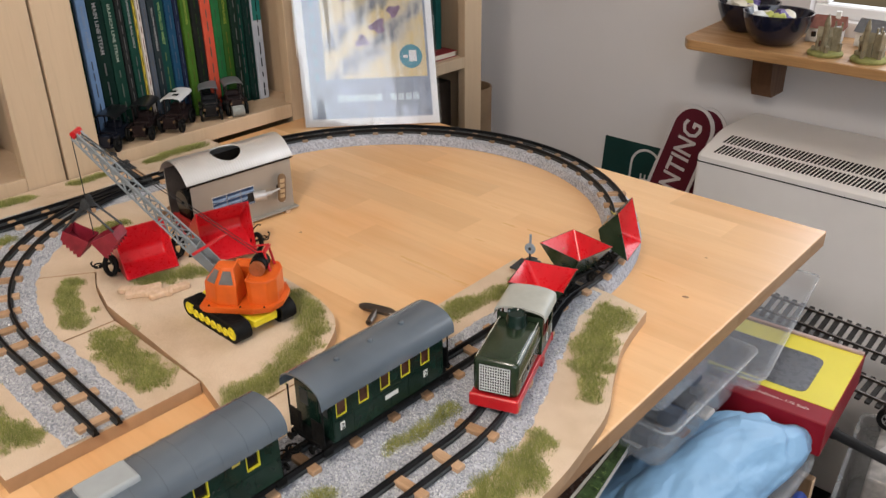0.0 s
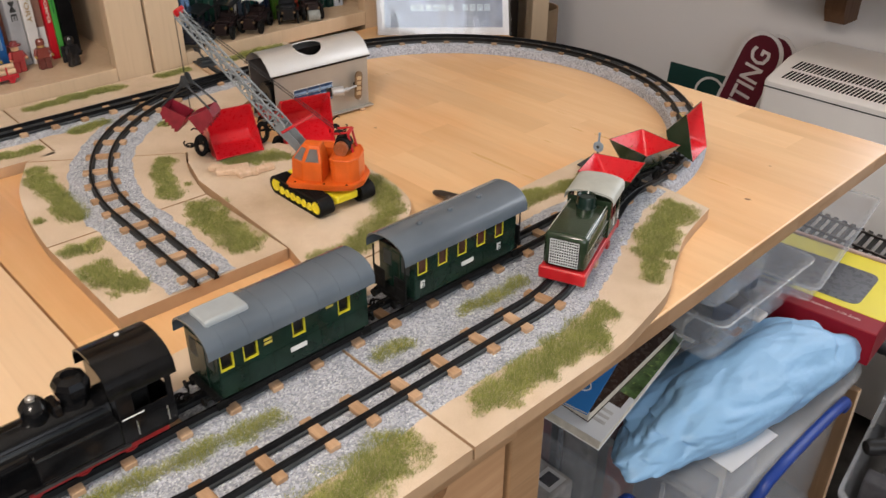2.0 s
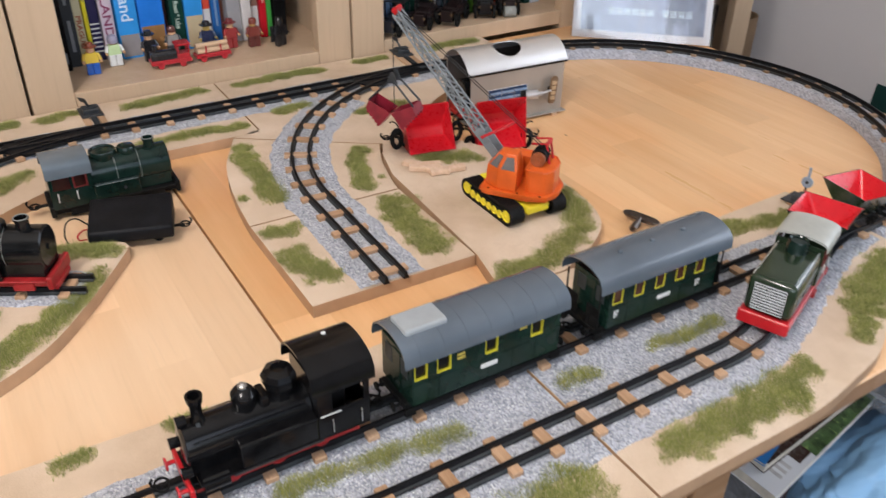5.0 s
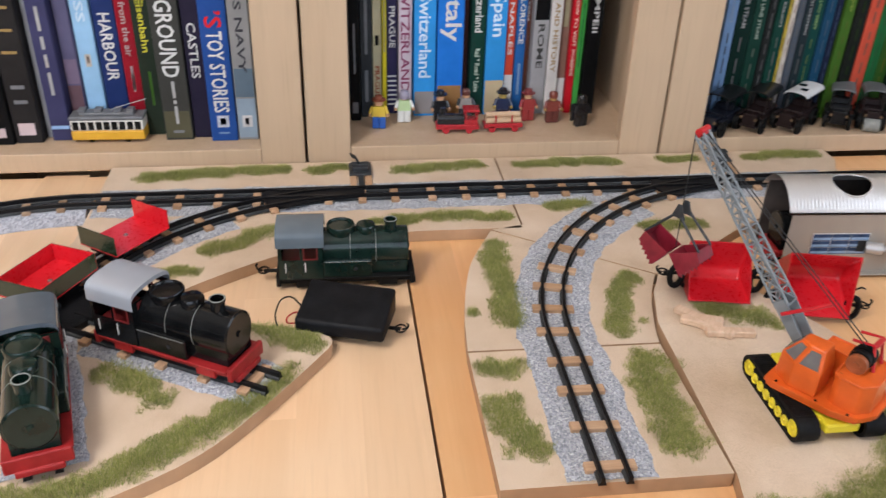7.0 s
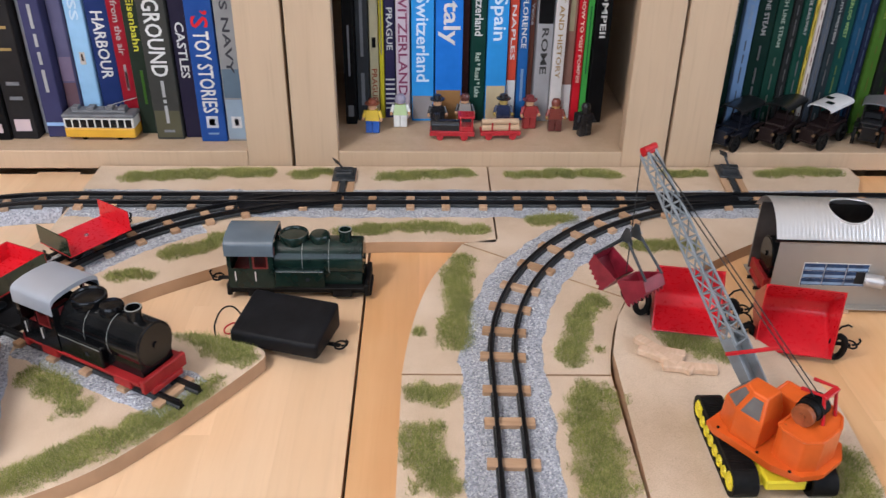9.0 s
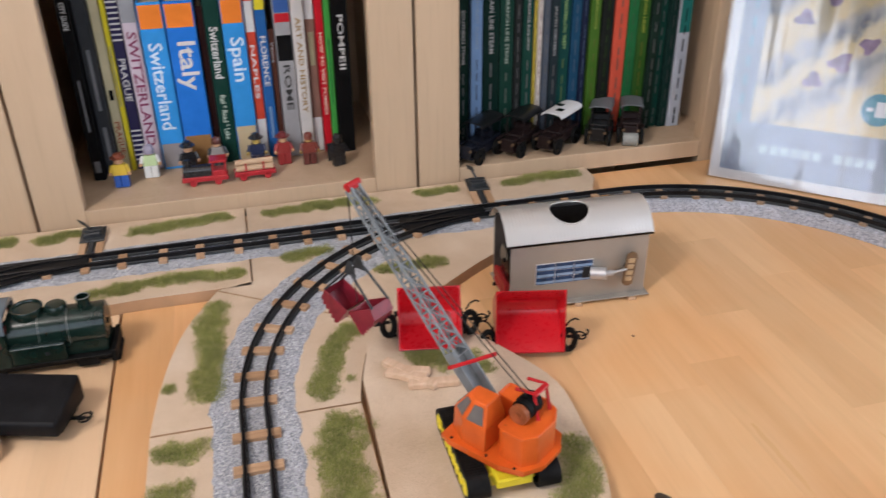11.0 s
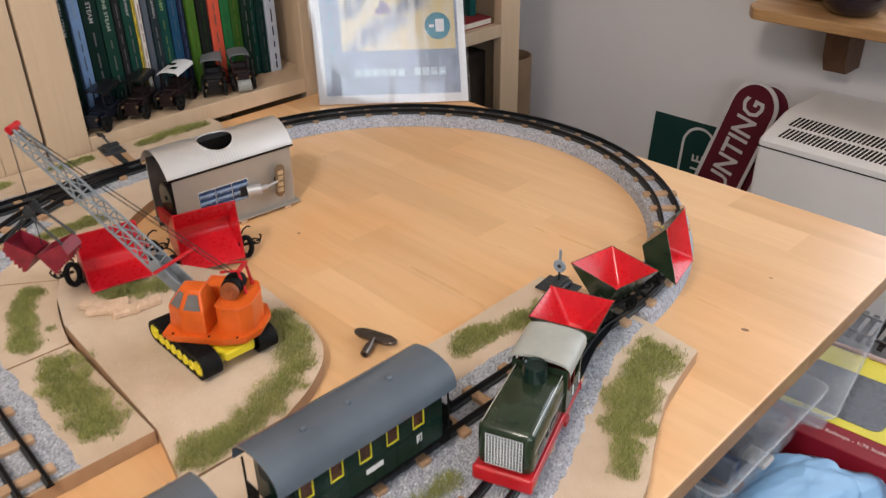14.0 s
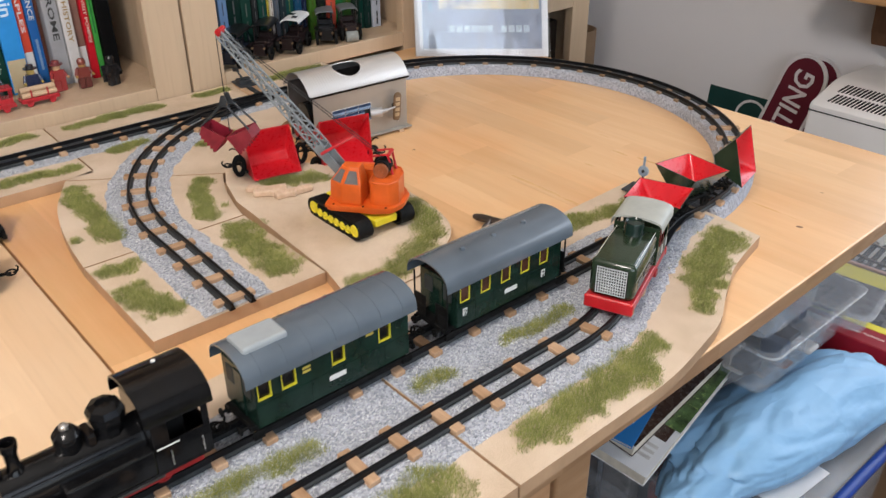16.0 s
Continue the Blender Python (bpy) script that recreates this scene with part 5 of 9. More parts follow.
def open_wagon(m, tipped):
    if tipped:
        lab = "dark green toy side-tipping wagon with raised red flap"
    else:
        lab = "dark green toy open wagon with red inside"
    ob = thing("toy_open_wagon", m, lab, "toy wagon", "yard wagons")
    bm = box(bmesh.new(), -0.0130, 0.0130, -0.0300, 0.0300, 0.0070, 0.0110, 0.0006)
    part("chassis", bm, UNDER, ob)
    for y in (-0.018, 0.018):
        wheel_pair(ob, y, 0.0054, UNDER)
    for e in (-1, 1):
        coupling(ob, e * 0.030, e, UNDER, 0.0088)
    t, hw, hl, z0, z1 = 0.0009, 0.0225, 0.0315, 0.0112, 0.0272
    tray = part("floor_tray", box(bmesh.new(), -hw, hw, -hl, hl, z0, z0 + 0.0010), HOPPER_RED, ob, "red inside tray")
    part("bolt", lathe(bmesh.new(), [(0.0022, z0 + 0.0010), (0.0020, z0 + 0.0020), (0.0006, z0 + 0.0024)], 12), STEEL, tray, smooth=True)
    for e in (-1, 1):
        bm = box(bmesh.new(), -hw, hw, min(e * hl, e * (hl - t)), max(e * hl, e * (hl - t)), z0 + 0.001, z1 + (0.003 if tipped else 0), 0.0002)
        for f in bm.faces:
            if f.normal.y * e < -0.5:
                f.material_index = 1
        part("end_board", bm, [DIESEL_GREEN, HOPPER_RED], ob)
    if not tipped:
        for s in (-1, 1):
            bm = box(bmesh.new(), min(s * hw, s * (hw - t)), max(s * hw, s * (hw - t)), -hl + t, hl - t, z0 + 0.001, z1, 0.0002)
            for f in bm.faces:
                if f.normal.x * s < -0.5:
                    f.material_index = 1
            part("side_board", bm, [DIESEL_GREEN, HOPPER_RED], ob)
    return ob


open_wagon(pose(-0.6840, 0.1010, RAIL, 0, 0, 234), True)
open_wagon(pose(-0.6090, 0.0550, RAIL, 0, 0, 244), False)

# ---------------------------------------------------------------- battery box on the table
bat = thing("battery_box", pose(-0.5630, 0.2970, TABLE, 0, 0, -17), "black plastic battery tender with couplings and loose wires", "battery tender")
bm = box(bmesh.new(), -0.0240, 0.0240, -0.0370, 0.0370, 0.0090, 0.0330, 0.0030, 3)
for v in bm.verts:
    if v.co.z > 0.02:
        v.co.z -= 0.012 * max(0.0, (v.co.x + 0.024) / 0.048) * 0.9
part("case", bm, PLATE_BLACK, bat, "matt black sloping case", smooth=True)
part("chassis", box(bmesh.new(), -0.014, 0.014, -0.034, 0.034, 0.0050, 0.0092, 0.0006), UNDER, bat)
for y in (-0.022, 0.022):
    wheel_pair(bat, y, 0.0050, UNDER)
coupling(bat, 0.034, 1, UNDER, 0.0085)


def wire(name, pts, r, material, parent):
    cu = bpy.data.curves.new(name, "CURVE")
    cu.dimensions, cu.bevel_depth, cu.bevel_resolution = "3D", r, 2
    sp = cu.splines.new("BEZIER")
    sp.bezier_points.add(len(pts) - 1)
    for p, q in zip(sp.bezier_points, pts):
        p.co, p.handle_left_type, p.handle_right_type = q, "AUTO", "AUTO"
    tmp = bpy.data.objects.new(name, cu)
    me = bpy.data.meshes.new_from_object(tmp)
    bpy.data.objects.remove(tmp)
    bpy.data.curves.remove(cu)
    me.materials.clear()
    me.materials.append(material)
    ob = new(name, me)
    ob.parent = parent
    return ob


wire("wire", [(0.004, -0.0365, 0.016), (0.010, -0.043, 0.018), (0.016, -0.046, 0.014), (0.012, -0.040, 0.010)], 0.0007, RED, bat)
wire("wire", [(-0.002, -0.0365, 0.016), (-0.004, -0.052, 0.024), (0.008, -0.058, 0.016), (0.020, -0.052, 0.006)], 0.0007, LOCO_BLACK, bat)
part("plug", box(bmesh.new(), 0.017, 0.023, -0.055, -0.047, 0.0025, 0.0070, 0.0008), LOCO_BLACK, bat)

# ---------------------------------------------------------------- clockwork key and timber
KEY_STEEL = paint("tarnished_steel", (0.13, 0.112, 0.10), rough=0.30, metal=0.85, vary=0.25, size=120)
key = thing("clockwork_key", pose(-0.3460, 0.7300, TABLE + 0.0062, 0, 0, 18), "tarnished steel clockwork winding key lying on the tabletop", "clockwork key")
bm = bmesh.new()
prism(bm, [(0.020 * math.cos(a) * (1 if abs(math.cos(a)) > 0.0 else 1), 0.0056 * math.sin(a) * (1 + 0.5 * math.cos(a) ** 2)) for a in [2 * math.pi * i / 28 for i in range(28)]], -0.0014, 0.0014)
bevel(bm, bm.edges[:], 0.0006)
part("wing_bow", bm, KEY_STEEL, key, smooth=True)
bm = tube(bmesh.new(), (0, -0.003, -0.0004), (0.0014, -0.0120, -0.0013), 0.0026, 0.0024, 16)
tube(bm, (0.0014, -0.0115, -0.0013), (0.003, -0.0220, -0.0022), 0.0036, 0.0034, 16)
k = part("shank", bm, KEY_STEEL, key, smooth=True)
part("bore", tube(bmesh.new(), (0.0030, -0.0219, -0.0022), (0.00304, -0.0222, -0.0022), 0.0018, seg=8), BLACK_VOID, k)

for x, y, a, ln in ((-0.531, 0.582, -52, 0.030), (-0.520, 0.586, -30, 0.034), (-0.512, 0.594, -42, 0.032), (-0.506, 0.605, -8, 0.040), (-0.524, 0.593, -20, 0.026)):
    bm = box(bmesh.new(), -0.0042, 0.0042, -ln / 2, ln / 2, 0, 0.0056, 0.0009)
    pl = part("timber_billet", bm, TIMBER)
    pl.matrix_world = pose(x, y, pf_top(x - 0.012) + 0.0002, 0, 0, a)
    tagged(pl, "small split pale timber billet lying on the platform board", "timber", "pile of timber")

# ---------------------------------------------------------------- tin engine shed
TIN = paint("grey_tinplate_wall", (0.36, 0.33, 0.285), rough=0.34, metal=0.35, vary=0.06, size=22, worn=(0.24, 0.21, 0.18), worn_at=0.85)
ZINC = paint("corrugated_zinc", (0.80, 0.79, 0.77), rough=0.32, metal=0.70, vary=0.03, size=14, bump=0.0, grime=0.0)
PRINT_BLUE = paint("printed_blue_window", (0.020, 0.050, 0.115), rough=0.25, vary=0.35, size=120)
PRINT_PALE = paint("printed_pale_blue", (0.24, 0.36, 0.52), rough=0.3, vary=0.2, size=120)
BRASS = paint("worn_brass", (0.19, 0.12, 0.065), rough=0.45, metal=0.35, vary=0.2, size=130)
BRASS_PALE = paint("pale_brass", (0.46, 0.34, 0.20), rough=0.4, metal=0.3, vary=0.2, size=130)
MOTOR_STEEL = paint("motor_steel", (0.50, 0.50, 0.50), rough=0.35, metal=0.5, vary=0.1, size=90)
SHED_SHADE = paint("shed_inner_shade", (0.05, 0.04, 0.035), rough=0.6, vary=0.3)

shed = thing("engine_shed", pose(-0.6165, 0.7050, TABLE, 0, 0, -3.4), "grey tinplate toy engine shed with corrugated roof and open end", "toy shed")
L_SH, D_SH, H_SH, TOP_SH = 0.1320, 0.0600, 0.0695, 0.0885


def shed_arch(u):
    """Roof height over the wall at depth u from 0 (front) to 1."""
    return H_SH + (TOP_SH - H_SH) * (math.sin(math.pi * (0.04 + 0.92 * u)) ** 0.62 - math.sin(math.pi * 0.04) ** 0.62) / (1 - math.sin(math.pi * 0.04) ** 0.62)


part("front_wall", box(bmesh.new(), -0.0010, 0, 0, L_SH, 0.0015, H_SH), TIN, shed)
part("rear_wall", box(bmesh.new(), -D_SH, -D_SH + 0.0010, 0, L_SH, 0.0015, H_SH), TIN, shed)
# dark sheet before the rear wall gives the inside its shade
part("inner_lining", box(bmesh.new(), -D_SH + 0.0012, -D_SH + 0.0018, 0.0004, L_SH - 0.002, 0.0050, H_SH + 0.004), SHED_SHADE, shed, "added dark sheet for the shade inside the shed")
bm = bmesh.new()
pts = [(-D_SH + 0.0010, 0.0015), (-0.0010, 0.0015)] + [(-0.0010 - (D_SH - 0.002) * u, shed_arch(u) - 0.0012) for u in [i / 14 for i in range(15)]]
prism(bm, [(x, z) for x, z in pts], 0, 0.001, pose(0, L_SH, 0, 90, 0, 0))
bmesh.ops.recalc_face_normals(bm, faces=bm.faces[:])
part("end_wall", bm, TIN, shed)
part("floor_plate", box(bmesh.new(), -D_SH - 0.004, 0.0070, -0.002, L_SH + 0.003, 0.0032, 0.0046, 0.0004), TIN, shed)
for y in (0.030, 0.065, 0.118):
    for x in (0.003, -D_SH - 0.001):
        part("foot", box(bmesh.new(), x - 0.003, x + 0.006, y - 0.0035, y + 0.0035, 0, 0.0032, 0.0004), SLEEPER, shed)
# corrugated roof with an oval smoke opening
bm = bmesh.new()
NY, NX = 240, 40
y0r, y1r = -0.0045, L_SH + 0.0035
hy, hu, ry, ru = 0.0600, 0.355, 0.0190, 0.230
gridv = {}
for side in (0, 1):
    for i in range(NY + 1):
        y = y0r + (y1r - y0r) * i / NY
        wave = 0.00012 * math.sin(2 * math.pi * (y - y0r) / 0.0034)
        for j in range(NX + 1):
            u = -0.035 + 1.07 * j / NX
            uc = min(1.0, max(0.0, u))
            z = shed_arch(uc) - 0.0018 * (abs(u - uc) / 0.035) + wave + 0.0012 - 0.0006 * side
            gridv[side, i, j] = bm.verts.new((-D_SH * u, y, z))


def in_hole(i, j):
    y = y0r + (y1r - y0r) * (i + 0.5) / NY
    u = -0.035 + 1.07 * (j + 0.5) / NX
    return ((y - hy) / ry) ** 2 + ((u - hu) / ru) ** 2 < 1


for i in range(NY):
    for j in range(NX):
        if not in_hole(i, j):
            bm.faces.new((gridv[0, i, j], gridv[0, i, j + 1], gridv[0, i + 1, j + 1], gridv[0, i + 1, j]))
            bm.faces.new((gridv[1, i, j], gridv[1, i + 1, j], gridv[1, i + 1, j + 1], gridv[1, i, j + 1]))
bmesh.ops.delete(bm, geom=[v for v in bm.verts if not v.link_faces], context="VERTS")
for v in bm.verts:
    dy, du = (v.co.y - hy) / ry, (-v.co.x / D_SH - hu) / ru
    k = math.hypot(dy, du)
    if k < 1.25 and any(e.is_boundary for e in v.link_edges):
        v.co.y, v.co.x = hy + dy / k * ry, -D_SH * (hu + du / k * ru)
part("corrugated_roof", bm, ZINC, shed, "shiny corrugated roof with an oval smoke opening", smooth=True)
ring_pts = [(-D_SH * (hu + ru * math.sin(q)), hy + ry * math.cos(q), shed_arch(hu + ru * math.sin(q)) + 0.0009) for q in [2 * math.pi * i / 40 for i in range(40)]]
part("smoke_hole_rim", path_tube(bmesh.new(), ring_pts + ring_pts[:1], 0.0009, 8), ZINC, shed, smooth=True)
part("eaves_trim", box(bmesh.new(), 0.0001, 0.0016, y0r, y1r, H_SH - 0.0040, H_SH - 0.0022, 0.0002), LOCO_BLACK, shed)
wframe = part("window_panel", box(bmesh.new(), 0.0, 0.0005, 0.0240, 0.0790, 0.0235, 0.0455), WHITE_PRINT, shed, "printed blue workshop window")
for i in range(3):
    for j in range(3):
        y, z = 0.0244 + 0.0182 * i, 0.0239 + 0.0072 * j
        part("pane", box(bmesh.new(), 0.0005, 0.0008, y, y + 0.0176, z, z + 0.0068), PRINT_BLUE, wframe)
        part("glazing_bar", box(bmesh.new(), 0.0008, 0.0010, y + 0.0006, y + 0.0170, z + 0.0008, z + 0.0033), PRINT_PALE, wframe)
part("vent_opening", box(bmesh.new(), 0.0008, 0.0012, 0.0690, 0.0790, 0.0265, 0.0380), BLACK_VOID, shed)
bm = tube(bmesh.new(), (0.0035, 0.0760, 0.0325), (0.0095, 0.0890, 0.0335), 0.0058, seg=24)
tube(bm, (0.0090, 0.0880, 0.0334), (0.0095, 0.0960, 0.0340), 0.0026, seg=12)
tube(bm, (0.0095, 0.0950, 0.0340), (0.0080, 0.1090, 0.0348), 0.0013, seg=10)
part("motor", bm, MOTOR_STEEL, shed, "small bright metal motor cylinder", smooth=True)
part("plate_spindle", tube(bmesh.new(), (0.0, 0.1125, 0.0345), (0.0062, 0.1125, 0.0345), 0.0030, seg=12), LOCO_BLACK, shed)
bm = prism(bmesh.new(), [(0.0054 * math.cos(q), (0.0125 if math.sin(q) >= 0 else -0.0125) + 0.0054 * math.sin(q)) for q in [2 * math.pi * i / 28 for i in range(28)]], 0, 0.0018)
bmesh.ops.recalc_face_normals(bm, faces=bm.faces[:])
bevel(bm, [e for e in bm.edges if abs(e.verts[0].co.z - e.verts[1].co.z) < 1e-6], 0.0006, 2)
plq = part("winding_plate", bm, BRASS, shed, "oblong worn brass winding key", smooth=True)
plq.matrix_local = pose(0.0064, 0.1125, 0.0345, 90, 0, 90) @ pose(0, 0, 0, 0, 0, -5)
for k in range(4):
    part("plate_boss", box(bmesh.new(), -0.0032, 0.0032, -0.0122 + 0.0064 * k, -0.0076 + 0.0064 * k, 0.0018, 0.0024, 0.0004), BRASS_PALE, plq)
part("bolt", lathe(bmesh.new(), [(0.0016, 0), (0.0014, 0.0008), (0.0004, 0.0010)], 10, pose(0, 0.118, 0.0130, 0, 90, 0)), STEEL, shed)
part("rail_stub", box(box(bmesh.new(), -0.0395, -0.0375, -0.006, L_SH - 0.004, 0.0046, 0.0080, 0.0003), -0.0210, -0.0190, -0.006, L_SH - 0.004, 0.0046, 0.0080, 0.0003), RAIL_BLACK, shed)
tank_engine(shed.matrix_world @ pose(-0.0292, 0.0560, 0.0082, 0, 0, 180), "dark toy tank engine with red beam inside the tin shed", TIN_BLACK, TIN_BLACK, FRAME_RED, TIN_BLACK, True)

# ---------------------------------------------------------------- orange excavator with clamshell grab
ORANGE = paint("orange_toy_enamel", (0.72, 0.120, 0.013), rough=0.33, vary=0.12, size=46, coat=0.2, bump=0.07, worn=(0.12, 0.045, 0.022), worn_at=0.665)
RUBBER = paint("black_rubber_track", (0.005, 0.005, 0.005), spec=0.18, rough=0.62, vary=0.3, size=150, bump=0.3)
LEMON = paint("yellow_chassis", (0.80, 0.66, 0.025), rough=0.36, vary=0.08, size=60, coat=0.2, worn=(0.42, 0.34, 0.04), worn_at=0.77)
BOOM_GREY = paint("grey_boom", (0.20, 0.22, 0.23), rough=0.42, vary=0.12, size=90)
SMOKED = paint("smoked_cab_window", (0.16, 0.15, 0.145), rough=0.15, vary=0.2, size=60)
GRAB_RED = paint("dark_red_grab", (0.22, 0.012, 0.026), rough=0.34, vary=0.2, size=90, coat=0.2)

exc = thing("toy_excavator", pose(-0.4215, 0.6280, pf_top(-0.450) + 0.0002), "orange toy excavator on crawler tracks with grey lattice boom", "toy excavator")
part("chassis", box(box(bmesh.new(), -0.033, 0.033, -0.0175, 0.0175, 0.0045, 0.0155, 0.0015, 2), -0.0415, 0.0415, -0.0125, 0.0125, 0.0090, 0.0165, 0.0012), LEMON, exc, "bright yellow chassis")
for s in (-1, 1):
    yc = s * 0.0245
    outer, inner = [], []
    for i in range(40):
        a = 2 * math.pi * i / 40
        cx = 0.0335 if math.cos(a) >= 0 else -0.0335
        outer.append((cx + 0.0095 * math.cos(a), 0.0095 + 0.0095 * math.sin(a)))
        inner.append((cx + 0.0066 * math.cos(a), 0.0095 + 0.0066 * math.sin(a)))
    bm = bmesh.new()
    rows = [[bm.verts.new((x, yc + o, z)) for x, z in ring_] for ring_, o in ((outer, -0.0078), (outer, 0.0078), (inner, 0.0078), (inner, -0.0078))]
    for a, b_ in zip(rows, rows[1:] + rows[:1]):
        for i in range(40):
            bm.faces.new((a[i], a[(i + 1) % 40], b_[(i + 1) % 40], b_[i]))
    bmesh.ops.recalc_face_normals(bm, faces=bm.faces[:])
    tr = part("crawler_track", bm, RUBBER, exc, "black rubber crawler track")
    bm = bmesh.new()
    for k in range(30):
        x = -0.0335 + 0.067 * k / 29
        for z in (0.0188, -0.0001):
            box(bm, x - 0.0007, x + 0.0007, yc - 0.0078, yc + 0.0078, max(0.0, z), max(0.0, z) + 0.0006)
    part("tread", bm, RUBBER, tr)
    bm = box(bmesh.new(), -0.0335, 0.0335, yc - 0.0070, yc + 0.0070, 0.0060, 0.0130, 0.0008)
    part("track_frame", bm, RUBBER, exc)
    for k, (x, r) in enumerate([(-0.0335, 0.0062), (-0.0230, 0.0042), (-0.0138, 0.0042), (-0.0046, 0.0042), (0.0046, 0.0042), (0.0138, 0.0042), (0.0230, 0.0042), (0.0335, 0.0062)]):
        z = 0.0095 if r > 0.006 else 0.0072
        m = pose(x, yc + s * 0.0062, z, -90 * s, 0, 0)
        w = part("roller", lathe(bmesh.new(), [(r, -0.001), (r, 0.0012), (r * 0.85, 0.0020), (r * 0.7, 0.0012), (r * 0.3, 0.0012), (r * 0.25, 0.0022), (r * 0.05, 0.0022)], 16), LEMON, exc, smooth=True)
        w.matrix_local = m
part("slew_ring", lathe(bmesh.new(), [(0.020, 0.0155), (0.020, 0.0190), (0.016, 0.0205)], 28), UNDER, exc, smooth=True)
SLEW = pose(0.004, 0.000, 0.0205, 0, 0, 127)


def slew(ob):
    ob.matrix_local = SLEW
    return ob


body_plan = [(-0.0255, 0.0270), (-0.0275, 0.0220), (-0.0275, -0.0190), (-0.0225, -0.0350), (-0.0100, -0.0420), (0.0090, -0.0420), (0.0215, -0.0350), (0.0265, -0.0190), (0.0265, 0.0100), (0.0120, 0.0185), (0.0000, 0.0275)]
bm = prism(bmesh.new(), body_plan, 0.0, 0.0038)
prism(bm, [(x * 1.05, y * 1.05) for x, y in body_plan], 0.0032, 0.0062)
bmesh.ops.recalc_face_normals(bm, faces=bm.faces[:])
slew(part("deck", bm, ORANGE, exc))
hood = rounded([(-0.0190, -0.0135), (-0.0215, -0.0185), (-0.0215, -0.0330), (-0.0120, -0.0395), (0.0080, -0.0395), (0.0180, -0.0345), (0.0225, -0.0240), (0.0225, 0.0060), (0.0090, 0.0060), (0.0070, -0.0135)], 0.0012)
bm = prism(bmesh.new(), hood, 0.0062, 0.0285)
bmesh.ops.recalc_face_normals(bm, faces=bm.faces[:])
slew(part("engine_housing", bm, ORANGE, exc, "rounded orange engine housing", smooth=True))
bm = bmesh.new()
for a, b_ in zip(hood, hood[1:] + hood[:1]):
    tube(bm, (a[0] * 0.985, a[1] * 0.985, 0.0288), (b_[0] * 0.985, b_[1] * 0.985, 0.0288), 0.0009, seg=6)
slew(part("housing_rim", bm, ORANGE, exc, smooth=True))
for p in ((-0.0262, -0.0085), (-0.0250, -0.0300), (-0.0262, 0.0200)):
    slew(part("rivet", lathe(bmesh.new(), [(0.0011, 0.0062), (0.0009, 0.0069), (0.0003, 0.0071)], 8, Matrix.Translation((p[0], p[1], 0))), UNDER, exc))
# cab with sloping front and sides
bm = bmesh.new()
CAB_LOW = [(-0.0250, -0.0065), (-0.0250, 0.0125), (-0.0165, 0.0262), (-0.0015, 0.0262), (-0.0015, -0.0065)]
CAB_MID = [(-0.0250, -0.0068), (-0.0250, 0.0118), (-0.0165, 0.0250), (-0.0015, 0.0250), (-0.0015, -0.0068)]
CAB_TOP = [(-0.0195, -0.0040), (-0.0195, 0.0060), (-0.0150, 0.0130), (-0.0050, 0.0130), (-0.0050, -0.0040)]
levels = [[bm.verts.new((x, y, z)) for x, y in plan] for plan, z in ((CAB_LOW, 0.0062), (CAB_MID, 0.0255), (CAB_TOP, 0.0415))]
for a, b_ in zip(levels, levels[1:]):
    for i in range(5):
        bm.faces.new((a[i], a[(i + 1) % 5], b_[(i + 1) % 5], b_[i]))
bm.faces.new(levels[0])
bm.faces.new(levels[-1])
bmesh.ops.recalc_face_normals(bm, faces=bm.faces[:])
bevel(bm, bm.edges[:], 0.0011, 2)
cab = slew(part("cab", bm, ORANGE, exc, "orange driver's cab with smoked windows"))


def cab_pane(pts3):
    b2 = bmesh.new()
    lo = [b2.verts.new(p) for p in pts3]
    b2.faces.new(lo)
    ex = bmesh.ops.extrude_face_region(b2, geom=b2.faces[:])
    n = (Vector(pts3[1]) - Vector(pts3[0])).cross(Vector(pts3[2]) - Vector(pts3[0])).normalized()
    bmesh.ops.translate(b2, vec=n * 0.0004, verts=[v for v in ex["geom"] if isinstance(v, bmesh.types.BMVert)])
    bmesh.ops.recalc_face_normals(b2, faces=b2.faces[:])
    o = part("cab_window", b2, SMOKED, exc)
    return slew(o)


for i in range(3):
    lo = [Vector((*CAB_MID[k], 0.0255)) for k in (i, i + 1)]
    hi = [Vector((*CAB_TOP[k], 0.0415)) for k in (i, i + 1)]
    quad = []
    for u, v in ((0.13, 0.10), (0.20, 0.82), (0.80, 0.82), (0.87, 0.10)):
        quad.append(tuple(lo[0].lerp(lo[1], u).lerp(hi[0].lerp(hi[1], u), v)))
    cab_pane(quad)
# winch drums and red control frame
bm = bmesh.new()
for x0, x1, r in ((0.0005, 0.0020, 0.0074), (0.0020, 0.0055, 0.0050), (0.0055, 0.0070, 0.0080), (0.0070, 0.0110, 0.0048), (0.0110, 0.0125, 0.0074)):
    tube(bm, (x0 - 0.006, -0.0215, 0.0365), (x1 - 0.003, -0.0215, 0.0365), r, seg=22)
slew(part("winch_drum", bm, UNDER, exc, "dark winch drums", smooth=True))
bm = tube(bmesh.new(), (-0.0095, -0.0215, 0.0352), (-0.0056, -0.0215, 0.0352), 0.0070, seg=20)
tube(bm, (-0.0105, -0.0215, 0.0352), (-0.0094, -0.0215, 0.0352), 0.0022, seg=10)
slew(part("winch_wheel", bm, paint("rusty_winch", (0.30, 0.085, 0.028), rough=0.5, vary=0.3, size=120), exc, "rusty orange winch wheel", smooth=True))
side = [exc.matrix_world.inverted() @ Vector(p) for p in ((-0.4390, 0.5990, 0.8235), (-0.4330, 0.6130, 0.8305), (-0.4265, 0.6285, 0.8385))]
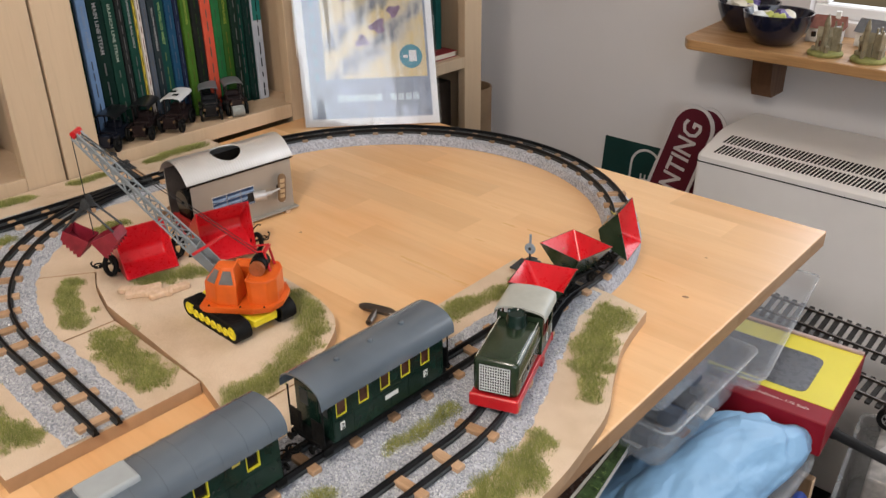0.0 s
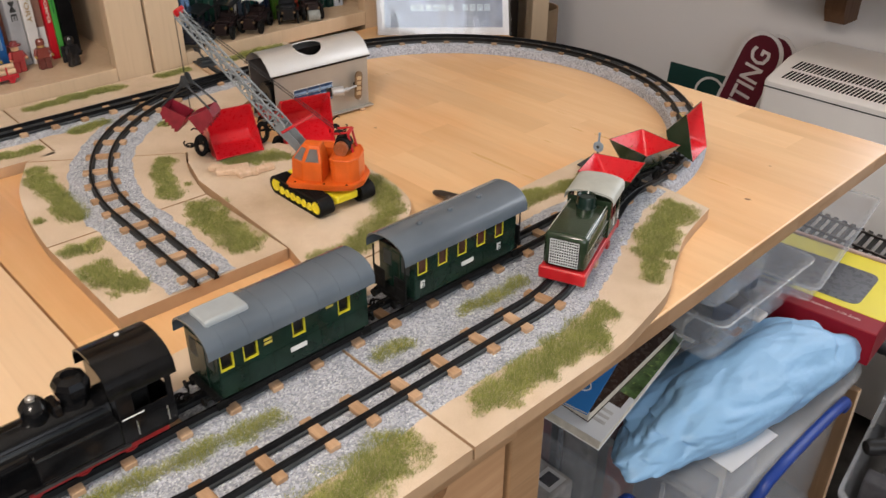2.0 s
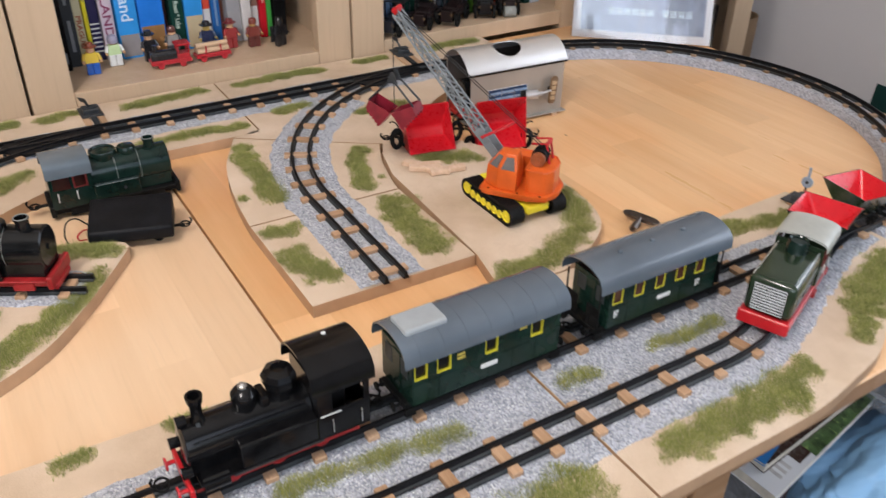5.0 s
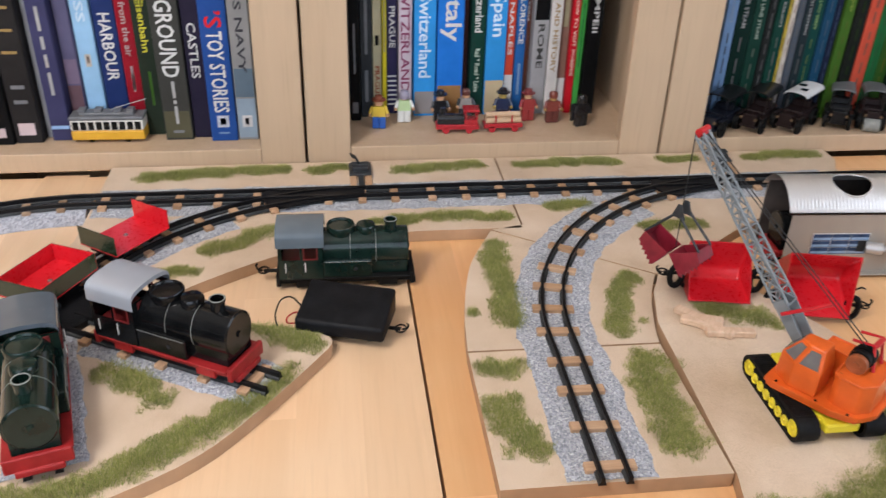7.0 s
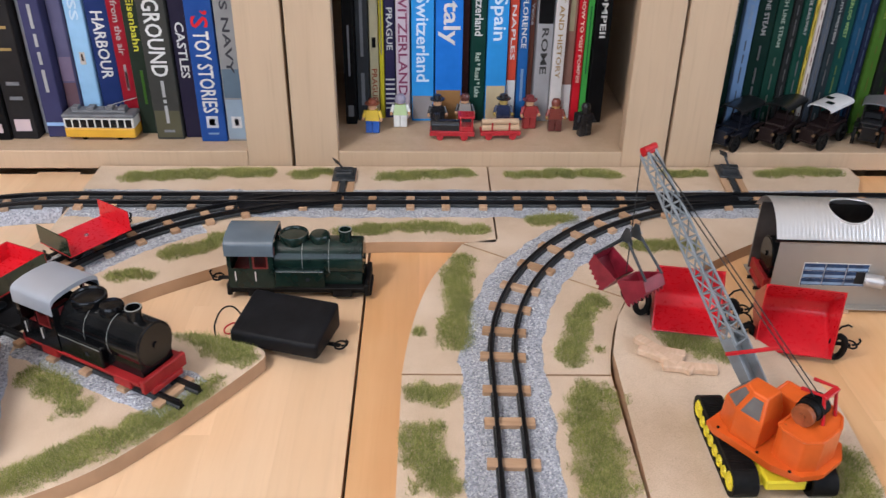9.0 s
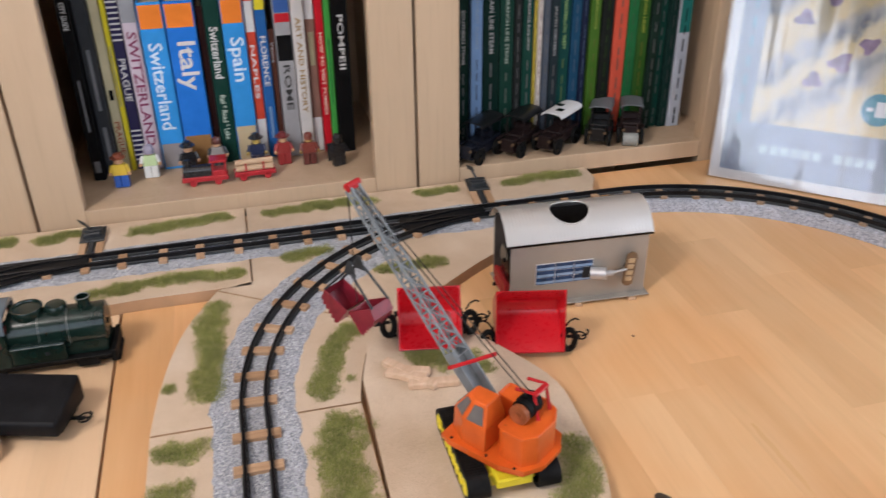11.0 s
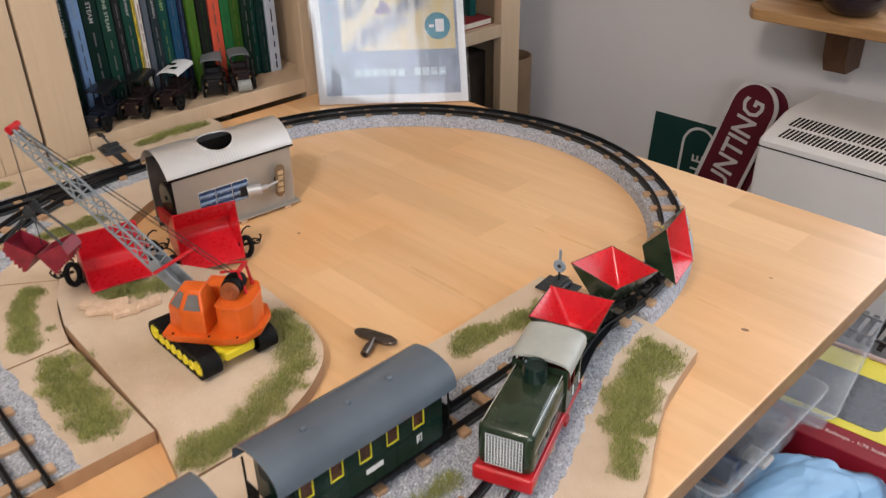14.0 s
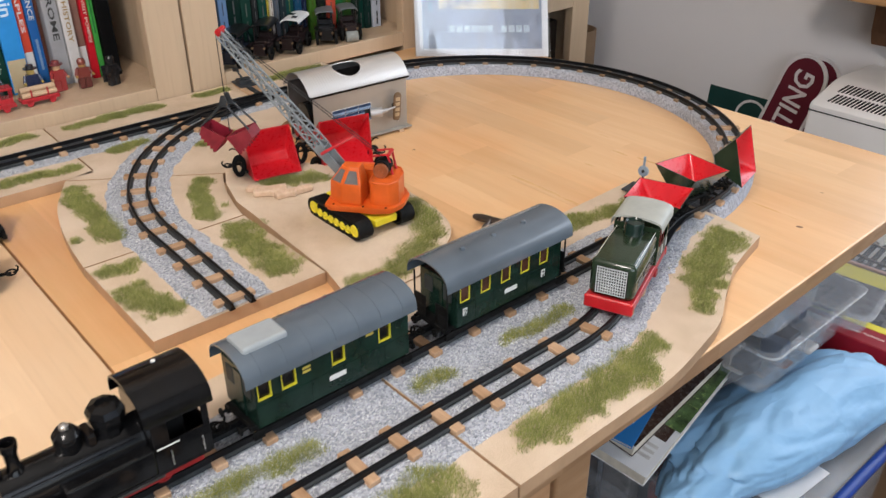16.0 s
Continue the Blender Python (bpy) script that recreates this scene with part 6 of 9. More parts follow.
part("stay_lever", path_tube(bmesh.new(), side, 0.0015, 6), RED, exc, "red stay lever")
bm = bmesh.new()
for x in (0.002, 0.016):
    path_tube(bm, [(x, -0.030, 0.0280), (x, -0.026, 0.0480), (x, -0.012, 0.0455)], 0.0013, 6)
box(bm, 0.0015, 0.0165, -0.0285, -0.0245, 0.0466, 0.0482, 0.0004)
slew(part("control_frame", bm, RED, exc, "red control frame over the winch"))

FOOT, TIP = Vector((0.0080, 0.0130, 0.0165)), None
inv = (exc.matrix_world @ SLEW).inverted()
TIP = inv @ Vector((-0.5165, 0.5530, 0.9290))
ax = (TIP - FOOT)
BL = ax.length
side_v = Vector((1, 0, 0))
side_v = (side_v - ax.normalized() * side_v.dot(ax.normalized())).normalized()
up_v = side_v.cross(ax.normalized())
BM_ = Matrix((side_v, ax.normalized(), up_v)).transposed().to_4x4()
BM_.translation = FOOT
BOOM = SLEW @ BM_


def half_w(u):
    return 0.0068 - 0.0030 * u


bm = bmesh.new()
for s in (-1, 1):
    pts = [(0, -0.0035), (BL * 0.26, -0.0048), (BL * 0.26, 0.0048), (0, 0.0035)]
    prism(bm, pts, s * 0.0072 - 0.0006, s * 0.0072 + 0.0006, Matrix(((0, 0, 1, 0), (1, 0, 0, 0), (0, 1, 0, 0), (0, 0, 0, 1))))
box(bm, -0.0072, 0.0072, 0.004, BL * 0.25, -0.0040, -0.0030)
bmesh.ops.recalc_face_normals(bm, faces=bm.faces[:])
part("boom_foot", bm, BOOM_GREY, exc).matrix_local = BOOM
bm = bmesh.new()
N = 11
corners = []
for k in range(N + 1):
    u = 0.23 + 0.77 * k / N
    w, h = half_w(u), 0.0050 - 0.0020 * (u - 0.23)
    corners.append([(sx * w, BL * u, sz * h) for sx, sz in ((-1, -1), (1, -1), (1, 1), (-1, 1))])
for k in range(N):
    a, b_ = corners[k], corners[k + 1]
    for i in range(4):
        tube(bm, a[i], b_[i], 0.00095, seg=6)
        j = (i + 1) % 4
        tube(bm, a[i], b_[j], 0.0006, seg=5)
        if i in (1, 3):
            tube(bm, a[j], b_[i], 0.0006, seg=5)
        tube(bm, a[i], a[j], 0.0006, seg=5)
part("boom_lattice", bm, BOOM_GREY, exc, "grey lattice boom").matrix_local = BOOM
bm = box(bmesh.new(), -0.0044, 0.0044, BL * 0.99, BL * 1.02, -0.0024, 0.0034, 0.0006)
tube(bm, (-0.0062, BL * 1.01, 0.002), (0.0062, BL * 1.01, 0.002), 0.0026, seg=14)
part("boom_head", bm, RED, exc, "red pulley head").matrix_local = BOOM
bm = box(bmesh.new(), -0.0020, 0.0020, 0, 0.030, -0.0008, 0.0008, 0.0004)
part("lock_lever", bm, RED, exc, "red lever beside the boom").matrix_local = BOOM @ pose(0.010, BL * 0.30, -0.004, -35, 0, -60)
CORD = paint("black_cord", (0.02, 0.02, 0.02), rough=0.8)
bm = bmesh.new()
drum = Vector((0.002, -0.0215, 0.0460))
for o in (-0.0022, 0.0022):
    path_tube(bm, [(drum.x + o, drum.y, drum.z), tuple(TIP + Vector((o, 0, 0.003)))], 0.00042, 5)
slew(part("hoist_cord", bm, CORD, exc))

GTOP = exc.matrix_world.inverted() @ Vector((-0.5200, 0.5510, 0.8690))
GP = Matrix.Translation(GTOP) @ pose(0, 0, 0, 0, 0, 38)
tip_l = exc.matrix_world.inverted() @ Vector((-0.5200, 0.5500, 0.9280))
part("grab_cord", path_tube(bmesh.new(), [tuple(tip_l), tuple(GTOP + Vector((0, 0, -0.034)))], 0.00045, 5), CORD, exc)
bm = bmesh.new()
for s in (-1, 1):
    prism(bm, [(-0.0058, -0.008), (0.0058, -0.008), (0.0016, 0.003), (-0.0016, 0.003)], s * 0.0050 - 0.0004, s * 0.0050 + 0.0004, pose(0, 0, 0, 90, 0, 0))
bmesh.ops.recalc_face_normals(bm, faces=bm.faces[:])
part("pulley_block", bm, LEVER_BLACK, exc, "dark pulley block above the grab").matrix_local = GP
for s in (-1, 1):
    for e in (-1, 1):
        part("grab_arm", path_tube(bmesh.new(), [(e * 0.003, s * 0.0066, -0.006), (e * 0.0235, s * 0.0088, -0.0270)], 0.0010, 6), LEVER_BLACK, exc, "thin dark steel arm").matrix_local = GP
for s in (-1, 1):
    bm = bmesh.new()
    prof = [(0.0006, 0.0), (0.0120, -0.0150), (0.0265, 0.0020), (0.0225, 0.0105)]
    t, hwid = 0.0008, 0.0100
    for o in (-hwid, hwid):
        prism(bm, prof, o - t / 2, o + t / 2, pose(0, 0, 0, 90, 0, 0))
    for p, q in zip(prof, prof[1:]):
        d = Vector((q[0] - p[0], 0, q[1] - p[1]))
        n = Vector((-d.z, 0, d.x)).normalized() * t
        vs = [bm.verts.new((p[0] + a * n.x, y, p[1] + a * n.z)) for y in (-hwid, hwid) for a in (0, 1)]
        ws = [bm.verts.new((q[0] + a * n.x, y, q[1] + a * n.z)) for y in (-hwid, hwid) for a in (0, 1)]
        for f in ((vs[0], ws[0], ws[2], vs[2]), (vs[1], vs[3], ws[3], ws[1])):
            bm.faces.new(f)
    for k in range(5):
        for o in (-hwid, hwid):
            u = 0.08 + 0.18 * k
            c = Vector((0.0120 + 0.0145 * u, o, -0.0150 + 0.0170 * u))
            prism(bm, [(c.x - 0.0011, c.z - 0.0009), (c.x + 0.0016, c.z - 0.0016), (c.x + 0.0013, c.z + 0.0017)], o - t / 2 - 0.0001, o + t / 2 + 0.0001, pose(0, 0, 0, 90, 0, 0))
    bmesh.ops.recalc_face_normals(bm, faces=bm.faces[:])
    sh = part("grab_shell", bm, GRAB_RED, exc, "dark red clamshell half")
    sh.matrix_local = GP @ pose(0, 0, -0.0370) @ (Matrix.Identity(4) if s > 0 else pose(0, 0, 0, 0, 0, 180))

# ---------------------------------------------------------------- ballast and grass
rng = np.random.default_rng(5)


def ragged(s, seed):
    return noise.noise(Vector((s * 55.0, seed * 7.3, 0.0))) * 0.0035 + noise.noise(Vector((s * 190.0, seed * 3.1, 4.0))) * 0.0018


def fine_line(line, step=0.006):
    total = length(line)
    n = int(total / step)
    return [along(line, total * i / n) for i in range(n)]


STONES = []


def ballast_strip(line, half, lift, label, seed, cut=None):
    pts = fine_line(line)
    left, right = [], []
    for k, (x, y, a) in enumerate(pts):
        nx, ny = -math.cos(radians(a)), -math.sin(radians(a))
        wl, wr = half + ragged(k * 0.006, seed), half + ragged(k * 0.006, seed + 20)
        left.append((x + nx * wl, y + ny * wl))
        right.append((x - nx * wr, y - ny * wr))
    ballast_sheet(left, right, lift, label)


def ballast_sheet(left, right, lift, label):
    bm = bmesh.new()
    z = DECK + 0.0006 + lift
    rows = []
    for (ax_, ay), (bx, by) in zip(left, right):
        rows.append([bm.verts.new((ax_ + (bx - ax_) * u, ay + (by - ay) * u, DECK + 0.0001 if u in (0, 1) else z)) for u in (0, 0.06, 0.5, 0.94, 1)])
    for a, b_ in zip(rows, rows[1:]):
        for i in range(4):
            bm.faces.new((a[i], b_[i], b_[i + 1], a[i + 1]))
            u, v = rng.random(2)
        w = math.dist(a[0].co[:2], a[4].co[:2]) * math.dist(a[2].co[:2], b_[2].co[:2])
        for _ in range(int(w / 3.0e-6)):
            u, v = rng.random(2)
            p = a[0].co.lerp(a[4].co, u).lerp(b_[0].co.lerp(b_[4].co, u), v)
            STONES.append((p.x, p.y, z if 0.04 < u < 0.96 else DECK))
    bmesh.ops.recalc_face_normals(bm, faces=bm.faces[:])
    for f in bm.faces:
        if f.normal.z < 0:
            f.normal_flip()
    ob = tagged(part("ballast", bm, BALLAST), label, "ballast", "", "stuff")
    return ob


ballast_strip(straight((X_BACKLINE, 0.048), (X_BACKLINE, 0.88)), 0.031, 0.0, "grey granite ballast along the back line", 1)
ballast_strip(SIDING[12:], 0.0315, 0.0003, "grey granite ballast under the siding", 2)
ballast_strip(LEFT_SIDING[12:], 0.0285, 0.0003, "grey granite ballast under the yard track", 3)
ballast_strip(YARD_SPUR, 0.026, 0.0005, "grey granite ballast under the yard spur", 6)
ballast_strip(SPUR[2:], 0.025, 0.0006, "grey granite ballast under the spur", 4)


def near_edges(y):
    """Left and right edge of the ballast under the double track."""
    xa = min((abs(p[1] - y), p[0]) for p in PASSING)[1] if 0.126 < y < 0.874 else X_B
    pinch = max(0.0, (y - 0.80) / 0.09)
    return X_B - 0.031 + 0.004 * pinch, max(xa, X_B) + 0.033 - 0.006 * pinch


for ya, yb, nm in ((0.062, 0.4902, "grey granite ballast between the double tracks"), (0.4930, 0.888, "grey granite ballast around the junction")):
    n = int((yb - ya) / 0.006)
    ys = [ya + (yb - ya) * i / n for i in range(n + 1)]
    ballast_sheet([(near_edges(y)[0] + ragged(y, 31), y) for y in ys], [(near_edges(y)[1] + ragged(y, 41), y) for y in ys], 0.0, nm)
for a0, a1, xc, yc, rm in ((178.4, 3.2, X_END, YC_R, R_END), (-1, -179.2, XC, YC_L, R_MAIN)):
    for _ in range(11000):
        a, r = radians(rng.uniform(min(a0, a1), max(a0, a1))), rm + rng.uniform(-0.0205, 0.0205)
        o = abs(r - rm)
        z = DECK + 0.0006 if o < 0.016 else DECK + 0.0006 - (o - 0.016) * 2.4
        STONES.append((xc + r * math.cos(a), yc + r * math.sin(a), z))

st = np.array(STONES)
n = len(st)
size = rng.uniform(0.00045, 0.00105, (n, 1, 1))
tet = np.array([(1, 1, 0.4), (-1, 1, -0.1), (1, -1, -0.2), (-1, -1, 0.5), (0.1, 0.0, 1.2)]) * 0.7
ang = rng.uniform(0, 2 * np.pi, n)
ca, sa = np.cos(ang), np.sin(ang)
rot = np.stack([np.stack([ca, -sa, 0 * ca], -1), np.stack([sa, ca, 0 * ca], -1), np.stack([0 * ca, 0 * ca, 1 + 0 * ca], -1)], -2)
vv = (np.einsum("nij,kj->nki", rot, tet) + rng.uniform(-0.3, 0.3, (n, 5, 3))) * size + st[:, None, :]
ff = (np.array([(0, 1, 4), (1, 3, 4), (3, 2, 4), (2, 0, 4)])[None] + (np.arange(n) * 5)[:, None, None]).reshape(-1, 3)
stuff_mesh("ballast_stones", vv.reshape(-1, 3).tolist(), ff.tolist(), STONE, "loose pale and dark grey granite ballast chippings", "gravel")

GRASS_BACK = [
    (0.014, [(-0.851, 0.087), (-0.856, 0.129), (-0.862, 0.178), (-0.862, 0.228)]), (0.012, [(-0.857, 0.269), (-0.865, 0.300)]),
    (0.012, [(-0.853, 0.364), (-0.858, 0.411), (-0.862, 0.453)]), (0.012, [(-0.858, 0.508), (-0.863, 0.560), (-0.860, 0.618)]),
    (0.012, [(-0.862, 0.790), (-0.868, 0.825), (-0.864, 0.870)]), (0.012, [(-0.730, 0.329), (-0.735, 0.374), (-0.739, 0.414), (-0.731, 0.461)]),
    (0.014, [(-0.686, 0.176), (-0.703, 0.205), (-0.720, 0.225)]), (0.011, [(-0.650, 0.137), (-0.648, 0.160)]),
    (0.012, [(-0.752, 0.516), (-0.756, 0.554)]), (0.012, [(-0.702, 0.604), (-0.702, 0.660)]), (0.010, [(-0.862, 0.680), (-0.862, 0.715)])]
GRASS_SIDING = [
    (0.015, [(-0.672, 0.443), (-0.637, 0.435), (-0.600, 0.436), (-0.566, 0.434), (-0.550, 0.433)]), (0.007, [(-0.563, 0.403)]),
    (0.013, [(-0.604, 0.553), (-0.582, 0.535), (-0.549, 0.527), (-0.526, 0.519)]), (0.006, [(-0.538, 0.544)]),
    (0.014, [(-0.488, 0.405), (-0.485, 0.419)]), (0.017, [(-0.442, 0.404), (-0.419, 0.409), (-0.398, 0.419)]),
    (0.020, [(-0.484, 0.530), (-0.465, 0.524), (-0.441, 0.523), (-0.412, 0.525), (-0.399, 0.523)])]
GRASS_YARD = [
    (0.015, [(-0.507, 0.124), (-0.490, 0.147), (-0.474, 0.159)]), (0.017, [(-0.556, 0.230), (-0.541, 0.252), (-0.533, 0.266)]),
    (0.015, [(-0.493, 0.248), (-0.461, 0.225), (-0.446, 0.205), (-0.433, 0.184), (-0.417, 0.166), (-0.396, 0.138), (-0.386, 0.112), (-0.382, 0.085)])]
GRASS_NEAR = [
    (0.015, [(-0.543, 0.608), (-0.525, 0.645)]), (0.017, [(-0.412, 0.684), (-0.378, 0.676), (-0.356, 0.658)]), (0.018, [(-0.345, 0.640), (-0.330, 0.610), (-0.322, 0.580), (-0.320, 0.555)]),
    (0.014, [(-0.270, 0.850), (-0.276, 0.806), (-0.283, 0.765)]), (0.023, [(-0.166, 0.858), (-0.159, 0.826), (-0.147, 0.800), (-0.136, 0.780)]),
    (0.011, [(-0.124, 0.764), (-0.113, 0.742)]), (0.009, [(-0.186, 0.591), (-0.183, 0.623), (-0.184, 0.657)]), (0.009, [(-0.188, 0.506), (-0.185, 0.530)]),
    (0.010, [(-0.194, 0.298), (-0.192, 0.330), (-0.190, 0.362), (-0.186, 0.386), (-0.184, 0.412)]), (0.019, [(-0.101, 0.536), (-0.100, 0.552), (-0.100, 0.600), (-0.100, 0.637)]),
    (0.013, [(-0.103, 0.645), (-0.112, 0.672)]), (0.022, [(-0.098, 0.343), (-0.099, 0.384), (-0.100, 0.420), (-0.106, 0.450)]),
    (0.009, [(-0.286, 0.182), (-0.288, 0.196)]), (0.009, [(-0.287, 0.256), (-0.288, 0.272)])]


def inside_poly(x, y, poly):
    hit = False
    for (x0, y0), (x1, y1) in zip(poly, poly[1:] + poly[:1]):
        if (y0 > y) != (y1 > y) and x < (x1 - x0) * (y - y0) / (y1 - y0) + x0:
            hit = not hit
    return hit


BOARDS = [BOARD_BL, BOARD_BR, BOARD_SM, BOARD_SL, BOARD_PF, BOARD_N1, BOARD_N2, BOARD_L]
gv, gf = [], []
gr = random.Random(11)
for hw, pts in GRASS_BACK + GRASS_SIDING + GRASS_YARD + GRASS_NEAR:
    xs, ys = [p[0] for p in pts], [p[1] for p in pts]
    x0, x1, y0, y1 = min(xs) - hw * 1.5, max(xs) + hw * 1.5, min(ys) - hw * 1.5, max(ys) + hw * 1.5
    for _ in range(int((x1 - x0) * (y1 - y0) * 4.2e6)):
        x, y = gr.uniform(x0, x1), gr.uniform(y0, y1)
        d = 9.0
        for p, q in zip(pts, pts[1:] or pts):
            ex, ey = q[0] - p[0], q[1] - p[1]
            l2 = ex * ex + ey * ey
            u = 0.0 if l2 == 0 else min(1.0, max(0.0, ((x - p[0]) * ex + (y - p[1]) * ey) / l2))
            d = min(d, math.hypot(x - p[0] - ex * u, y - p[1] - ey * u))
        edge = d / hw + 0.55 * noise.noise(Vector((x * 70, y * 70, 0.3))) + 0.22 * noise.noise(Vector((x * 260, y * 260, 2.3)))
        if edge > 1.18 or gr.random() < (edge - 0.35) * 1.35:
            continue
        if not any(inside_poly(x, y, b_) for b_ in BOARDS):
            continue
        h = gr.uniform(0.0014, 0.0042) * (1.15 - 0.5 * max(0.0, edge))
        a, lean = gr.uniform(0, 6.283), gr.uniform(0.2, 1.5) * h
        w = gr.uniform(0.00014, 0.00027)
        z = (pf_top(x) if inside_poly(x, y, BOARD_PF) else DECK) + 0.0001
        k = len(gv)
        px, py = -math.sin(a) * w, math.cos(a) * w
        bx = gr.uniform(-0.3, 0.3) * h
        gv += [(x - px, y - py, z), (x + px, y + py, z), (x + math.cos(a) * lean + bx, y + math.sin(a) * lean, z + h)]
        gf.append((k, k + 1, k + 2))
stuff_mesh("grass", gv, gf, GRASS, "tufts of dry olive-green static grass on the baseboards", "grass")

# ---------------------------------------------------------------- books
PAGES = paint("book_pages", (0.62, 0.57, 0.47), rough=0.9, vary=0.12, size=90)
SPINE_MATS = {}


def cover_mat(col, rough=0.42):
    key = tuple(round(c, 3) for c in col)
    if key not in SPINE_MATS:
        SPINE_MATS[key] = paint("book_cover", col, rough=rough, vary=0.10, size=28, bump=0.0, spec=0.08)
    return SPINE_MATS[key]


DOWN_SPINE = Matrix(((0, 0, 1, 0), (0, 1, 0, 0), (-1, 0, 0, 0), (0, 0, 0, 1)))


def book(y0, y1, xf, height, col, words=(), bands=(), depth=0.14, lean=0.0, label="", group="row of books", z=SHELF):
    """A standing book; words: (text or None for bars, top, bottom, share of width, colour); bands: (bottom, top, colour)."""
    w = y1 - y0 - 0.0006
    ob = thing("book", pose(xf, y0, z, lean, 0, 0), label, "book", group)
    bm = box(bmesh.new(), -0.0022, 0, 0, w, 0, height, min(0.0016, w * 0.2), 2)
    box(bm, -depth, -0.0020, 0, 0.0014, 0, height, 0.0003)
    box(bm, -depth, -0.0020, w - 0.0014, w, 0, height, 0.0003)
    part("cover", bm, cover_mat(col), ob)
    part("page_block", box(bmesh.new(), -depth + 0.003, -0.0022, 0.0014, w - 0.0014, 0.002, height - 0.003), PAGES, ob)
    for b0, b1, c in bands:
        part("spine_band", box(bmesh.new(), -0.001, 0.0003, w * 0.04, w * 0.96, b0, b1), cover_mat(c), ob)
    for text, top, bot, share, c in words:
        zc, ln = (top + bot) / 2, top - bot
        if text is None:
            bm = box(bmesh.new(), 0, 0.0006, w * (0.5 - share / 2), w * (0.5 + share / 2), bot, top)
            part("spine_bar", bm, cover_mat(tuple(0.6 * q for q in c)), ob)
        else:
            lettering("spine_title", text, w * share, Matrix.Translation((0.0006, w / 2, zc)) @ DOWN_SPINE, cover_mat(c), ob, width=ln)
    return ob


WHITE, BLACK, NAVY, CRIMSON = (0.62, 0.62, 0.61), (0.004, 0.004, 0.0045), (0.020, 0.030, 0.085), (0.50, 0.02, 0.03)
DKGREEN, TEAL, LEAF, OLIVE, SKY, ORANGE_C = (0.007, 0.040, 0.030), (0.008, 0.075, 0.068), (0.035, 0.26, 0.07), (0.075, 0.20, 0.03), (0.30, 0.47, 0.74), (0.80, 0.22, 0.03)
GREYC, CREAM, YELLOWC, BROWNC, LILAC = (0.30, 0.31, 0.33), (0.52, 0.47, 0.30), (0.68, 0.58, 0.03), (0.20, 0.075, 0.05), (0.58, 0.50, 0.56)
XB = -0.980
GB, GA, GC = "travel books", "history books", "railway books"
book(0.3135, 0.3270, XB + 0.012, 0.225, BLACK, [("CITY GUIDE", 0.205, 0.175, 0.4, WHITE), (None, 0.120, 0.060, 0.16, GREYC), (None, 0.024, 0.010, 0.5, GREYC)], label="tall black city guide book", group=GB)
book(0.3275, 0.3420, XB, 0.215, (0.035, 0.038, 0.042), [(None, 0.150, 0.080, 0.25, GREYC), (None, 0.060, 0.020, 0.3, GREYC)], label="dark charcoal travel book", group=GB)
book(0.3425, 0.3540, XB - 0.01, 0.205, CREAM, [("PRAGUE", 0.062, 0.022, 0.55, (0.30, 0.06, 0.03)), (None, 0.10, 0.088, 0.4, BLACK)], label="cream guide book with red title", group=GB)
book(0.3542, 0.3600, XB - 0.008, 0.205, YELLOWC, [(None, 0.15, 0.08, 0.25, CREAM)], label="thin bright yellow book", group=GB)
book(0.3602, 0.3735, XB - 0.010, 0.210, (0.030, 0.026, 0.075), [("PRAGUE", 0.135, 0.085, 0.55, WHITE)], [(0.012 + 0.006 * k, 0.014 + 0.006 * k, WHITE) for k in range(7)] + [(0.155 + 0.006 * k, 0.157 + 0.006 * k, WHITE) for k in range(8)], label="navy striped guide book with white title", group=GB)
book(0.3740, 0.3910, XB - 0.006, 0.210, LILAC, [("SWITZERLAND", 0.165, 0.030, 0.62, (0.24, 0.06, 0.12))], [(0.175, 0.205, GREYC)], label="pale pinkish travel book with thin red title", group=GB)
book(0.3925, 0.4195, XB, 0.197, (0.035, 0.27, 0.66), [("Switzerland", 0.152, 0.050, 0.55, (0.55, 0.70, 0.85))], [(0.003, 0.032, (0.26, 0.24, 0.24)), (0.168, 0.194, ORANGE_C)], label="bright blue guide book with orange top band", group=GB)
book(0.4205, 0.4530, XB + 0.002, 0.197, (0.020, 0.17, 0.60), [("Italy", 0.152, 0.095, 0.60, WHITE)], [(0.003, 0.040, (0.30, 0.16, 0.06)), (0.168, 0.194, ORANGE_C)], label="thick bright blue guide book with orange top band", group=GB)
book(0.4535, 0.4620, XB - 0.02, 0.185, (0.10, 0.035, 0.03), label="thin dark red-brown book", group=GB)
book(0.4622, 0.4805, XB - 0.002, 0.205, DKGREEN, [("Switzerland", 0.165, 0.105, 0.52, WHITE), ("Rail * Road * Lake", 0.085, 0.030, 0.34, (0.5, 0.6, 0.5))], label="dark green rail guide book with white title", group=GB)
book(0.4810, 0.5060, XB, 0.197, (0.035, 0.27, 0.66), [("Spain", 0.152, 0.100, 0.60, (0.6, 0.75, 0.88))], [(0.003, 0.045, (0.52, 0.42, 0.26)), (0.168, 0.194, ORANGE_C)], label="bright blue guide book with sandy foot and orange top", group=GB)
book(0.5065, 0.5180, XB - 0.006, 0.200, (0.55, 0.065, 0.035), [("NAPLES", 0.140, 0.075, 0.45, WHITE)], [(0.002, 0.050, WHITE), (0.155, 0.190, WHITE)], label="red and white city guide book", group=GB)
book(0.5185, 0.5310, XB - 0.004, 0.200, (0.020, 0.11, 0.33), [("FLORENCE", 0.150, 0.090, 0.50, WHITE), (None, 0.065, 0.025, 0.25, SKY)], [(0.180, 0.197, YELLOWC)], label="blue city guide book with white title", group=GB)
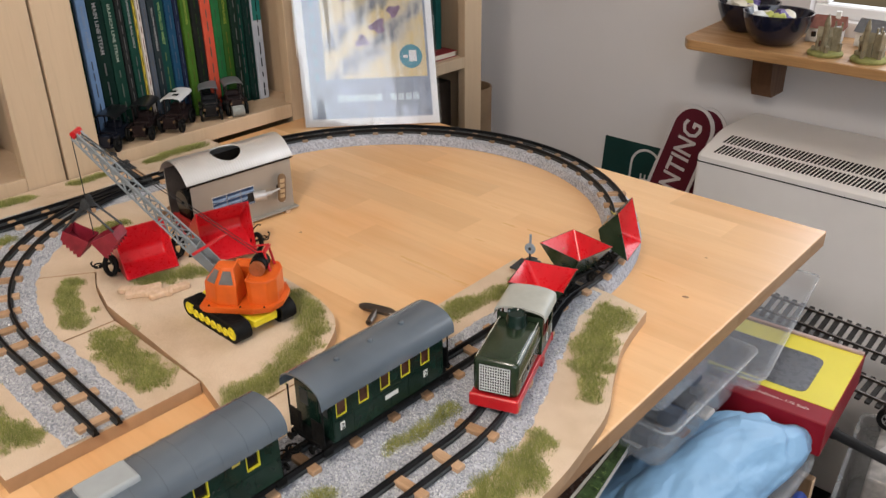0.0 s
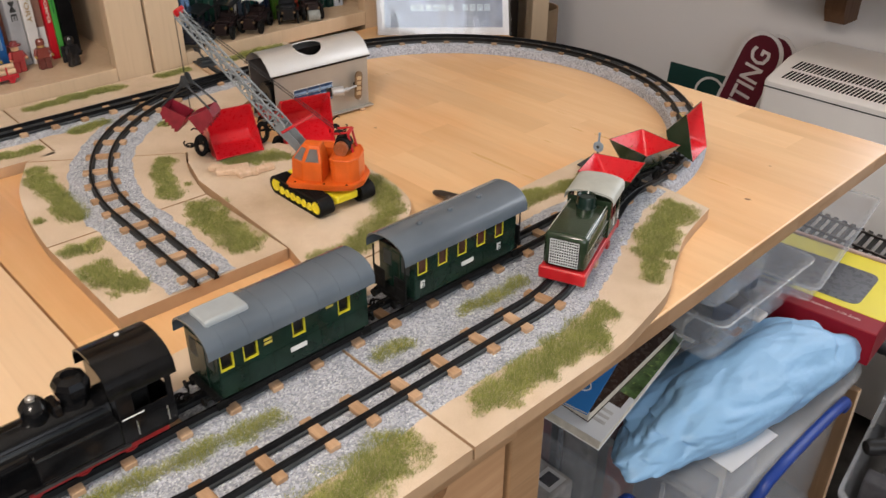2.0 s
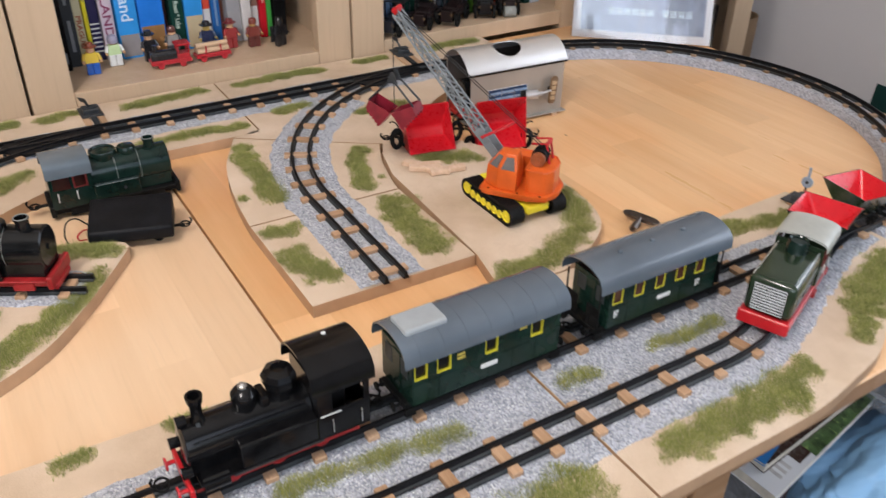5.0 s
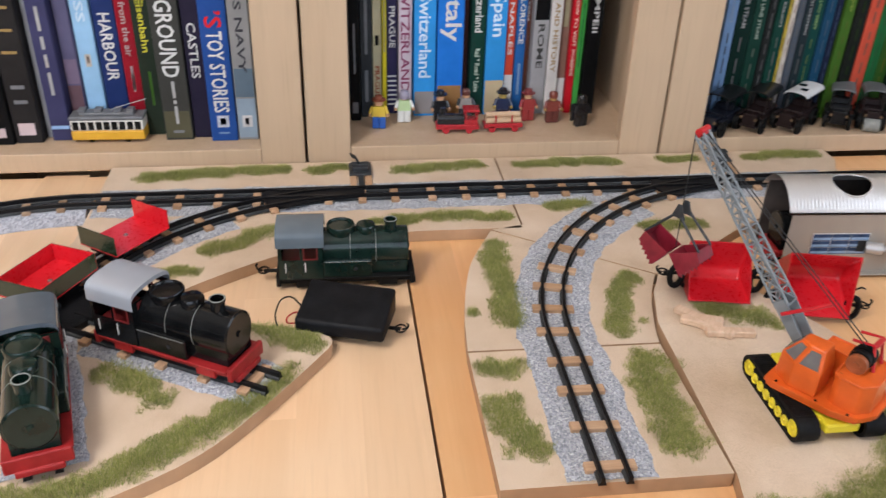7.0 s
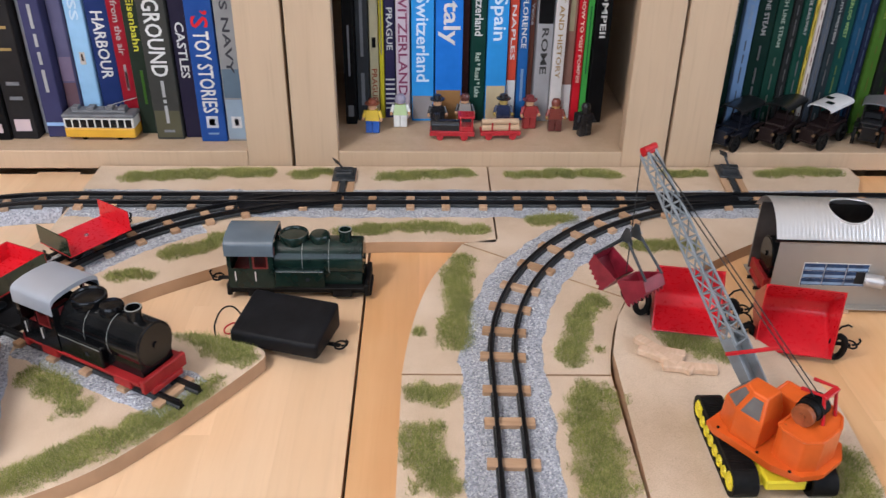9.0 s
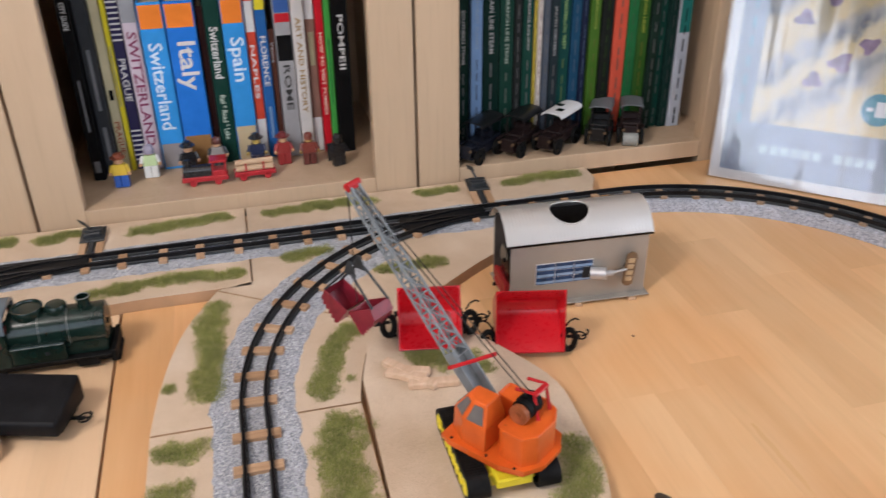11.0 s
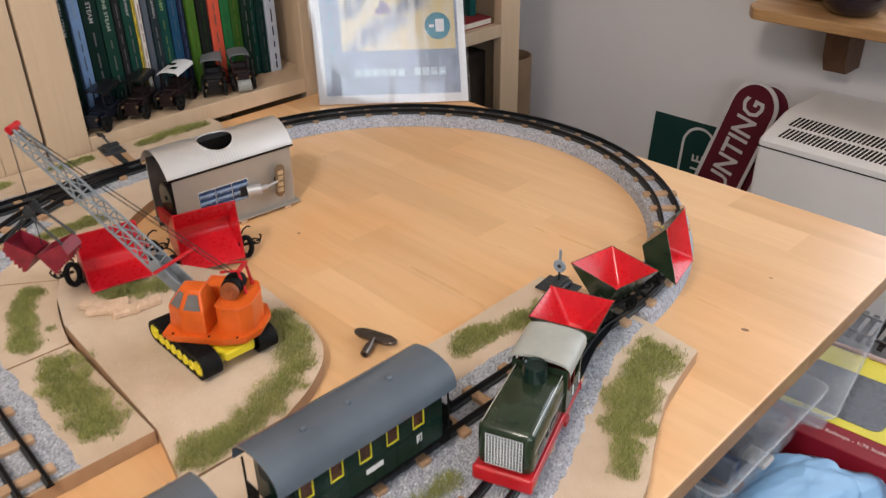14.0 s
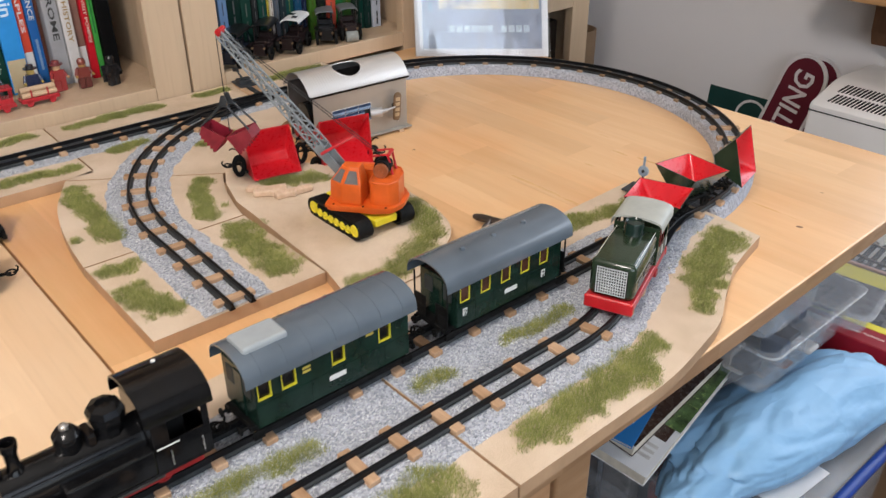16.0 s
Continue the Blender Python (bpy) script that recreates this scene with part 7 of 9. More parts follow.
book(0.5315, 0.5385, XB - 0.014, 0.155, BROWNC, [("Venice", 0.140, 0.115, 0.6, WHITE)], label="short red-brown city guide book", group=GB)
book(0.5390, 0.5585, XB, 0.205, (0.34, 0.34, 0.35), [("ROME", 0.115, 0.060, 0.40, (0.06, 0.06, 0.06))], [(0.165, 0.175, CRIMSON), (0.176, 0.200, (0.05, 0.12, 0.35)), (0.120, 0.150, BLACK)], label="grey photographic book on an ancient city", group=GB)
book(0.5590, 0.5735, XB + 0.002, 0.215, (0.64, 0.62, 0.60), [("ART AND HISTORY", 0.170, 0.055, 0.42, (0.36, 0.24, 0.10))], label="white art history book", group=GB)
book(0.5740, 0.5860, XB - 0.006, 0.205, (0.24, 0.13, 0.10), [(None, 0.15, 0.11, 0.5, CREAM)], [(0.002, 0.045, WHITE), (0.165, 0.200, WHITE)], label="brown and white picture book", group=GB)
book(0.5862, 0.5960, XB, 0.205, (0.52, 0.012, 0.022), [("HOW TO VISIT POMPEII", 0.150, 0.050, 0.42, (0.75, 0.6, 0.5))], label="thin red guide book", group=GB)
book(0.5963, 0.6045, XB - 0.002, 0.200, (0.06, 0.34, 0.06), [(None, 0.14, 0.06, 0.2, LEAF)], label="thin bright green book", group=GB)
book(0.6050, 0.6240, XB + 0.004, 0.215, BLACK, [("POMPEII", 0.170, 0.105, 0.36, WHITE)], label="black guide book with small white title", group=GB)

XA = -0.915
book(-0.1120, -0.0930, XA + 0.012, 0.270, (0.66, 0.66, 0.68), [(None, 0.074, 0.050, 0.12, GREYC), (None, 0.020, 0.009, 0.5, SKY), (None, 0.017, 0.012, 0.2, NAVY)], label="tall white hardback book", group=GA)
book(-0.0925, -0.0640, XA, 0.280, BLACK, [("HISTORIC", 0.190, 0.096, 0.60, (0.26, 0.23, 0.21)), ("life", 0.094, 0.041, 0.58, WHITE), (None, 0.020, 0.009, 0.52, (0.90, 0.72, 0.74))], [], label="tall black hardback with large white title", group=GA)
book(-0.0635, -0.0345, XA - 0.004, 0.270, (0.020, 0.018, 0.018), [(None, 0.068, 0.064, 0.50, GREYC), (None, 0.051, 0.047, 0.50, GREYC), (None, 0.024, 0.010, 0.62, (0.95, 0.76, 0.78))] + [(None, 0.106 + 0.024 * k, 0.103 + 0.024 * k, 0.55, (0.55, 0.38, 0.14)) for k in range(4)], [], label="black hardback with gold bands", group=GA)
book(-0.0340, -0.0265, XA - 0.02, 0.250, GREYC, label="thin grey booklet between hardbacks", group=GA)
book(-0.0260, -0.0040, XA - 0.01, 0.265, (0.045, 0.045, 0.110), [(None, 0.152, 0.126, 0.16, WHITE), (None, 0.120, 0.106, 0.16, WHITE), (None, 0.100, 0.086, 0.16, WHITE), (None, 0.080, 0.054, 0.16, WHITE), (None, 0.235, 0.172, 0.4, WHITE)], [(0.014, 0.018, SKY)], label="navy hardback with pale lettering", group=GA)
book(-0.0035, 0.0125, XA - 0.025, 0.265, (0.10, 0.095, 0.17), [], [(0.003, 0.060, (0.13, 0.075, 0.09)), (0.062, 0.090, (0.17, 0.13, 0.20))], label="mauve-grey hardback book on the shelf", group=GA)
book(0.0130, 0.0335, XA - 0.030, 0.265, (0.29, 0.50, 0.72), [("ESS", 0.165, 0.130, 0.45, (0.55, 0.68, 0.80)), (None, 0.094, 0.080, 0.30, (0.9, 0.8, 0.7)), (None, 0.092, 0.084, 0.12, (0.2, 0.1, 0.05))], [], label="light blue hardback book", group=GA)
book(0.0340, 0.0590, XA - 0.034, 0.255, (0.016, 0.032, 0.125), [("HARBOUR", 0.139, 0.062, 0.52, WHITE), (None, 0.030, 0.022, 0.3, WHITE)], label="dark blue hardback with white capital title", group=GA)
book(0.0595, 0.0775, XA - 0.030, 0.255, (0.27, 0.010, 0.020), [("from the air", 0.152, 0.091, 0.40, (0.42, 0.34, 0.33)), (None, 0.080, 0.052, 0.16, (0.62, 0.5, 0.5)), (None, 0.072, 0.050, 0.12, (0.62, 0.5, 0.5))], label="red hardback with small pale title", group=GA)
book(0.0780, 0.1000, XA - 0.022, 0.260, (0.020, 0.030, 0.020), [("Eisenbahn", 0.158, 0.098, 0.36, (0.60, 0.58, 0.05)), (None, 0.076, 0.036, 0.14, OLIVE)], label="dark green railway hardback with yellow title", group=GA)
book(0.1005, 0.1315, XA - 0.004, 0.260, (0.045, 0.045, 0.040), [("GROUND", 0.160, 0.0750, 0.58, WHITE), (None, 0.070, 0.051, 0.11, WHITE), (None, 0.048, 0.044, 0.11, WHITE), (None, 0.041, 0.020, 0.11, WHITE), (None, 0.012, 0.009, 0.4, GREYC)], [(0.003, 0.035, (0.085, 0.080, 0.048)), (0.185, 0.25, (0.42, 0.42, 0.44))], label="thick grey-green hardback with bold white title", group=GA)
book(0.1320, 0.1520, XA - 0.010, 0.255, (0.022, 0.018, 0.038), [("CASTLES", 0.134, 0.0715, 0.48, WHITE)], label="near-black hardback with white capital title", group=GA)
book(0.1525, 0.1825, XA + 0.002, 0.265, (0.020, 0.070, 0.27), [("TOY STORIES", 0.1275, 0.035, 0.60, WHITE), ("\u2019S", 0.150, 0.131, 0.60, (0.55, 0.02, 0.03)), (None, 0.031, 0.017, 0.45, (0.75, 0.8, 0.9)), (None, 0.028, 0.020, 0.22, (0.02, 0.08, 0.30)), (None, 0.011, 0.009, 0.4, SKY)], [], label="royal blue hardback with bold white title", group=GA)
book(0.1830, 0.2060, XA, 0.260, (0.27, 0.27, 0.27), [("S NAVY", 0.160, 0.080, 0.36, (0.05, 0.05, 0.06)), (None, 0.030, 0.016, 0.5, (0.95, 0.95, 0.95)), (None, 0.027, 0.019, 0.2, (0.2, 0.25, 0.35))], [(0.003, 0.050, (0.28, 0.36, 0.44)), (0.052, 0.085, (0.12, 0.17, 0.22))], label="grey paperback with a blue foot", group=GA)

XC_BOOKS = -0.942
GREEN_ROW = [
    (0.748, 0.764, DKGREEN, "SOUTHERN STEAM", WHITE, "dark green railway book"), (0.7645, 0.779, (0.20, 0.33, 0.55), "DORSET SUNSET", (0.50, 0.62, 0.78), "light blue railway book with pale title"),
    (0.7795, 0.801, DKGREEN, "MAIN LINE STEAM", WHITE, "dark green railway book with white title"), (0.8015, 0.819, (0.014, 0.075, 0.052), "BRANCH LINE STEAM", (0.5, 0.6, 0.5), "deep green railway book"),
    (0.8195, 0.829, (0.03, 0.035, 0.035), None, WHITE, "thin black railway book"), (0.8295, 0.8435, (0.012, 0.085, 0.06), "SWANAGE RAILWAY", WHITE, "green railway book with white title"),
    (0.844, 0.8485, (0.55, 0.42, 0.06), None, BLACK, "thin ochre booklet"), (0.849, 0.8555, (0.62, 0.56, 0.50), None, CRIMSON, "thin cream booklet"),
    (0.856, 0.8645, (0.15, 0.18, 0.23), None, WHITE, "slate-blue railway book"), (0.865, 0.877, (0.03, 0.05, 0.06), "SOUTH WESTERN", WHITE, "blackish railway book with white title"),
    (0.8775, 0.893, (0.012, 0.10, 0.085), "WATERLOO WEST", (0.45, 0.70, 0.25), "teal railway book with green title"), (0.8935, 0.9065, (0.02, 0.11, 0.22), None, SKY, "blue railway book"),
    (0.907, 0.916, (0.02, 0.03, 0.08), None, SKY, "navy railway book"), (0.9165, 0.930, (0.10, 0.25, 0.03), "BRANCHES", (0.45, 0.55, 0.10), "lime green railway book"),
    (0.9305, 0.947, (0.018, 0.022, 0.018), None, OLIVE, "black-green railway book"), (0.9475, 0.9655, (0.58, 0.085, 0.045), None, (0.78, 0.45, 0.35), "orange-red railway book"),
    (0.966, 0.981, (0.03, 0.25, 0.075), None, (0.15, 0.50, 0.2), "bright green railway book"), (0.9815, 0.998, (0.06, 0.19, 0.03), "BRANCH LINES", (0.55, 0.60, 0.08), "leaf green railway book with yellow title"),
    (0.9985, 1.011, (0.018, 0.05, 0.035), None, WHITE, "dark green railway book"), (1.0115, 1.023, (0.012, 0.10, 0.075), None, WHITE, "teal green railway book"),
    (1.0235, 1.036, (0.015, 0.06, 0.05), None, GREYC, "dark teal railway book"), (1.0365, 1.0535, (0.50, 0.53, 0.60), None, (0.04, 0.05, 0.06), "pale grey railway book with teal top")]
brng = random.Random(4)
for k, (a, b_, col, title, tcol, lab) in enumerate(GREEN_ROW):
    h = brng.uniform(0.215, 0.250)
    deep = tuple(c * 0.45 for c in col) if max(col) < 0.3 else tuple(c * 0.85 for c in col)
    ink = tuple(c * 0.50 for c in tcol)
    faint = tuple(c * 0.28 for c in tcol)
    top = 0.178 + brng.uniform(-0.01, 0.02)
    if title:
        words = [(title, top, top - 0.0046 * len(title), 0.26, ink)]
        low = top - 0.0046 * len(title) - 0.012
    else:
        words, low = [], top
    # the finer lines of print, word by word
    while low > 0.040:
        ln = brng.uniform(0.009, 0.020)
        words.append((None, low, max(0.036, low - ln), 0.10, faint))
        low -= ln + brng.uniform(0.003, 0.010)
    words += [(None, 0.026, 0.017, 0.13, faint), (None, 0.015, 0.005, 0.13, faint)]
    book(a, b_ - 0.0003, XC_BOOKS - brng.uniform(0, 0.008), h, deep, words, [(0.125, 0.235, (0.02, 0.16, 0.14))] if k == len(GREEN_ROW) - 1 else [], label=lab + " standing in the row", group=GC)
book(1.44, 1.455, -0.93, 0.23, TEAL, label="teal hardback standing behind the poster", group="corner shelf books", z=0.7645)
# added dark blocks that stand in for the deep shade under this shelf
FILLER_BROWN = paint("dark_filler_brown", (0.030, 0.020, 0.014), rough=0.7, vary=0.25, size=20, spec=0.15)
box_file = thing("box_file", pose(-0.925, 1.135, 0.4005), "made-up dark block filling the shaded corner bookcase", "box file", "dark box files")
part("case", box(bmesh.new(), -0.23, 0, 0, 0.112, 0, 0.310, 0.002), FILLER_BROWN, box_file)
part("spine_label", box(bmesh.new(), 0.0001, 0.0006, 0.035, 0.077, 0.120, 0.200), cover_mat((0.10, 0.08, 0.06)), box_file)
for k in (1, 2):
    copy_thing(box_file, pose(-0.925, 1.135 + 0.1145 * k, 0.4005))
rb = thing("book", pose(-0.900, 1.30, 0.7645), "red book lying flat on the corner shelf", "book", "corner shelf books")
part("cover", box(box(bmesh.new(), -0.17, 0, 0, 0.165, 0, 0.0015, 0.0004), -0.17, 0, 0, 0.165, 0.0105, 0.012, 0.0004), cover_mat((0.25, 0.03, 0.035)), rb)
part("page_block", box(bmesh.new(), -0.168, -0.002, 0.001, 0.163, 0.0015, 0.0105), PAGES, rb)

# ---------------------------------------------------------------- toy figures, plain and faceless
FIG = {}


def fig_mat(col):
    if col not in FIG:
        FIG[col] = paint("toy_plastic", col, rough=0.25, vary=0.06, size=120, coat=0.3, bump=0.03)
    return FIG[col]


def figure(x, y, turn, legs, body, arms, head, hat, hat_col, label, cape=None):
    bm = bmesh.new()
    for s in (-1, 1):
        box(bm, s * 0.0041 - 0.0039, s * 0.0041 + 0.0039, -0.0035, 0.0045, 0, 0.0150, 0.0008, mat=0)
    vs = [v for v in prism(bm, [(-0.0085, -0.0040), (0.0085, -0.0040), (0.0085, 0.0040), (-0.0085, 0.0040)], 0.0150, 0.0280, mat=1).verts if v.co.z > 0.0279]
    for v in vs:
        v.co.x *= 0.72
    for s in (-1, 1):
        tube(bm, (s * 0.0075, 0, 0.0265), (s * 0.0105, 0.003, 0.0185), 0.0022, 0.0020, 8, mat=2)
        tube(bm, (s * 0.0105, 0.003, 0.0185), (s * 0.0108, 0.0065, 0.0170), 0.0017, 0.0017, 8, mat=3)
    lathe(bm, [(0.0028, 0.0280), (0.0048, 0.0288), (0.0050, 0.0355), (0.0042, 0.0370), (0.0022, 0.0372)], 14, mat=3)
    if hat == "brim":
        lathe(bm, [(0.0088, 0.0352), (0.0088, 0.0362), (0.0052, 0.0366), (0.0046, 0.0405), (0.0020, 0.0412)], 16, mat=4)
    elif hat == "dome":
        lathe(bm, [(0.0062, 0.0300), (0.0066, 0.0350), (0.0050, 0.0392), (0.0020, 0.0405)], 16, mat=4)
    else:
        lathe(bm, [(0.0053, 0.0318), (0.0055, 0.0362), (0.0040, 0.0392), (0.0012, 0.0398)], 14, mat=4)
    if cape:
        prism(bm, [(-0.0075, -0.0050), (0.0075, -0.0050), (0.0115, -0.0062), (-0.0115, -0.0062)], 0.0050, 0.0275, mat=4)
    bmesh.ops.recalc_face_normals(bm, faces=bm.faces[:])
    ob = part("toy_figure", bm, [fig_mat(c) for c in (legs, body, arms, head, hat_col)])
    ob.matrix_world = pose(x, y, SHELF + 0.0006, 0, 0, turn)
    return tagged(ob, label, "toy figure", "row of toy figures")


SKIN, HAT_BROWN, JET = (0.62, 0.36, 0.20), (0.22, 0.06, 0.03), (0.015, 0.015, 0.017)
figure(-0.943, 0.3470, -95, (0.02, 0.10, 0.42), (0.70, 0.50, 0.06), (0.70, 0.50, 0.06), SKIN, "brim", HAT_BROWN, "plain plastic toy figure in yellow, blue and brown hat")
figure(-0.962, 0.3790, -90, (0.72, 0.74, 0.72), (0.50, 0.66, 0.36), (0.72, 0.74, 0.72), SKIN, "dome", (0.30, 0.28, 0.36), "plain white and pale green plastic toy figure")
figure(-0.958, 0.4230, -85, JET, JET, JET, SKIN, "brim", JET, "plain black plastic toy figure behind the red engine")
figure(-0.966, 0.4560, -88, (0.05, 0.05, 0.06), (0.30, 0.28, 0.26), JET, SKIN, "cap", (0.12, 0.04, 0.03), "plain dark plastic toy figure beside the red engine")
figure(-0.962, 0.5020, -92, (0.04, 0.04, 0.07), (0.025, 0.035, 0.08), (0.025, 0.035, 0.08), (0.50, 0.36, 0.10), "brim", JET, "plain navy plastic toy figure with black hat")
figure(-0.958, 0.5330, -80, (0.30, 0.03, 0.03), (0.30, 0.03, 0.03), (0.30, 0.03, 0.03), SKIN, "brim", (0.18, 0.03, 0.03), "plain dark red plastic toy figure")
figure(-0.950, 0.5630, -88, (0.12, 0.03, 0.025), (0.20, 0.04, 0.03), (0.20, 0.04, 0.03), (0.40, 0.24, 0.08), "cap", (0.20, 0.05, 0.035), "plain brown-red plastic toy figure")
figure(-0.936, 0.5960, -70, JET, JET, JET, JET, "cap", JET, "plain black plastic toy figure with a cape", cape=True)
BRICK_RED = fig_mat((0.42, 0.020, 0.028))
te = thing("toy_engine", pose(-0.926, 0.4400, SHELF + 0.0003, 0, 0, -2), "small red plastic toy steam engine on the bookshelf", "toy engine", "small red toy train")
part("chassis", box(bmesh.new(), -0.0085, 0.0085, -0.0260, 0.0260, 0.0050, 0.0110, 0.0008), BRICK_RED, te)
part("boiler", box(tube(bmesh.new(), (0, -0.0240, 0.0165), (0, 0.008, 0.0165), 0.0062, seg=16), -0.006, 0.006, -0.024, 0.008, 0.011, 0.016), fig_mat(JET), te, smooth=True)
bm = box(bmesh.new(), -0.0080, 0.0080, 0.0080, 0.0240, 0.0110, 0.0170, 0.0005)
for yy in (0.0088, 0.0225):
    for xx in (-0.0075, 0.0058):
        box(bm, xx, xx + 0.0018, yy, yy + 0.0016, 0.0170, 0.0270)
box(bm, -0.0092, 0.0092, 0.0065, 0.0258, 0.0270, 0.0300, 0.0006)
part("cab", bm, BRICK_RED, te)
part("chimney", tube(bmesh.new(), (0, -0.018, 0.0215), (0, -0.018, 0.0300), 0.0028, 0.0036, 12), fig_mat(JET), te, smooth=True)
tw = thing("toy_wagon", pose(-0.928, 0.4960, SHELF + 0.0003, 0, 0, 2), "small red plastic toy wagon loaded with tan logs", "toy wagon", "small red toy train")
part("chassis", box(bmesh.new(), -0.0085, 0.0085, -0.0235, 0.0235, 0.0050, 0.0105, 0.0008), BRICK_RED, tw)
for k, (xx, zz) in enumerate(((-0.004, 0.0138), (0.004, 0.0138), (0.0, 0.0198))):
    part("log", tube(bmesh.new(), (xx, -0.0215, zz), (xx, 0.0215, zz), 0.0036, seg=12), fig_mat((0.55, 0.38, 0.24)), tw, smooth=True)
for yy in (-0.010, 0.010):
    for xx in (-0.0082, 0.0070):
        part("stake", box(bmesh.new(), xx, xx + 0.0012, yy - 0.001, yy + 0.001, 0.0105, 0.0210, 0.0003), BRICK_RED, tw)
for ob in (te, tw):
    for yy in (-0.014, 0.014):
        for xx in (-0.0075, 0.0075):
            w = part("wheel", tube(bmesh.new(), (xx - 0.001, yy, 0.0042), (xx + 0.001, yy, 0.0042), 0.0042, seg=14), BRICK_RED, ob, smooth=True)

# ---------------------------------------------------------------- toy tram
TRAM_YELLOW = paint("tram_yellow", (0.66, 0.36, 0.025), rough=0.32, vary=0.06, coat=0.2)
TRAM_CREAM = paint("tram_white", (0.66, 0.64, 0.58), rough=0.35, vary=0.05)
TRAM_ROOF = paint("tram_grey_roof", (0.14, 0.145, 0.155), rough=0.5, vary=0.15, size=90)
tram = thing("toy_tram", pose(-0.9255, 0.0385, SHELF + 0.0004, 0, 0, -1), "yellow and white toy tram with grey roof standing before the books", "toy tram")
part("skirt", box(bmesh.new(), -0.0120, 0.0120, -0.0400, 0.0400, 0.0035, 0.0150, 0.0016, 2), TRAM_YELLOW, tram, "yellow lower body")
part("saloon", box(bmesh.new(), -0.0118, 0.0118, -0.0398, 0.0398, 0.0150, 0.0270, 0.0014, 2), TRAM_CREAM, tram, "white window band")
part("roof", box(box(bmesh.new(), -0.0125, 0.0125, -0.0410, 0.0410, 0.0268, 0.0315, 0.0020, 2), -0.0080, 0.0080, -0.0300, 0.0300, 0.0310, 0.0345, 0.0012), TRAM_ROOF, tram)
for k in range(9):
    yy = -0.0340 + 0.0085 * k
    for s in (-1, 1):
        part("tram_window", box(bmesh.new(), min(s * 0.0118, s * 0.0122), max(s * 0.0118, s * 0.0122), yy - 0.0033, yy + 0.0033, 0.0162, 0.0255), DARK_PANE, tram)
for yy in (-0.027, -0.009, 0.012, 0.026):
    part("roof_box", box(bmesh.new(), -0.0055, 0.0055, yy - 0.004, yy + 0.004, 0.0342, 0.0378, 0.0006), TRAM_ROOF, tram)
wire("trolley_pole", [(0, 0.004, 0.036), (0, 0.022, 0.0415), (0, 0.044, 0.0480)], 0.0005, STEEL, tram)
for yy in (-0.020, 0.020):
    wheel_pair(tram, yy, 0.0040, UNDER, half=0.0070)


# ---------------------------------------------------------------- vintage toy vehicles
def old_car(x, y, turn, roof, body, label, long=1.0, white_roof=False):
    ob = thing("toy_car", pose(x, y, SHELF + 0.0004, 0, 0, turn), label, "toy car", "row of vintage toy vehicles")
    L = 0.027 * long
    ob.scale = (1.22, 1.22, 1.22)
    part("chassis", box(bmesh.new(), -0.0085, 0.0085, -L, L, 0.0065, 0.0090, 0.0005), body, ob)
    part("bonnet", box(box(bmesh.new(), -0.0065, 0.0065, L * 0.45, L * 0.98, 0.0090, 0.0195, 0.0016, 2), -0.0070, 0.0070, L * 0.95, L * 1.02, 0.0085, 0.0205, 0.0008), body, ob)
    part("cab", box(bmesh.new(), -0.0100, 0.0100, -L * 0.98, L * 0.42, 0.0090, 0.0200, 0.0012), body, ob)
    for xx in (-0.0095, 0.0083):
        for yy in (-L * 0.92, -L * 0.28, L * 0.34):
            part("roof_post", box(bmesh.new(), xx, xx + 0.0012, yy, yy + 0.0012, 0.0200, 0.0370), body, ob)
    part("roof", arched(bmesh.new(), 0.0115, 0.0365, 0.0405, -L * 1.02, L * 0.52, 0.0012, 10, 0.7), roof, ob, "curved canopy roof", smooth=True)
    if white_roof:
        for a, b_ in ((-0.012, 0.004), (0.002, -0.003)):
            part("roof_emblem", box(bmesh.new(), b_ - 0.0035, b_ + 0.0035, a - 0.003, a + 0.004, 0.0404, 0.0409, 0.0002), LOCO_BLACK, ob)
    part("bench", box(bmesh.new(), -0.0080, 0.0080, -L * 0.5, -L * 0.2, 0.0200, 0.0270, 0.001), body, ob)
    for xx in (-0.0118, 0.0118):
        for yy in (-L * 0.62, L * 0.66):
            r = 0.0088
            w = part("wheel", lathe(bmesh.new(), [(r * 0.2, -0.0014), (r, -0.0014), (r, 0.0014), (r * 0.82, 0.0016), (r * 0.76, 0.0004), (r * 0.26, 0.0004), (r * 0.2, 0.0024)], 18), UNDER, ob, smooth=True)
            w.matrix_local = pose(xx, yy, r, 0, 90 if xx > 0 else -90, 0)
        part("mudguard", box(bmesh.new(), xx - 0.0020, xx + 0.0020, L * 0.34, L * 0.98, 0.0175, 0.0188, 0.0004), body, ob)
        part("lamp", tube(bmesh.new(), (xx * 0.62, L * 1.0, 0.0165), (xx * 0.62, L * 1.08, 0.0165), 0.0012, 0.0015, 10), BRASS, ob, smooth=True)
    return ob


CAR_BLACK = paint("black_car_enamel", (0.005, 0.005, 0.006), rough=0.3, vary=0.3, size=100, coat=0.1)
CAR_BROWN = paint("maroon_car_enamel", (0.012, 0.005, 0.005), rough=0.35, vary=0.2, size=100)
CAR_WHITE = paint("white_van_roof", (0.70, 0.70, 0.70), rough=0.35, vary=0.04)
CAR_GREY = paint("grey_canopy", (0.13, 0.14, 0.15), rough=0.5, vary=0.12, size=90)
CAR_NAVY = paint("navy_car_enamel", (0.005, 0.007, 0.014), rough=0.3, vary=0.2)
old_car(-0.9120, 0.7660, 221, CAR_BLACK, CAR_NAVY, "dark navy vintage toy lorry with black roof", 1.0)
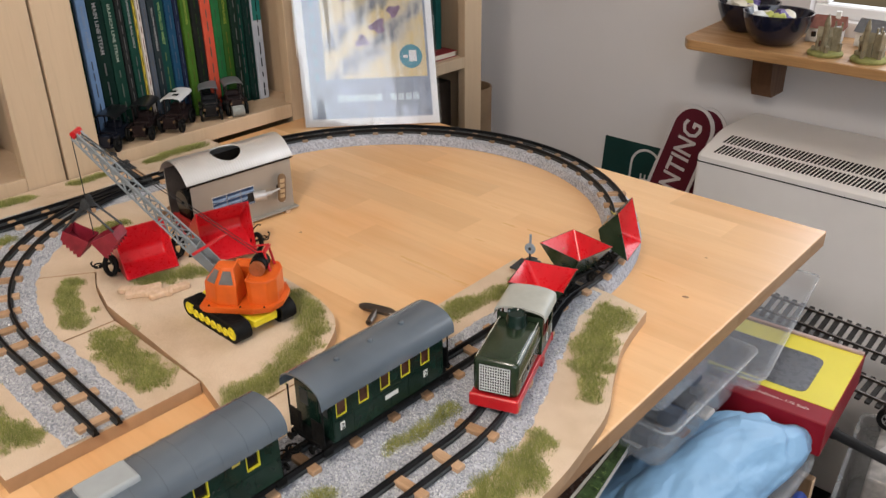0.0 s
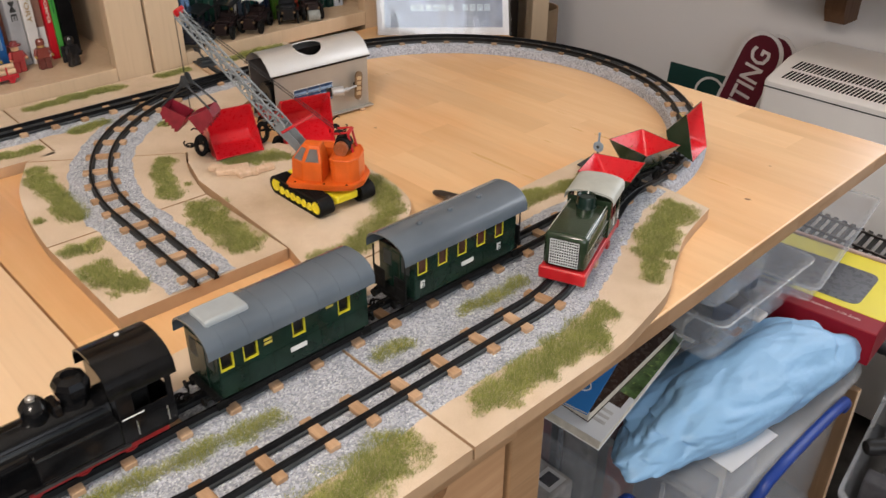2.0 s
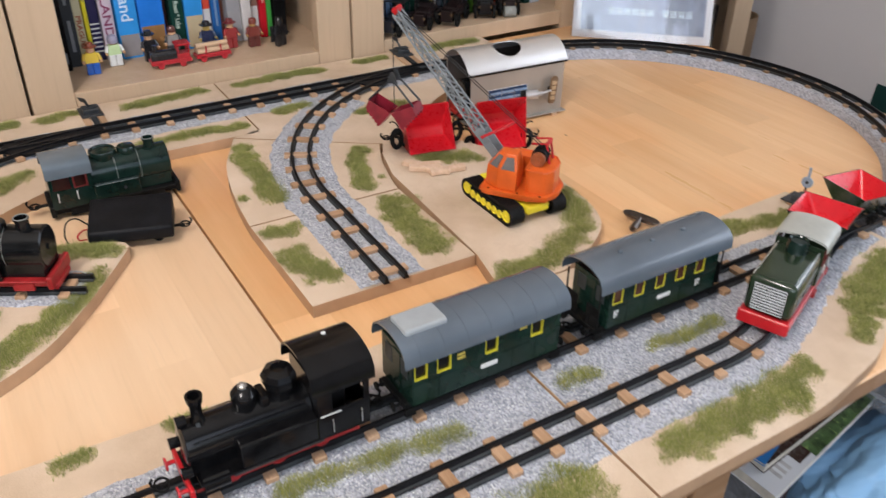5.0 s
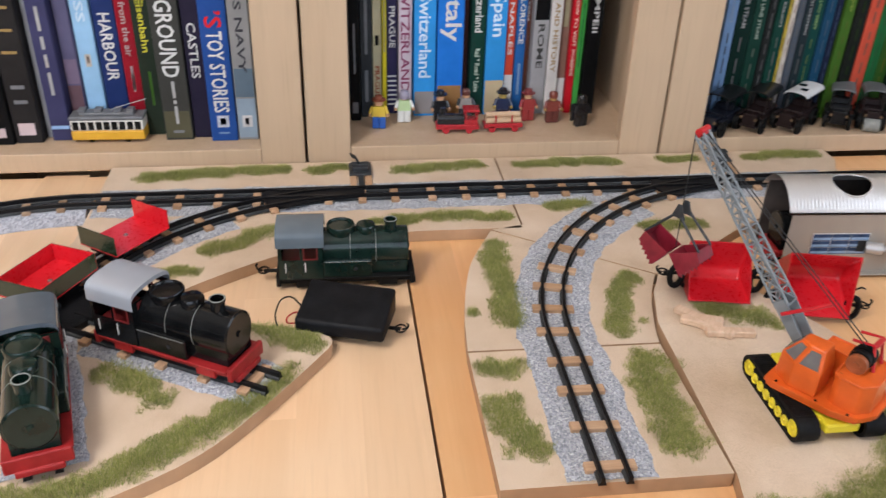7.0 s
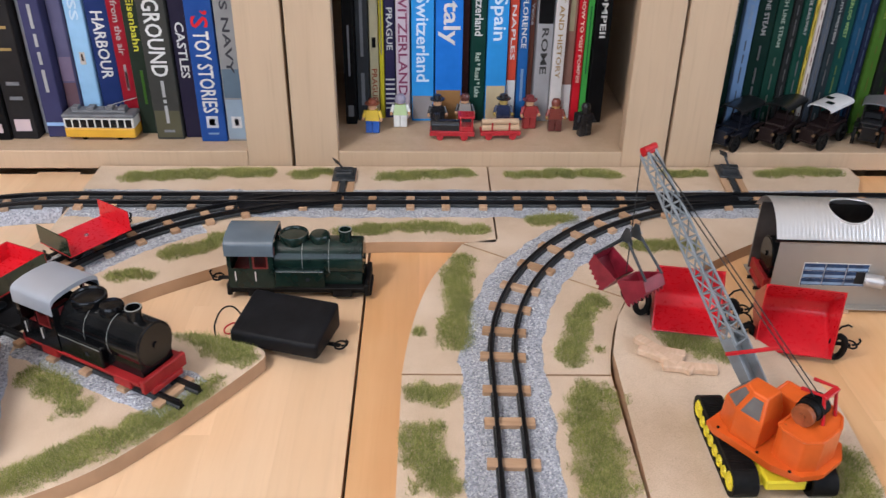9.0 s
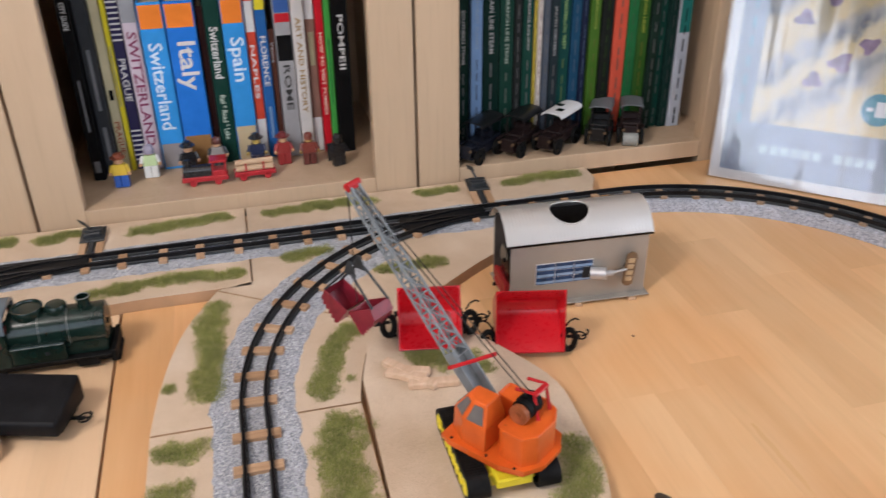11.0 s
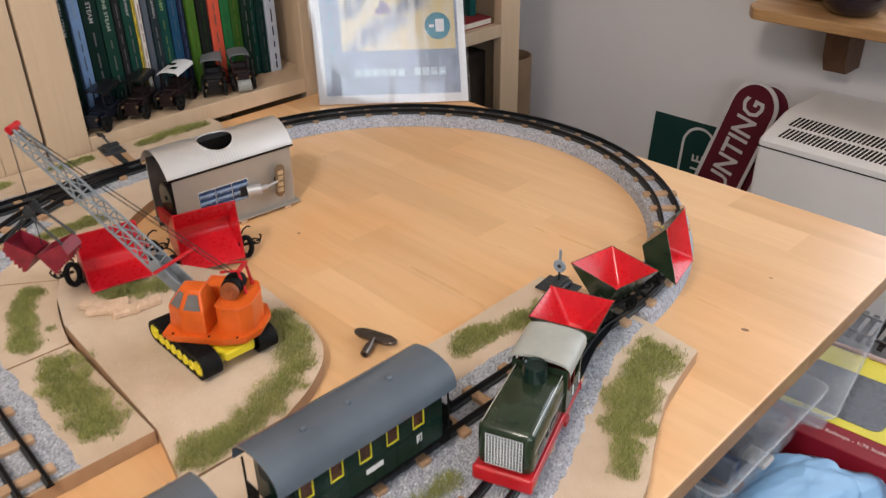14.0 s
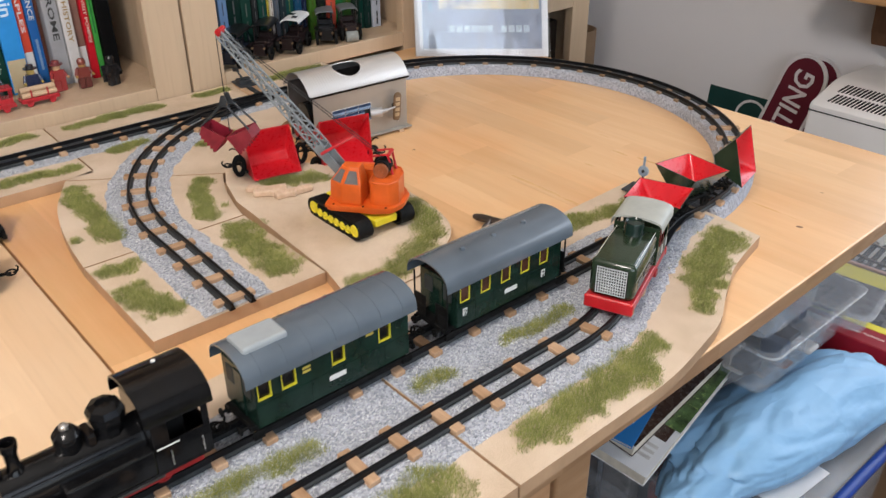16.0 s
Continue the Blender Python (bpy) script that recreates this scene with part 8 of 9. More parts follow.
old_car(-0.9200, 0.8200, 224, CAR_BLACK, CAR_BROWN, "black vintage toy car with black canopy", 1.0)
old_car(-0.9180, 0.8700, 220, CAR_WHITE, CAR_BROWN, "maroon vintage toy van with white printed roof", 1.1, True)
old_car(-0.9240, 0.9300, 240, CAR_GREY, CAR_BLACK, "black vintage toy car with grey canopy", 0.85)
roller = old_car(-0.9170, 0.9690, 246, CAR_GREY, CAR_BROWN, "small brown vintage toy steam roller with grey canopy", 0.72)
part("front_roller", tube(bmesh.new(), (-0.0075, 0.0210, 0.0070), (0.0075, 0.0210, 0.0070), 0.0068, seg=20), BAND, roller, "pale grey front roller", smooth=True)

# ---------------------------------------------------------------- poster in a plastic sleeve
PAPER = paint("poster_paper", (0.88, 0.89, 0.92), rough=0.22, vary=0.04, size=12, coat=0.6, bump=0.3)
POST_GREY = paint("poster_blue_grey", (0.34, 0.40, 0.52), rough=0.2, vary=0.22, size=30, coat=0.7)


def picture_print(name):
    """Print of slate tracks aslant over a yellow ground, with the sleeve's pale sheen painted in."""
    m, t, b = nodes_of(name)
    v = place_vec(t)
    sep = t.nodes.new("ShaderNodeSeparateXYZ")
    t.links.new(v, sep.inputs[0])
    wob = math_node(t, "MULTIPLY", math_node(t, "SUBTRACT", noise_node(t, v, 34, 3, 0.6), 0.5), 0.055)
    d = math_node(t, "ADD", math_node(t, "SUBTRACT", sep.outputs[1], math_node(t, "MULTIPLY", sep.outputs[0], 0.80)), wob)
    yel, sl, mid = (0.84, 0.68, 0.38), (0.20, 0.23, 0.30), (0.48, 0.47, 0.48)
    c = ramp(t, math_node(t, "MULTIPLY", math_node(t, "ADD", d, 0.05), 4.0), [(0.0, yel), (0.22, yel), (0.28, mid), (0.32, sl), (0.36, mid), (0.42, yel), (0.50, yel), (0.55, sl), (0.60, mid), (0.66, yel), (0.80, yel), (0.88, sl), (0.98, mid)])
    # upright whitish streaks put the sheen of the sleeve into the print colour
    pale = ramp(t, noise_node(t, scaled(t, v, (3.0, 0.6, 1.0)), 30, 4, 0.6), [(0.40, (0, 0, 0)), (0.68, (0.75, 0.75, 0.75))])
    c = mix_rgb(t, pale, c, (0.86, 0.82, 0.72))
    t.links.new(c, b.inputs["Base Color"])
    b.inputs["Roughness"].default_value, b.inputs["Coat Weight"].default_value, b.inputs["Coat Roughness"].default_value = 0.2, 0.7, 0.12
    return m


POST_YELLOW = picture_print("poster_picture")
POST_PURPLE = paint("poster_purple", (0.34, 0.23, 0.36), rough=0.2, vary=0.3, size=60, coat=0.7)
POST_ICE = paint("poster_ice_blue", (0.62, 0.74, 0.82), rough=0.2, vary=0.2, size=200, coat=0.7)
POST_TEAL = paint("poster_teal", (0.10, 0.35, 0.46), rough=0.2, vary=0.1, coat=0.7)


def clear_sleeve(name):
    """Thin shiny film: see-through, with the mirror gloss of a plastic sleeve."""
    m, t, b = nodes_of(name)
    thru, gloss, mixer, fr = (t.nodes.new(k) for k in ("ShaderNodeBsdfTransparent", "ShaderNodeBsdfGlossy", "ShaderNodeMixShader", "ShaderNodeFresnel"))
    fr.inputs["IOR"].default_value = 1.85
    gloss.inputs["Roughness"].default_value = 0.13
    t.links.new(fr.outputs[0], mixer.inputs[0])
    t.links.new(thru.outputs[0], mixer.inputs[1])
    t.links.new(gloss.outputs[0], mixer.inputs[2])
    t.links.new(mixer.outputs[0], t.nodes["Material Output"].inputs["Surface"])
    return m


SLEEVE = clear_sleeve("poster_sleeve")
p_bl, p_br = Vector((-0.8385, 1.0415, TABLE + 0.0012)), Vector((-0.6972, 1.1975, TABLE + 0.0012))
wdir = (p_br - p_bl).normalized()
back = Vector((-wdir.y, wdir.x, 0))
LEAN = radians(11)
up = (Vector((0, 0, 1)) * math.cos(LEAN) + back * math.sin(LEAN)).normalized()
nrm = wdir.cross(up)
PM = Matrix((wdir, up, nrm)).transposed().to_4x4()
PM.translation = p_bl
poster = thing("poster", PM, "printed blue and yellow catalogue poster in a shiny clear sleeve", "poster")
PW, PH = (p_br - p_bl).length, 0.302


def sheet(name, x0, x1, y0, y1, z, material, label="", nx=2, ny=2, wob=0.0):
    bm = bmesh.new()
    g = [[bm.verts.new((x0 + (x1 - x0) * i / nx, y0 + (y1 - y0) * j / ny, z + wob * (noise.noise(Vector((i * 0.62, j * 0.10, 1.7))) + 0.4 * noise.noise(Vector((i * 1.4, j * 0.22, 5.1)))))) for j in range(ny + 1)] for i in range(nx + 1)]
    for i in range(nx):
        for j in range(ny):
            bm.faces.new((g[i][j], g[i + 1][j], g[i + 1][j + 1], g[i][j + 1]))
    ex = bmesh.ops.extrude_face_region(bm, geom=bm.faces[:])
    bmesh.ops.translate(bm, vec=(0, 0, -0.0002), verts=[v for v in ex["geom"] if isinstance(v, bmesh.types.BMVert)])
    bmesh.ops.recalc_face_normals(bm, faces=bm.faces[:])
    return part(name, bm, material, poster, label, smooth=True)


sheet("paper", 0, PW, 0, PH, 0, PAPER, "white poster paper", 24, 24)
sheet("print_ground", 0.012, PW - 0.010, 0.012, PH - 0.012, 0.0005, POST_GREY, "", 24, 24)
sheet("picture_panel", 0.038, PW - 0.014, 0.072, PH - 0.020, 0.0010, POST_YELLOW, "yellow picture panel", 24, 24)


def blot(x, y, rx, ry, turn, z, material, seg=14):
    bm = bmesh.new()
    pts = []
    for i in range(seg):
        a = 2 * math.pi * i / seg
        k = 1 + 0.28 * math.sin(a * 3 + x * 300) + 0.12 * math.sin(a * 5)
        px, py = rx * k * math.cos(a), ry * k * math.sin(a)
        pts.append((x + px * math.cos(turn) - py * math.sin(turn), y + px * math.sin(turn) + py * math.cos(turn)))
    prism(bm, pts, z, z + 0.0002)
    bmesh.ops.recalc_face_normals(bm, faces=bm.faces[:])
    part("printed_shape", bm, material, poster)


for x, y, r in ((0.098, 0.128, 0.010), (0.124, 0.150, 0.012), (0.150, 0.172, 0.010), (0.078, 0.196, 0.010), (0.105, 0.222, 0.011), (0.150, 0.240, 0.010)):
    blot(x, y, r, r * 0.85, 0.4, 0.0014, POST_PURPLE)
bm = lathe(bmesh.new(), [(0.0180, 0.0018), (0.0180, 0.0021)], 28, pose(PW - 0.038, 0.103, 0))
part("round_mark", bm, POST_TEAL, poster, "plain round teal mark")
part("mark_inset", box(box(bmesh.new(), PW - 0.041, PW - 0.029, 0.095, 0.112, 0.0022, 0.0024), PW - 0.050, PW - 0.043, 0.101, 0.105, 0.0022, 0.0024), PAPER, poster)
for x0, n in ((0.054, 6), (0.136, 4)):
    for k in range(n):
        x = x0 + 0.0118 * k
        part("title_bar", box(bmesh.new(), x, x + 0.0095, 0.037, 0.0475, 0.0009, 0.0012), POST_ICE, poster)
for k in range(9):
    part("side_bar", box(bmesh.new(), 0.0235, 0.0268, 0.070 + 0.022 * k, 0.083 + 0.022 * k, 0.0009, 0.0012), POST_TEAL, poster)
sheet("sleeve", -0.003, PW + 0.003, 0.0006, PH + 0.006, 0.0042, SLEEVE, "wrinkled clear plastic sleeve", 34, 24, 0.0024)
# the sheet is warped: its far corner sags back
for o in poster.children:
    for v in o.data.vertices:
        x, y, z = v.co
        v.co = (x - 0.030 * y, y, z - y * 0.27 * max(0.0, x) / PW)

# ---------------------------------------------------------------- wall side: heater, shelf, signs
heater = thing("storage_heater", pose(0, 0, 0), "white slatted storage heater against the wall", "heater", "", "")
HX0, HX1, HY = -0.450, 0.60, 1.600
bm = bmesh.new()
prof = [(HY, 0.06), (HY, 0.634), (HY + 0.006, 0.640), (HY + 0.078, 0.662), (HY + 0.100, 0.664), (Y_WALL - 0.02, 0.660), (Y_WALL - 0.02, 0.06)]
prism(bm, prof, HX0, HX1, Matrix(((0, 0, 1, 0), (1, 0, 0, 0), (0, 1, 0, 0), (0, 0, 0, 1))))
bmesh.ops.recalc_face_normals(bm, faces=bm.faces[:])
bevel(bm, [e for e in bm.edges if abs(e.verts[0].co.x - e.verts[1].co.x) < 1e-6], 0.008, 3)
part("case", bm, WHITE_METAL, heater, smooth=True)
for s in (HX0 + 0.05, HX1 - 0.1):
    part("foot", box(bmesh.new(), s, s + 0.05, HY + 0.02, Y_WALL - 0.03, 0, 0.06, 0.003), WHITE_METAL, heater)
part("seam", box(bmesh.new(), HX0 + 0.001, HX1 - 0.001, HY - 0.0008, HY + 0.003, 0.6235, 0.6255), BLACK_VOID, heater)
slope = math.atan2(0.022, 0.072)
bm0 = mesh_of("vent_slot", box(bmesh.new(), -0.0020, 0.0020, -0.0135, 0.0135, -0.001, 0.0005, 0.0003), BLACK_VOID)
for row, yy in ((0, 0.0245), (1, 0.0565)):
    for k in range(146):
        xx = HX0 + 0.030 + 0.0067 * k
        sl = new("vent_slot", bm0)
        sl.parent = heater
        sl.matrix_local = pose(xx, HY + yy, 0.640 + (yy - 0.006) * math.tan(slope), math.degrees(slope), 0, -14)

shelf = thing("wall_shelf", pose(0, 0, 0), "thick oiled oak wall shelf on dark wooden brackets", "shelf")
plan = [(-0.533, 1.668), (-0.515, 1.642), (0.95, 1.642), (0.95, Y_WALL - 0.002), (-0.545, Y_WALL - 0.002)]
bm = prism(bmesh.new(), rounded(plan, 0.008, (2, 3, 4)), 0.8040, 0.8215)
bmesh.ops.recalc_face_normals(bm, faces=bm.faces[:])
bevel(bm, [e for e in bm.edges if abs(e.verts[0].co.z - e.verts[1].co.z) < 1e-6], 0.0022, 2)
part("plank", bm, OAK, shelf)
for xx in (-0.425, 0.25):
    bm = bmesh.new()
    prism(bm, [(1.752, 0.8035), (Y_WALL - 0.002, 0.8035), (Y_WALL - 0.002, 0.705), (1.785, 0.705), (1.772, 0.730), (1.768, 0.770)], xx - 0.019, xx + 0.019, Matrix(((0, 0, 1, 0), (1, 0, 0, 0), (0, 1, 0, 0), (0, 0, 0, 1))))
    bmesh.ops.recalc_face_normals(bm, faces=bm.faces[:])
    part("bracket", bm, DARK_OAK, shelf, "dark stained wooden bracket")
bm = lathe(bmesh.new(), [(0.016, 0.792), (0.016, 0.8037)], 20, pose(-0.462, 1.72, 0))
part("peg", bm, DARK_OAK, shelf, smooth=True)

BOWL = paint("cobalt_glaze", (0.006, 0.007, 0.020), rough=0.12, vary=0.3, size=30, coat=0.6)
TRINKET = [paint("trinket_white", (0.6, 0.6, 0.58), 0.4), paint("trinket_lime", (0.42, 0.45, 0.12), 0.4), paint("trinket_violet", (0.08, 0.05, 0.18), 0.3), paint("trinket_cream", (0.55, 0.50, 0.40), 0.3)]


def bowl(x, y, r, h, seed):
    ob = thing("bowl", pose(x, y, 0.8217), "dark blue glazed bowl full of small trinkets", "bowl", "blue bowls on the shelf")
    prof = [(r * 0.42, 0), (r * 0.55, h * 0.04), (r * 0.82, h * 0.38), (r * 0.97, h * 0.8), (r, h), (r * 0.95, h * 0.99), (r * 0.90, h * 0.75), (r * 0.72, h * 0.36), (r * 0.3, h * 0.12)]
    part("shell", lathe(bmesh.new(), prof, 36), BOWL, ob, smooth=True)
    rg = random.Random(seed)
    for k in range(9):
        a, d = rg.uniform(0, 6.28), rg.uniform(0, r * 0.6)
        bm = bmesh.new()
        bmesh.ops.create_icosphere(bm, subdivisions=2, radius=rg.uniform(0.010, 0.017))
        for v in bm.verts:
            v.co *= 1 + 0.35 * noise.noise(v.co * 120 + Vector((k, 0, 0)))
            v.co.z *= 0.75
        o = part("trinket", bm, TRINKET[k % 4], ob, smooth=True)
        o.location = (d * math.cos(a), d * math.sin(a), h * 0.82 + rg.uniform(-0.004, 0.006))
    part("paper_slip", box(bmesh.new(), -0.004, 0.004, -0.022, 0.022, 0, 0.0008, m=pose(-r * 0.6, -r * 0.2, h * 0.95, 20, 25, 40)), TRINKET[0], ob)
    return ob


bowl(-0.4700, 1.7750, 0.055, 0.052, 3)
bowl(-0.3880, 1.7080, 0.058, 0.054, 7)
MOSS = paint("moss_base", (0.22, 0.22, 0.07), rough=0.8, vary=0.3, size=90)
RESIN = paint("cream_resin", (0.21, 0.18, 0.115), rough=0.25, vary=0.25, size=90, coat=0.3)


def ornament(x, y, turn, seed):
    ob = thing("ornament", pose(x, y, 0.8217, 0, 0, turn), "pale resin miniature church on a mossy base", "ornament", "miniature buildings on the shelf")
    part("base", lathe(bmesh.new(), [(0.027, 0), (0.028, 0.003), (0.025, 0.006), (0.010, 0.007)], 24), MOSS, ob, smooth=True)
    rg = random.Random(seed)
    bm = bmesh.new()
    box(bm, -0.016, 0.006, -0.010, 0.010, 0.006, 0.026, 0.0012)
    prism(bm, [(-0.011, 0.026), (0.011, 0.026), (0, 0.037)], -0.017, 0.007, Matrix(((0, 0, 1, 0), (1, 0, 0, 0), (0, 1, 0, 0), (0, 0, 0, 1))))
    part("nave", bm, RESIN, ob)
    bm = box(bmesh.new(), 0.006, 0.019, -0.007, 0.007, 0.006, 0.038, 0.001)
    for sx in (0.007, 0.0165):
        for sy in (-0.0065, 0.0040):
            prism(bm, [(sx, sy), (sx + 0.0025, sy), (sx + 0.0025, sy + 0.0025), (sx, sy + 0.0025)], 0.038, 0.042 + rg.uniform(0, 0.003))
    part("tower", bm, RESIN, ob)
    bm = lathe(bmesh.new(), [(0.0048, 0.006), (0.0045, 0.040), (0.0052, 0.042), (0.0030, 0.050), (0.0005, 0.056)], 8, pose(-0.004, -0.012, 0))
    part("spire", bm, RESIN, ob)
    for k in range(5):
        o = part("gable", box(bmesh.new(), -0.003, 0.003, -0.003, 0.003, 0.004, 0.012 + 0.003 * (k % 3), 0.0008), RESIN, ob)
        o.matrix_local = pose(0.020 * math.cos(k * 1.3 + 3.4), 0.020 * math.sin(k * 1.3 + 3.4), 0, 0, 0, 25 * k)
    for yy in (-0.0102, 0.0100):
        for xx in (-0.011, -0.004):
            part("window", box(bmesh.new(), xx - 0.0015, xx + 0.0015, yy - 0.0002, yy + 0.0004, 0.012, 0.020), BROWN_PANE, ob)
    return ob


for x, turn, k in ((-0.2930, 20, 1), (-0.2250, -15, 2)):
    ornament(x, 1.6840, turn, k).scale = (1.0, 1.0, 1.2)


def cottage(x, y, turn, wall, roof, label):
    ob = thing("model_house", pose(x, y, 0.8217, 0, 0, turn), label, "model house", "miniature buildings on the shelf")
    part("wall", box(bmesh.new(), -0.028, 0.028, -0.017, 0.017, 0, 0.024, 0.0006), wall, ob)
    bm = prism(bmesh.new(), [(-0.021, 0.024), (0.021, 0.024), (0, 0.044)], -0.031, 0.031, Matrix(((0, 0, 1, 0), (1, 0, 0, 0), (0, 1, 0, 0), (0, 0, 0, 1))))
    bmesh.ops.recalc_face_normals(bm, faces=bm.faces[:])
    part("roof", bm, roof, ob)
    part("chimney", box(bmesh.new(), 0.012, 0.020, -0.004, 0.004, 0.030, 0.052, 0.0005), wall, ob)
    for xx in (-0.016, 0.0, 0.016):
        part("window", box(bmesh.new(), xx - 0.004, xx + 0.004, -0.0174, -0.0169, 0.009, 0.018), DARK_PANE, ob)
    return ob


H_WHITE = paint("white_model_wall", (0.66, 0.65, 0.62), 0.6)
H_SLATE = paint("slate_model_roof", (0.10, 0.10, 0.105), 0.6, size=120)
H_RUST = paint("red_model_roof", (0.18, 0.06, 0.04), 0.6, size=120)
cottage(-0.330, 1.780, 10, H_WHITE, H_RUST, "white model house with dark red roof")
cottage(-0.250, 1.790, -6, H_WHITE, H_SLATE, "white model house with slate roof")
cottage(-0.160, 1.785, 0, H_WHITE, H_RUST, "white model house with brown roof")

MAROON = paint("maroon_sign_enamel", (0.105, 0.010, 0.022), rough=0.3, vary=0.08, size=12, coat=0.3)
SIGN_GREEN = paint("dark_green_sign", (0.006, 0.040, 0.036), rough=0.35, vary=0.08, size=12)
SIGN_WHITE = paint("white_sign_edge", (0.62, 0.60, 0.60), rough=0.4, vary=0.05)


def stadium(w, h, n=16):
    r = w / 2
    out = [(r * math.cos(math.pi * i / n), h - r + r * math.sin(math.pi * i / n)) for i in range(n + 1)]
    return out + [(-r * math.cos(math.pi * i / n), r - r * math.sin(math.pi * i / n)) for i in range(n + 1)]


def oval_sign(m, label, words, w=0.092, h=0.46):
    ob = thing("station_sign", m, label, "sign", "railway station signs")
    for nm, s, z0, z1, mat_ in (("plate", 0, 0, 0.004, SIGN_WHITE), ("face", 0.006, 0.0041, 0.0047, MAROON)):
        bm = prism(bmesh.new(), [(x * (w - 2 * s) / w, s + y * (h - 2 * s) / h) for x, y in stadium(w, h)], z0, z1)
        bmesh.ops.recalc_face_normals(bm, faces=bm.faces[:])
        part(nm, bm, mat_, ob)
    if words:
        for text, zc, ln, hh in words:
            lettering("lettering", text, hh, Matrix.Translation((0, zc, 0.0052)) @ pose(0, 0, 0, 0, 0, 90), SIGN_WHITE, ob, width=ln)
    return ob


def sign_pose(x, z, y, tilt, lean=7):
    return pose(x, y, z, 90 - lean, 0, 0) @ pose(0, 0, 0, 0, 0, tilt)


oval_sign(sign_pose(-0.6500, 0.2130, 1.742, -13.5), "maroon oval station sign with white lettering and border", [("UNTING", 0.335, 0.185, 0.040)])
oval_sign(sign_pose(-0.6440, 0.2100, 1.765, -15), "maroon oval station sign behind another", None)
oval_sign(sign_pose(-0.6900, 0.1050, 1.760, -13.5), "maroon oval station sign half hidden behind the table", [("AY", 0.36, 0.05, 0.040)])
gs = thing("station_sign", pose(-0.700, 1.790, 0.02, 84, 0, 0), "dark green rectangular sign with a white outline emblem", "sign", "railway station signs")
part("plate", box(bmesh.new(), -0.084, 0.084, 0, 0.545, 0, 0.004, 0.0006), SIGN_GREEN, gs)
bm = bmesh.new()
for a0, yc, n in ((0, 0.470, 14), (180, 0.400, 14)):
    for i in range(n):
        a, b_ = radians(a0 + 180 * i / n), radians(a0 + 180 * (i + 1) / n)
        for r0, r1 in ((0.032, 0.0375),):
            vs = [bm.verts.new((0.025 + r * math.cos(t_), yc + r * math.sin(t_), 0.0046)) for r, t_ in ((r0, a), (r1, a), (r1, b_), (r0, b_))]
            bm.faces.new(vs)
for xx in (-0.0098, 0.0597):
    box(bm, xx - 0.0027, xx + 0.0027, 0.400, 0.470, 0.0042, 0.0046)
part("emblem", bm, SIGN_WHITE, gs)
lettering("lettering", "LE", 0.024, Matrix.Translation((0.028, 0.435, 0.0046)) @ pose(0, 0, 0, 0, 0, 90), SIGN_WHITE, gs)
CARD = paint("brown_cardboard", (0.30, 0.20, 0.12), rough=0.85, vary=0.12, size=20)
cb = thing("cardboard_tube", pose(-1.022, 1.650, 0), "brown cardboard tube standing beside the bookcase", "cardboard tube")
part("tube", lathe(bmesh.new(), [(0.045, 0), (0.045, 0.645), (0.042, 0.645), (0.042, 0.1)], 28), CARD, cb, smooth=True)

# ---------------------------------------------------------------- under and beside the table
du = thing("drawer_unit", pose(0, 0, 0), "beech drawer unit with a finger notch under the table edge", "drawer unit")
part("carcass", box(bmesh.new(), -0.55, -0.112, 0.12, 0.534, 0.02, 0.712, 0.001), BEECH_EDGE_SHADED, du)
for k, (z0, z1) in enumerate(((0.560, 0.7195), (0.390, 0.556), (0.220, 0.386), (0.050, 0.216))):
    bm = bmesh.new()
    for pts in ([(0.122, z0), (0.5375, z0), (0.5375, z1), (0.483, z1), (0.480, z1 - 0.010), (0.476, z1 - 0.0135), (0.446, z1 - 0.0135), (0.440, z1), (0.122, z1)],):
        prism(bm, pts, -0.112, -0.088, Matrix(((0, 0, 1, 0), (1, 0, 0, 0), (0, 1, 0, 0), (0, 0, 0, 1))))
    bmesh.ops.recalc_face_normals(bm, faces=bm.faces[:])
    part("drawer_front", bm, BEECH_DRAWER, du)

CLEAR = clear_plastic("clear_polypropylene", (0.72, 0.75, 0.79), 0.14, 0.12)
CLEAR_LID = clear_plastic("cloudy_plastic_lid", (0.58, 0.61, 0.65), 0.36, 0.22)
MAG_PAPER = paint("white_label_paper", (0.70, 0.70, 0.69), rough=0.5, vary=0.04)
TUB = clear_plastic("clear_tub_plastic", (0.80, 0.83, 0.86), 0.16, 0.16)
BOX_LID = clear_plastic("clear_box_lid", (0.64, 0.67, 0.70), 0.24, 0.18)
HANDLE_BLUE = paint("blue_clip_handle", (0.010, 0.042, 0.24), rough=0.35, vary=0.08, size=30)
BITS = [paint("stored_bits", c, 0.6, vary=0.3, size=50) for c in ((0.10, 0.10, 0.11), (0.30, 0.06, 0.07), (0.22, 0.20, 0.18), (0.05, 0.07, 0.12), (0.42, 0.40, 0.38), (0.16, 0.08, 0.05))]


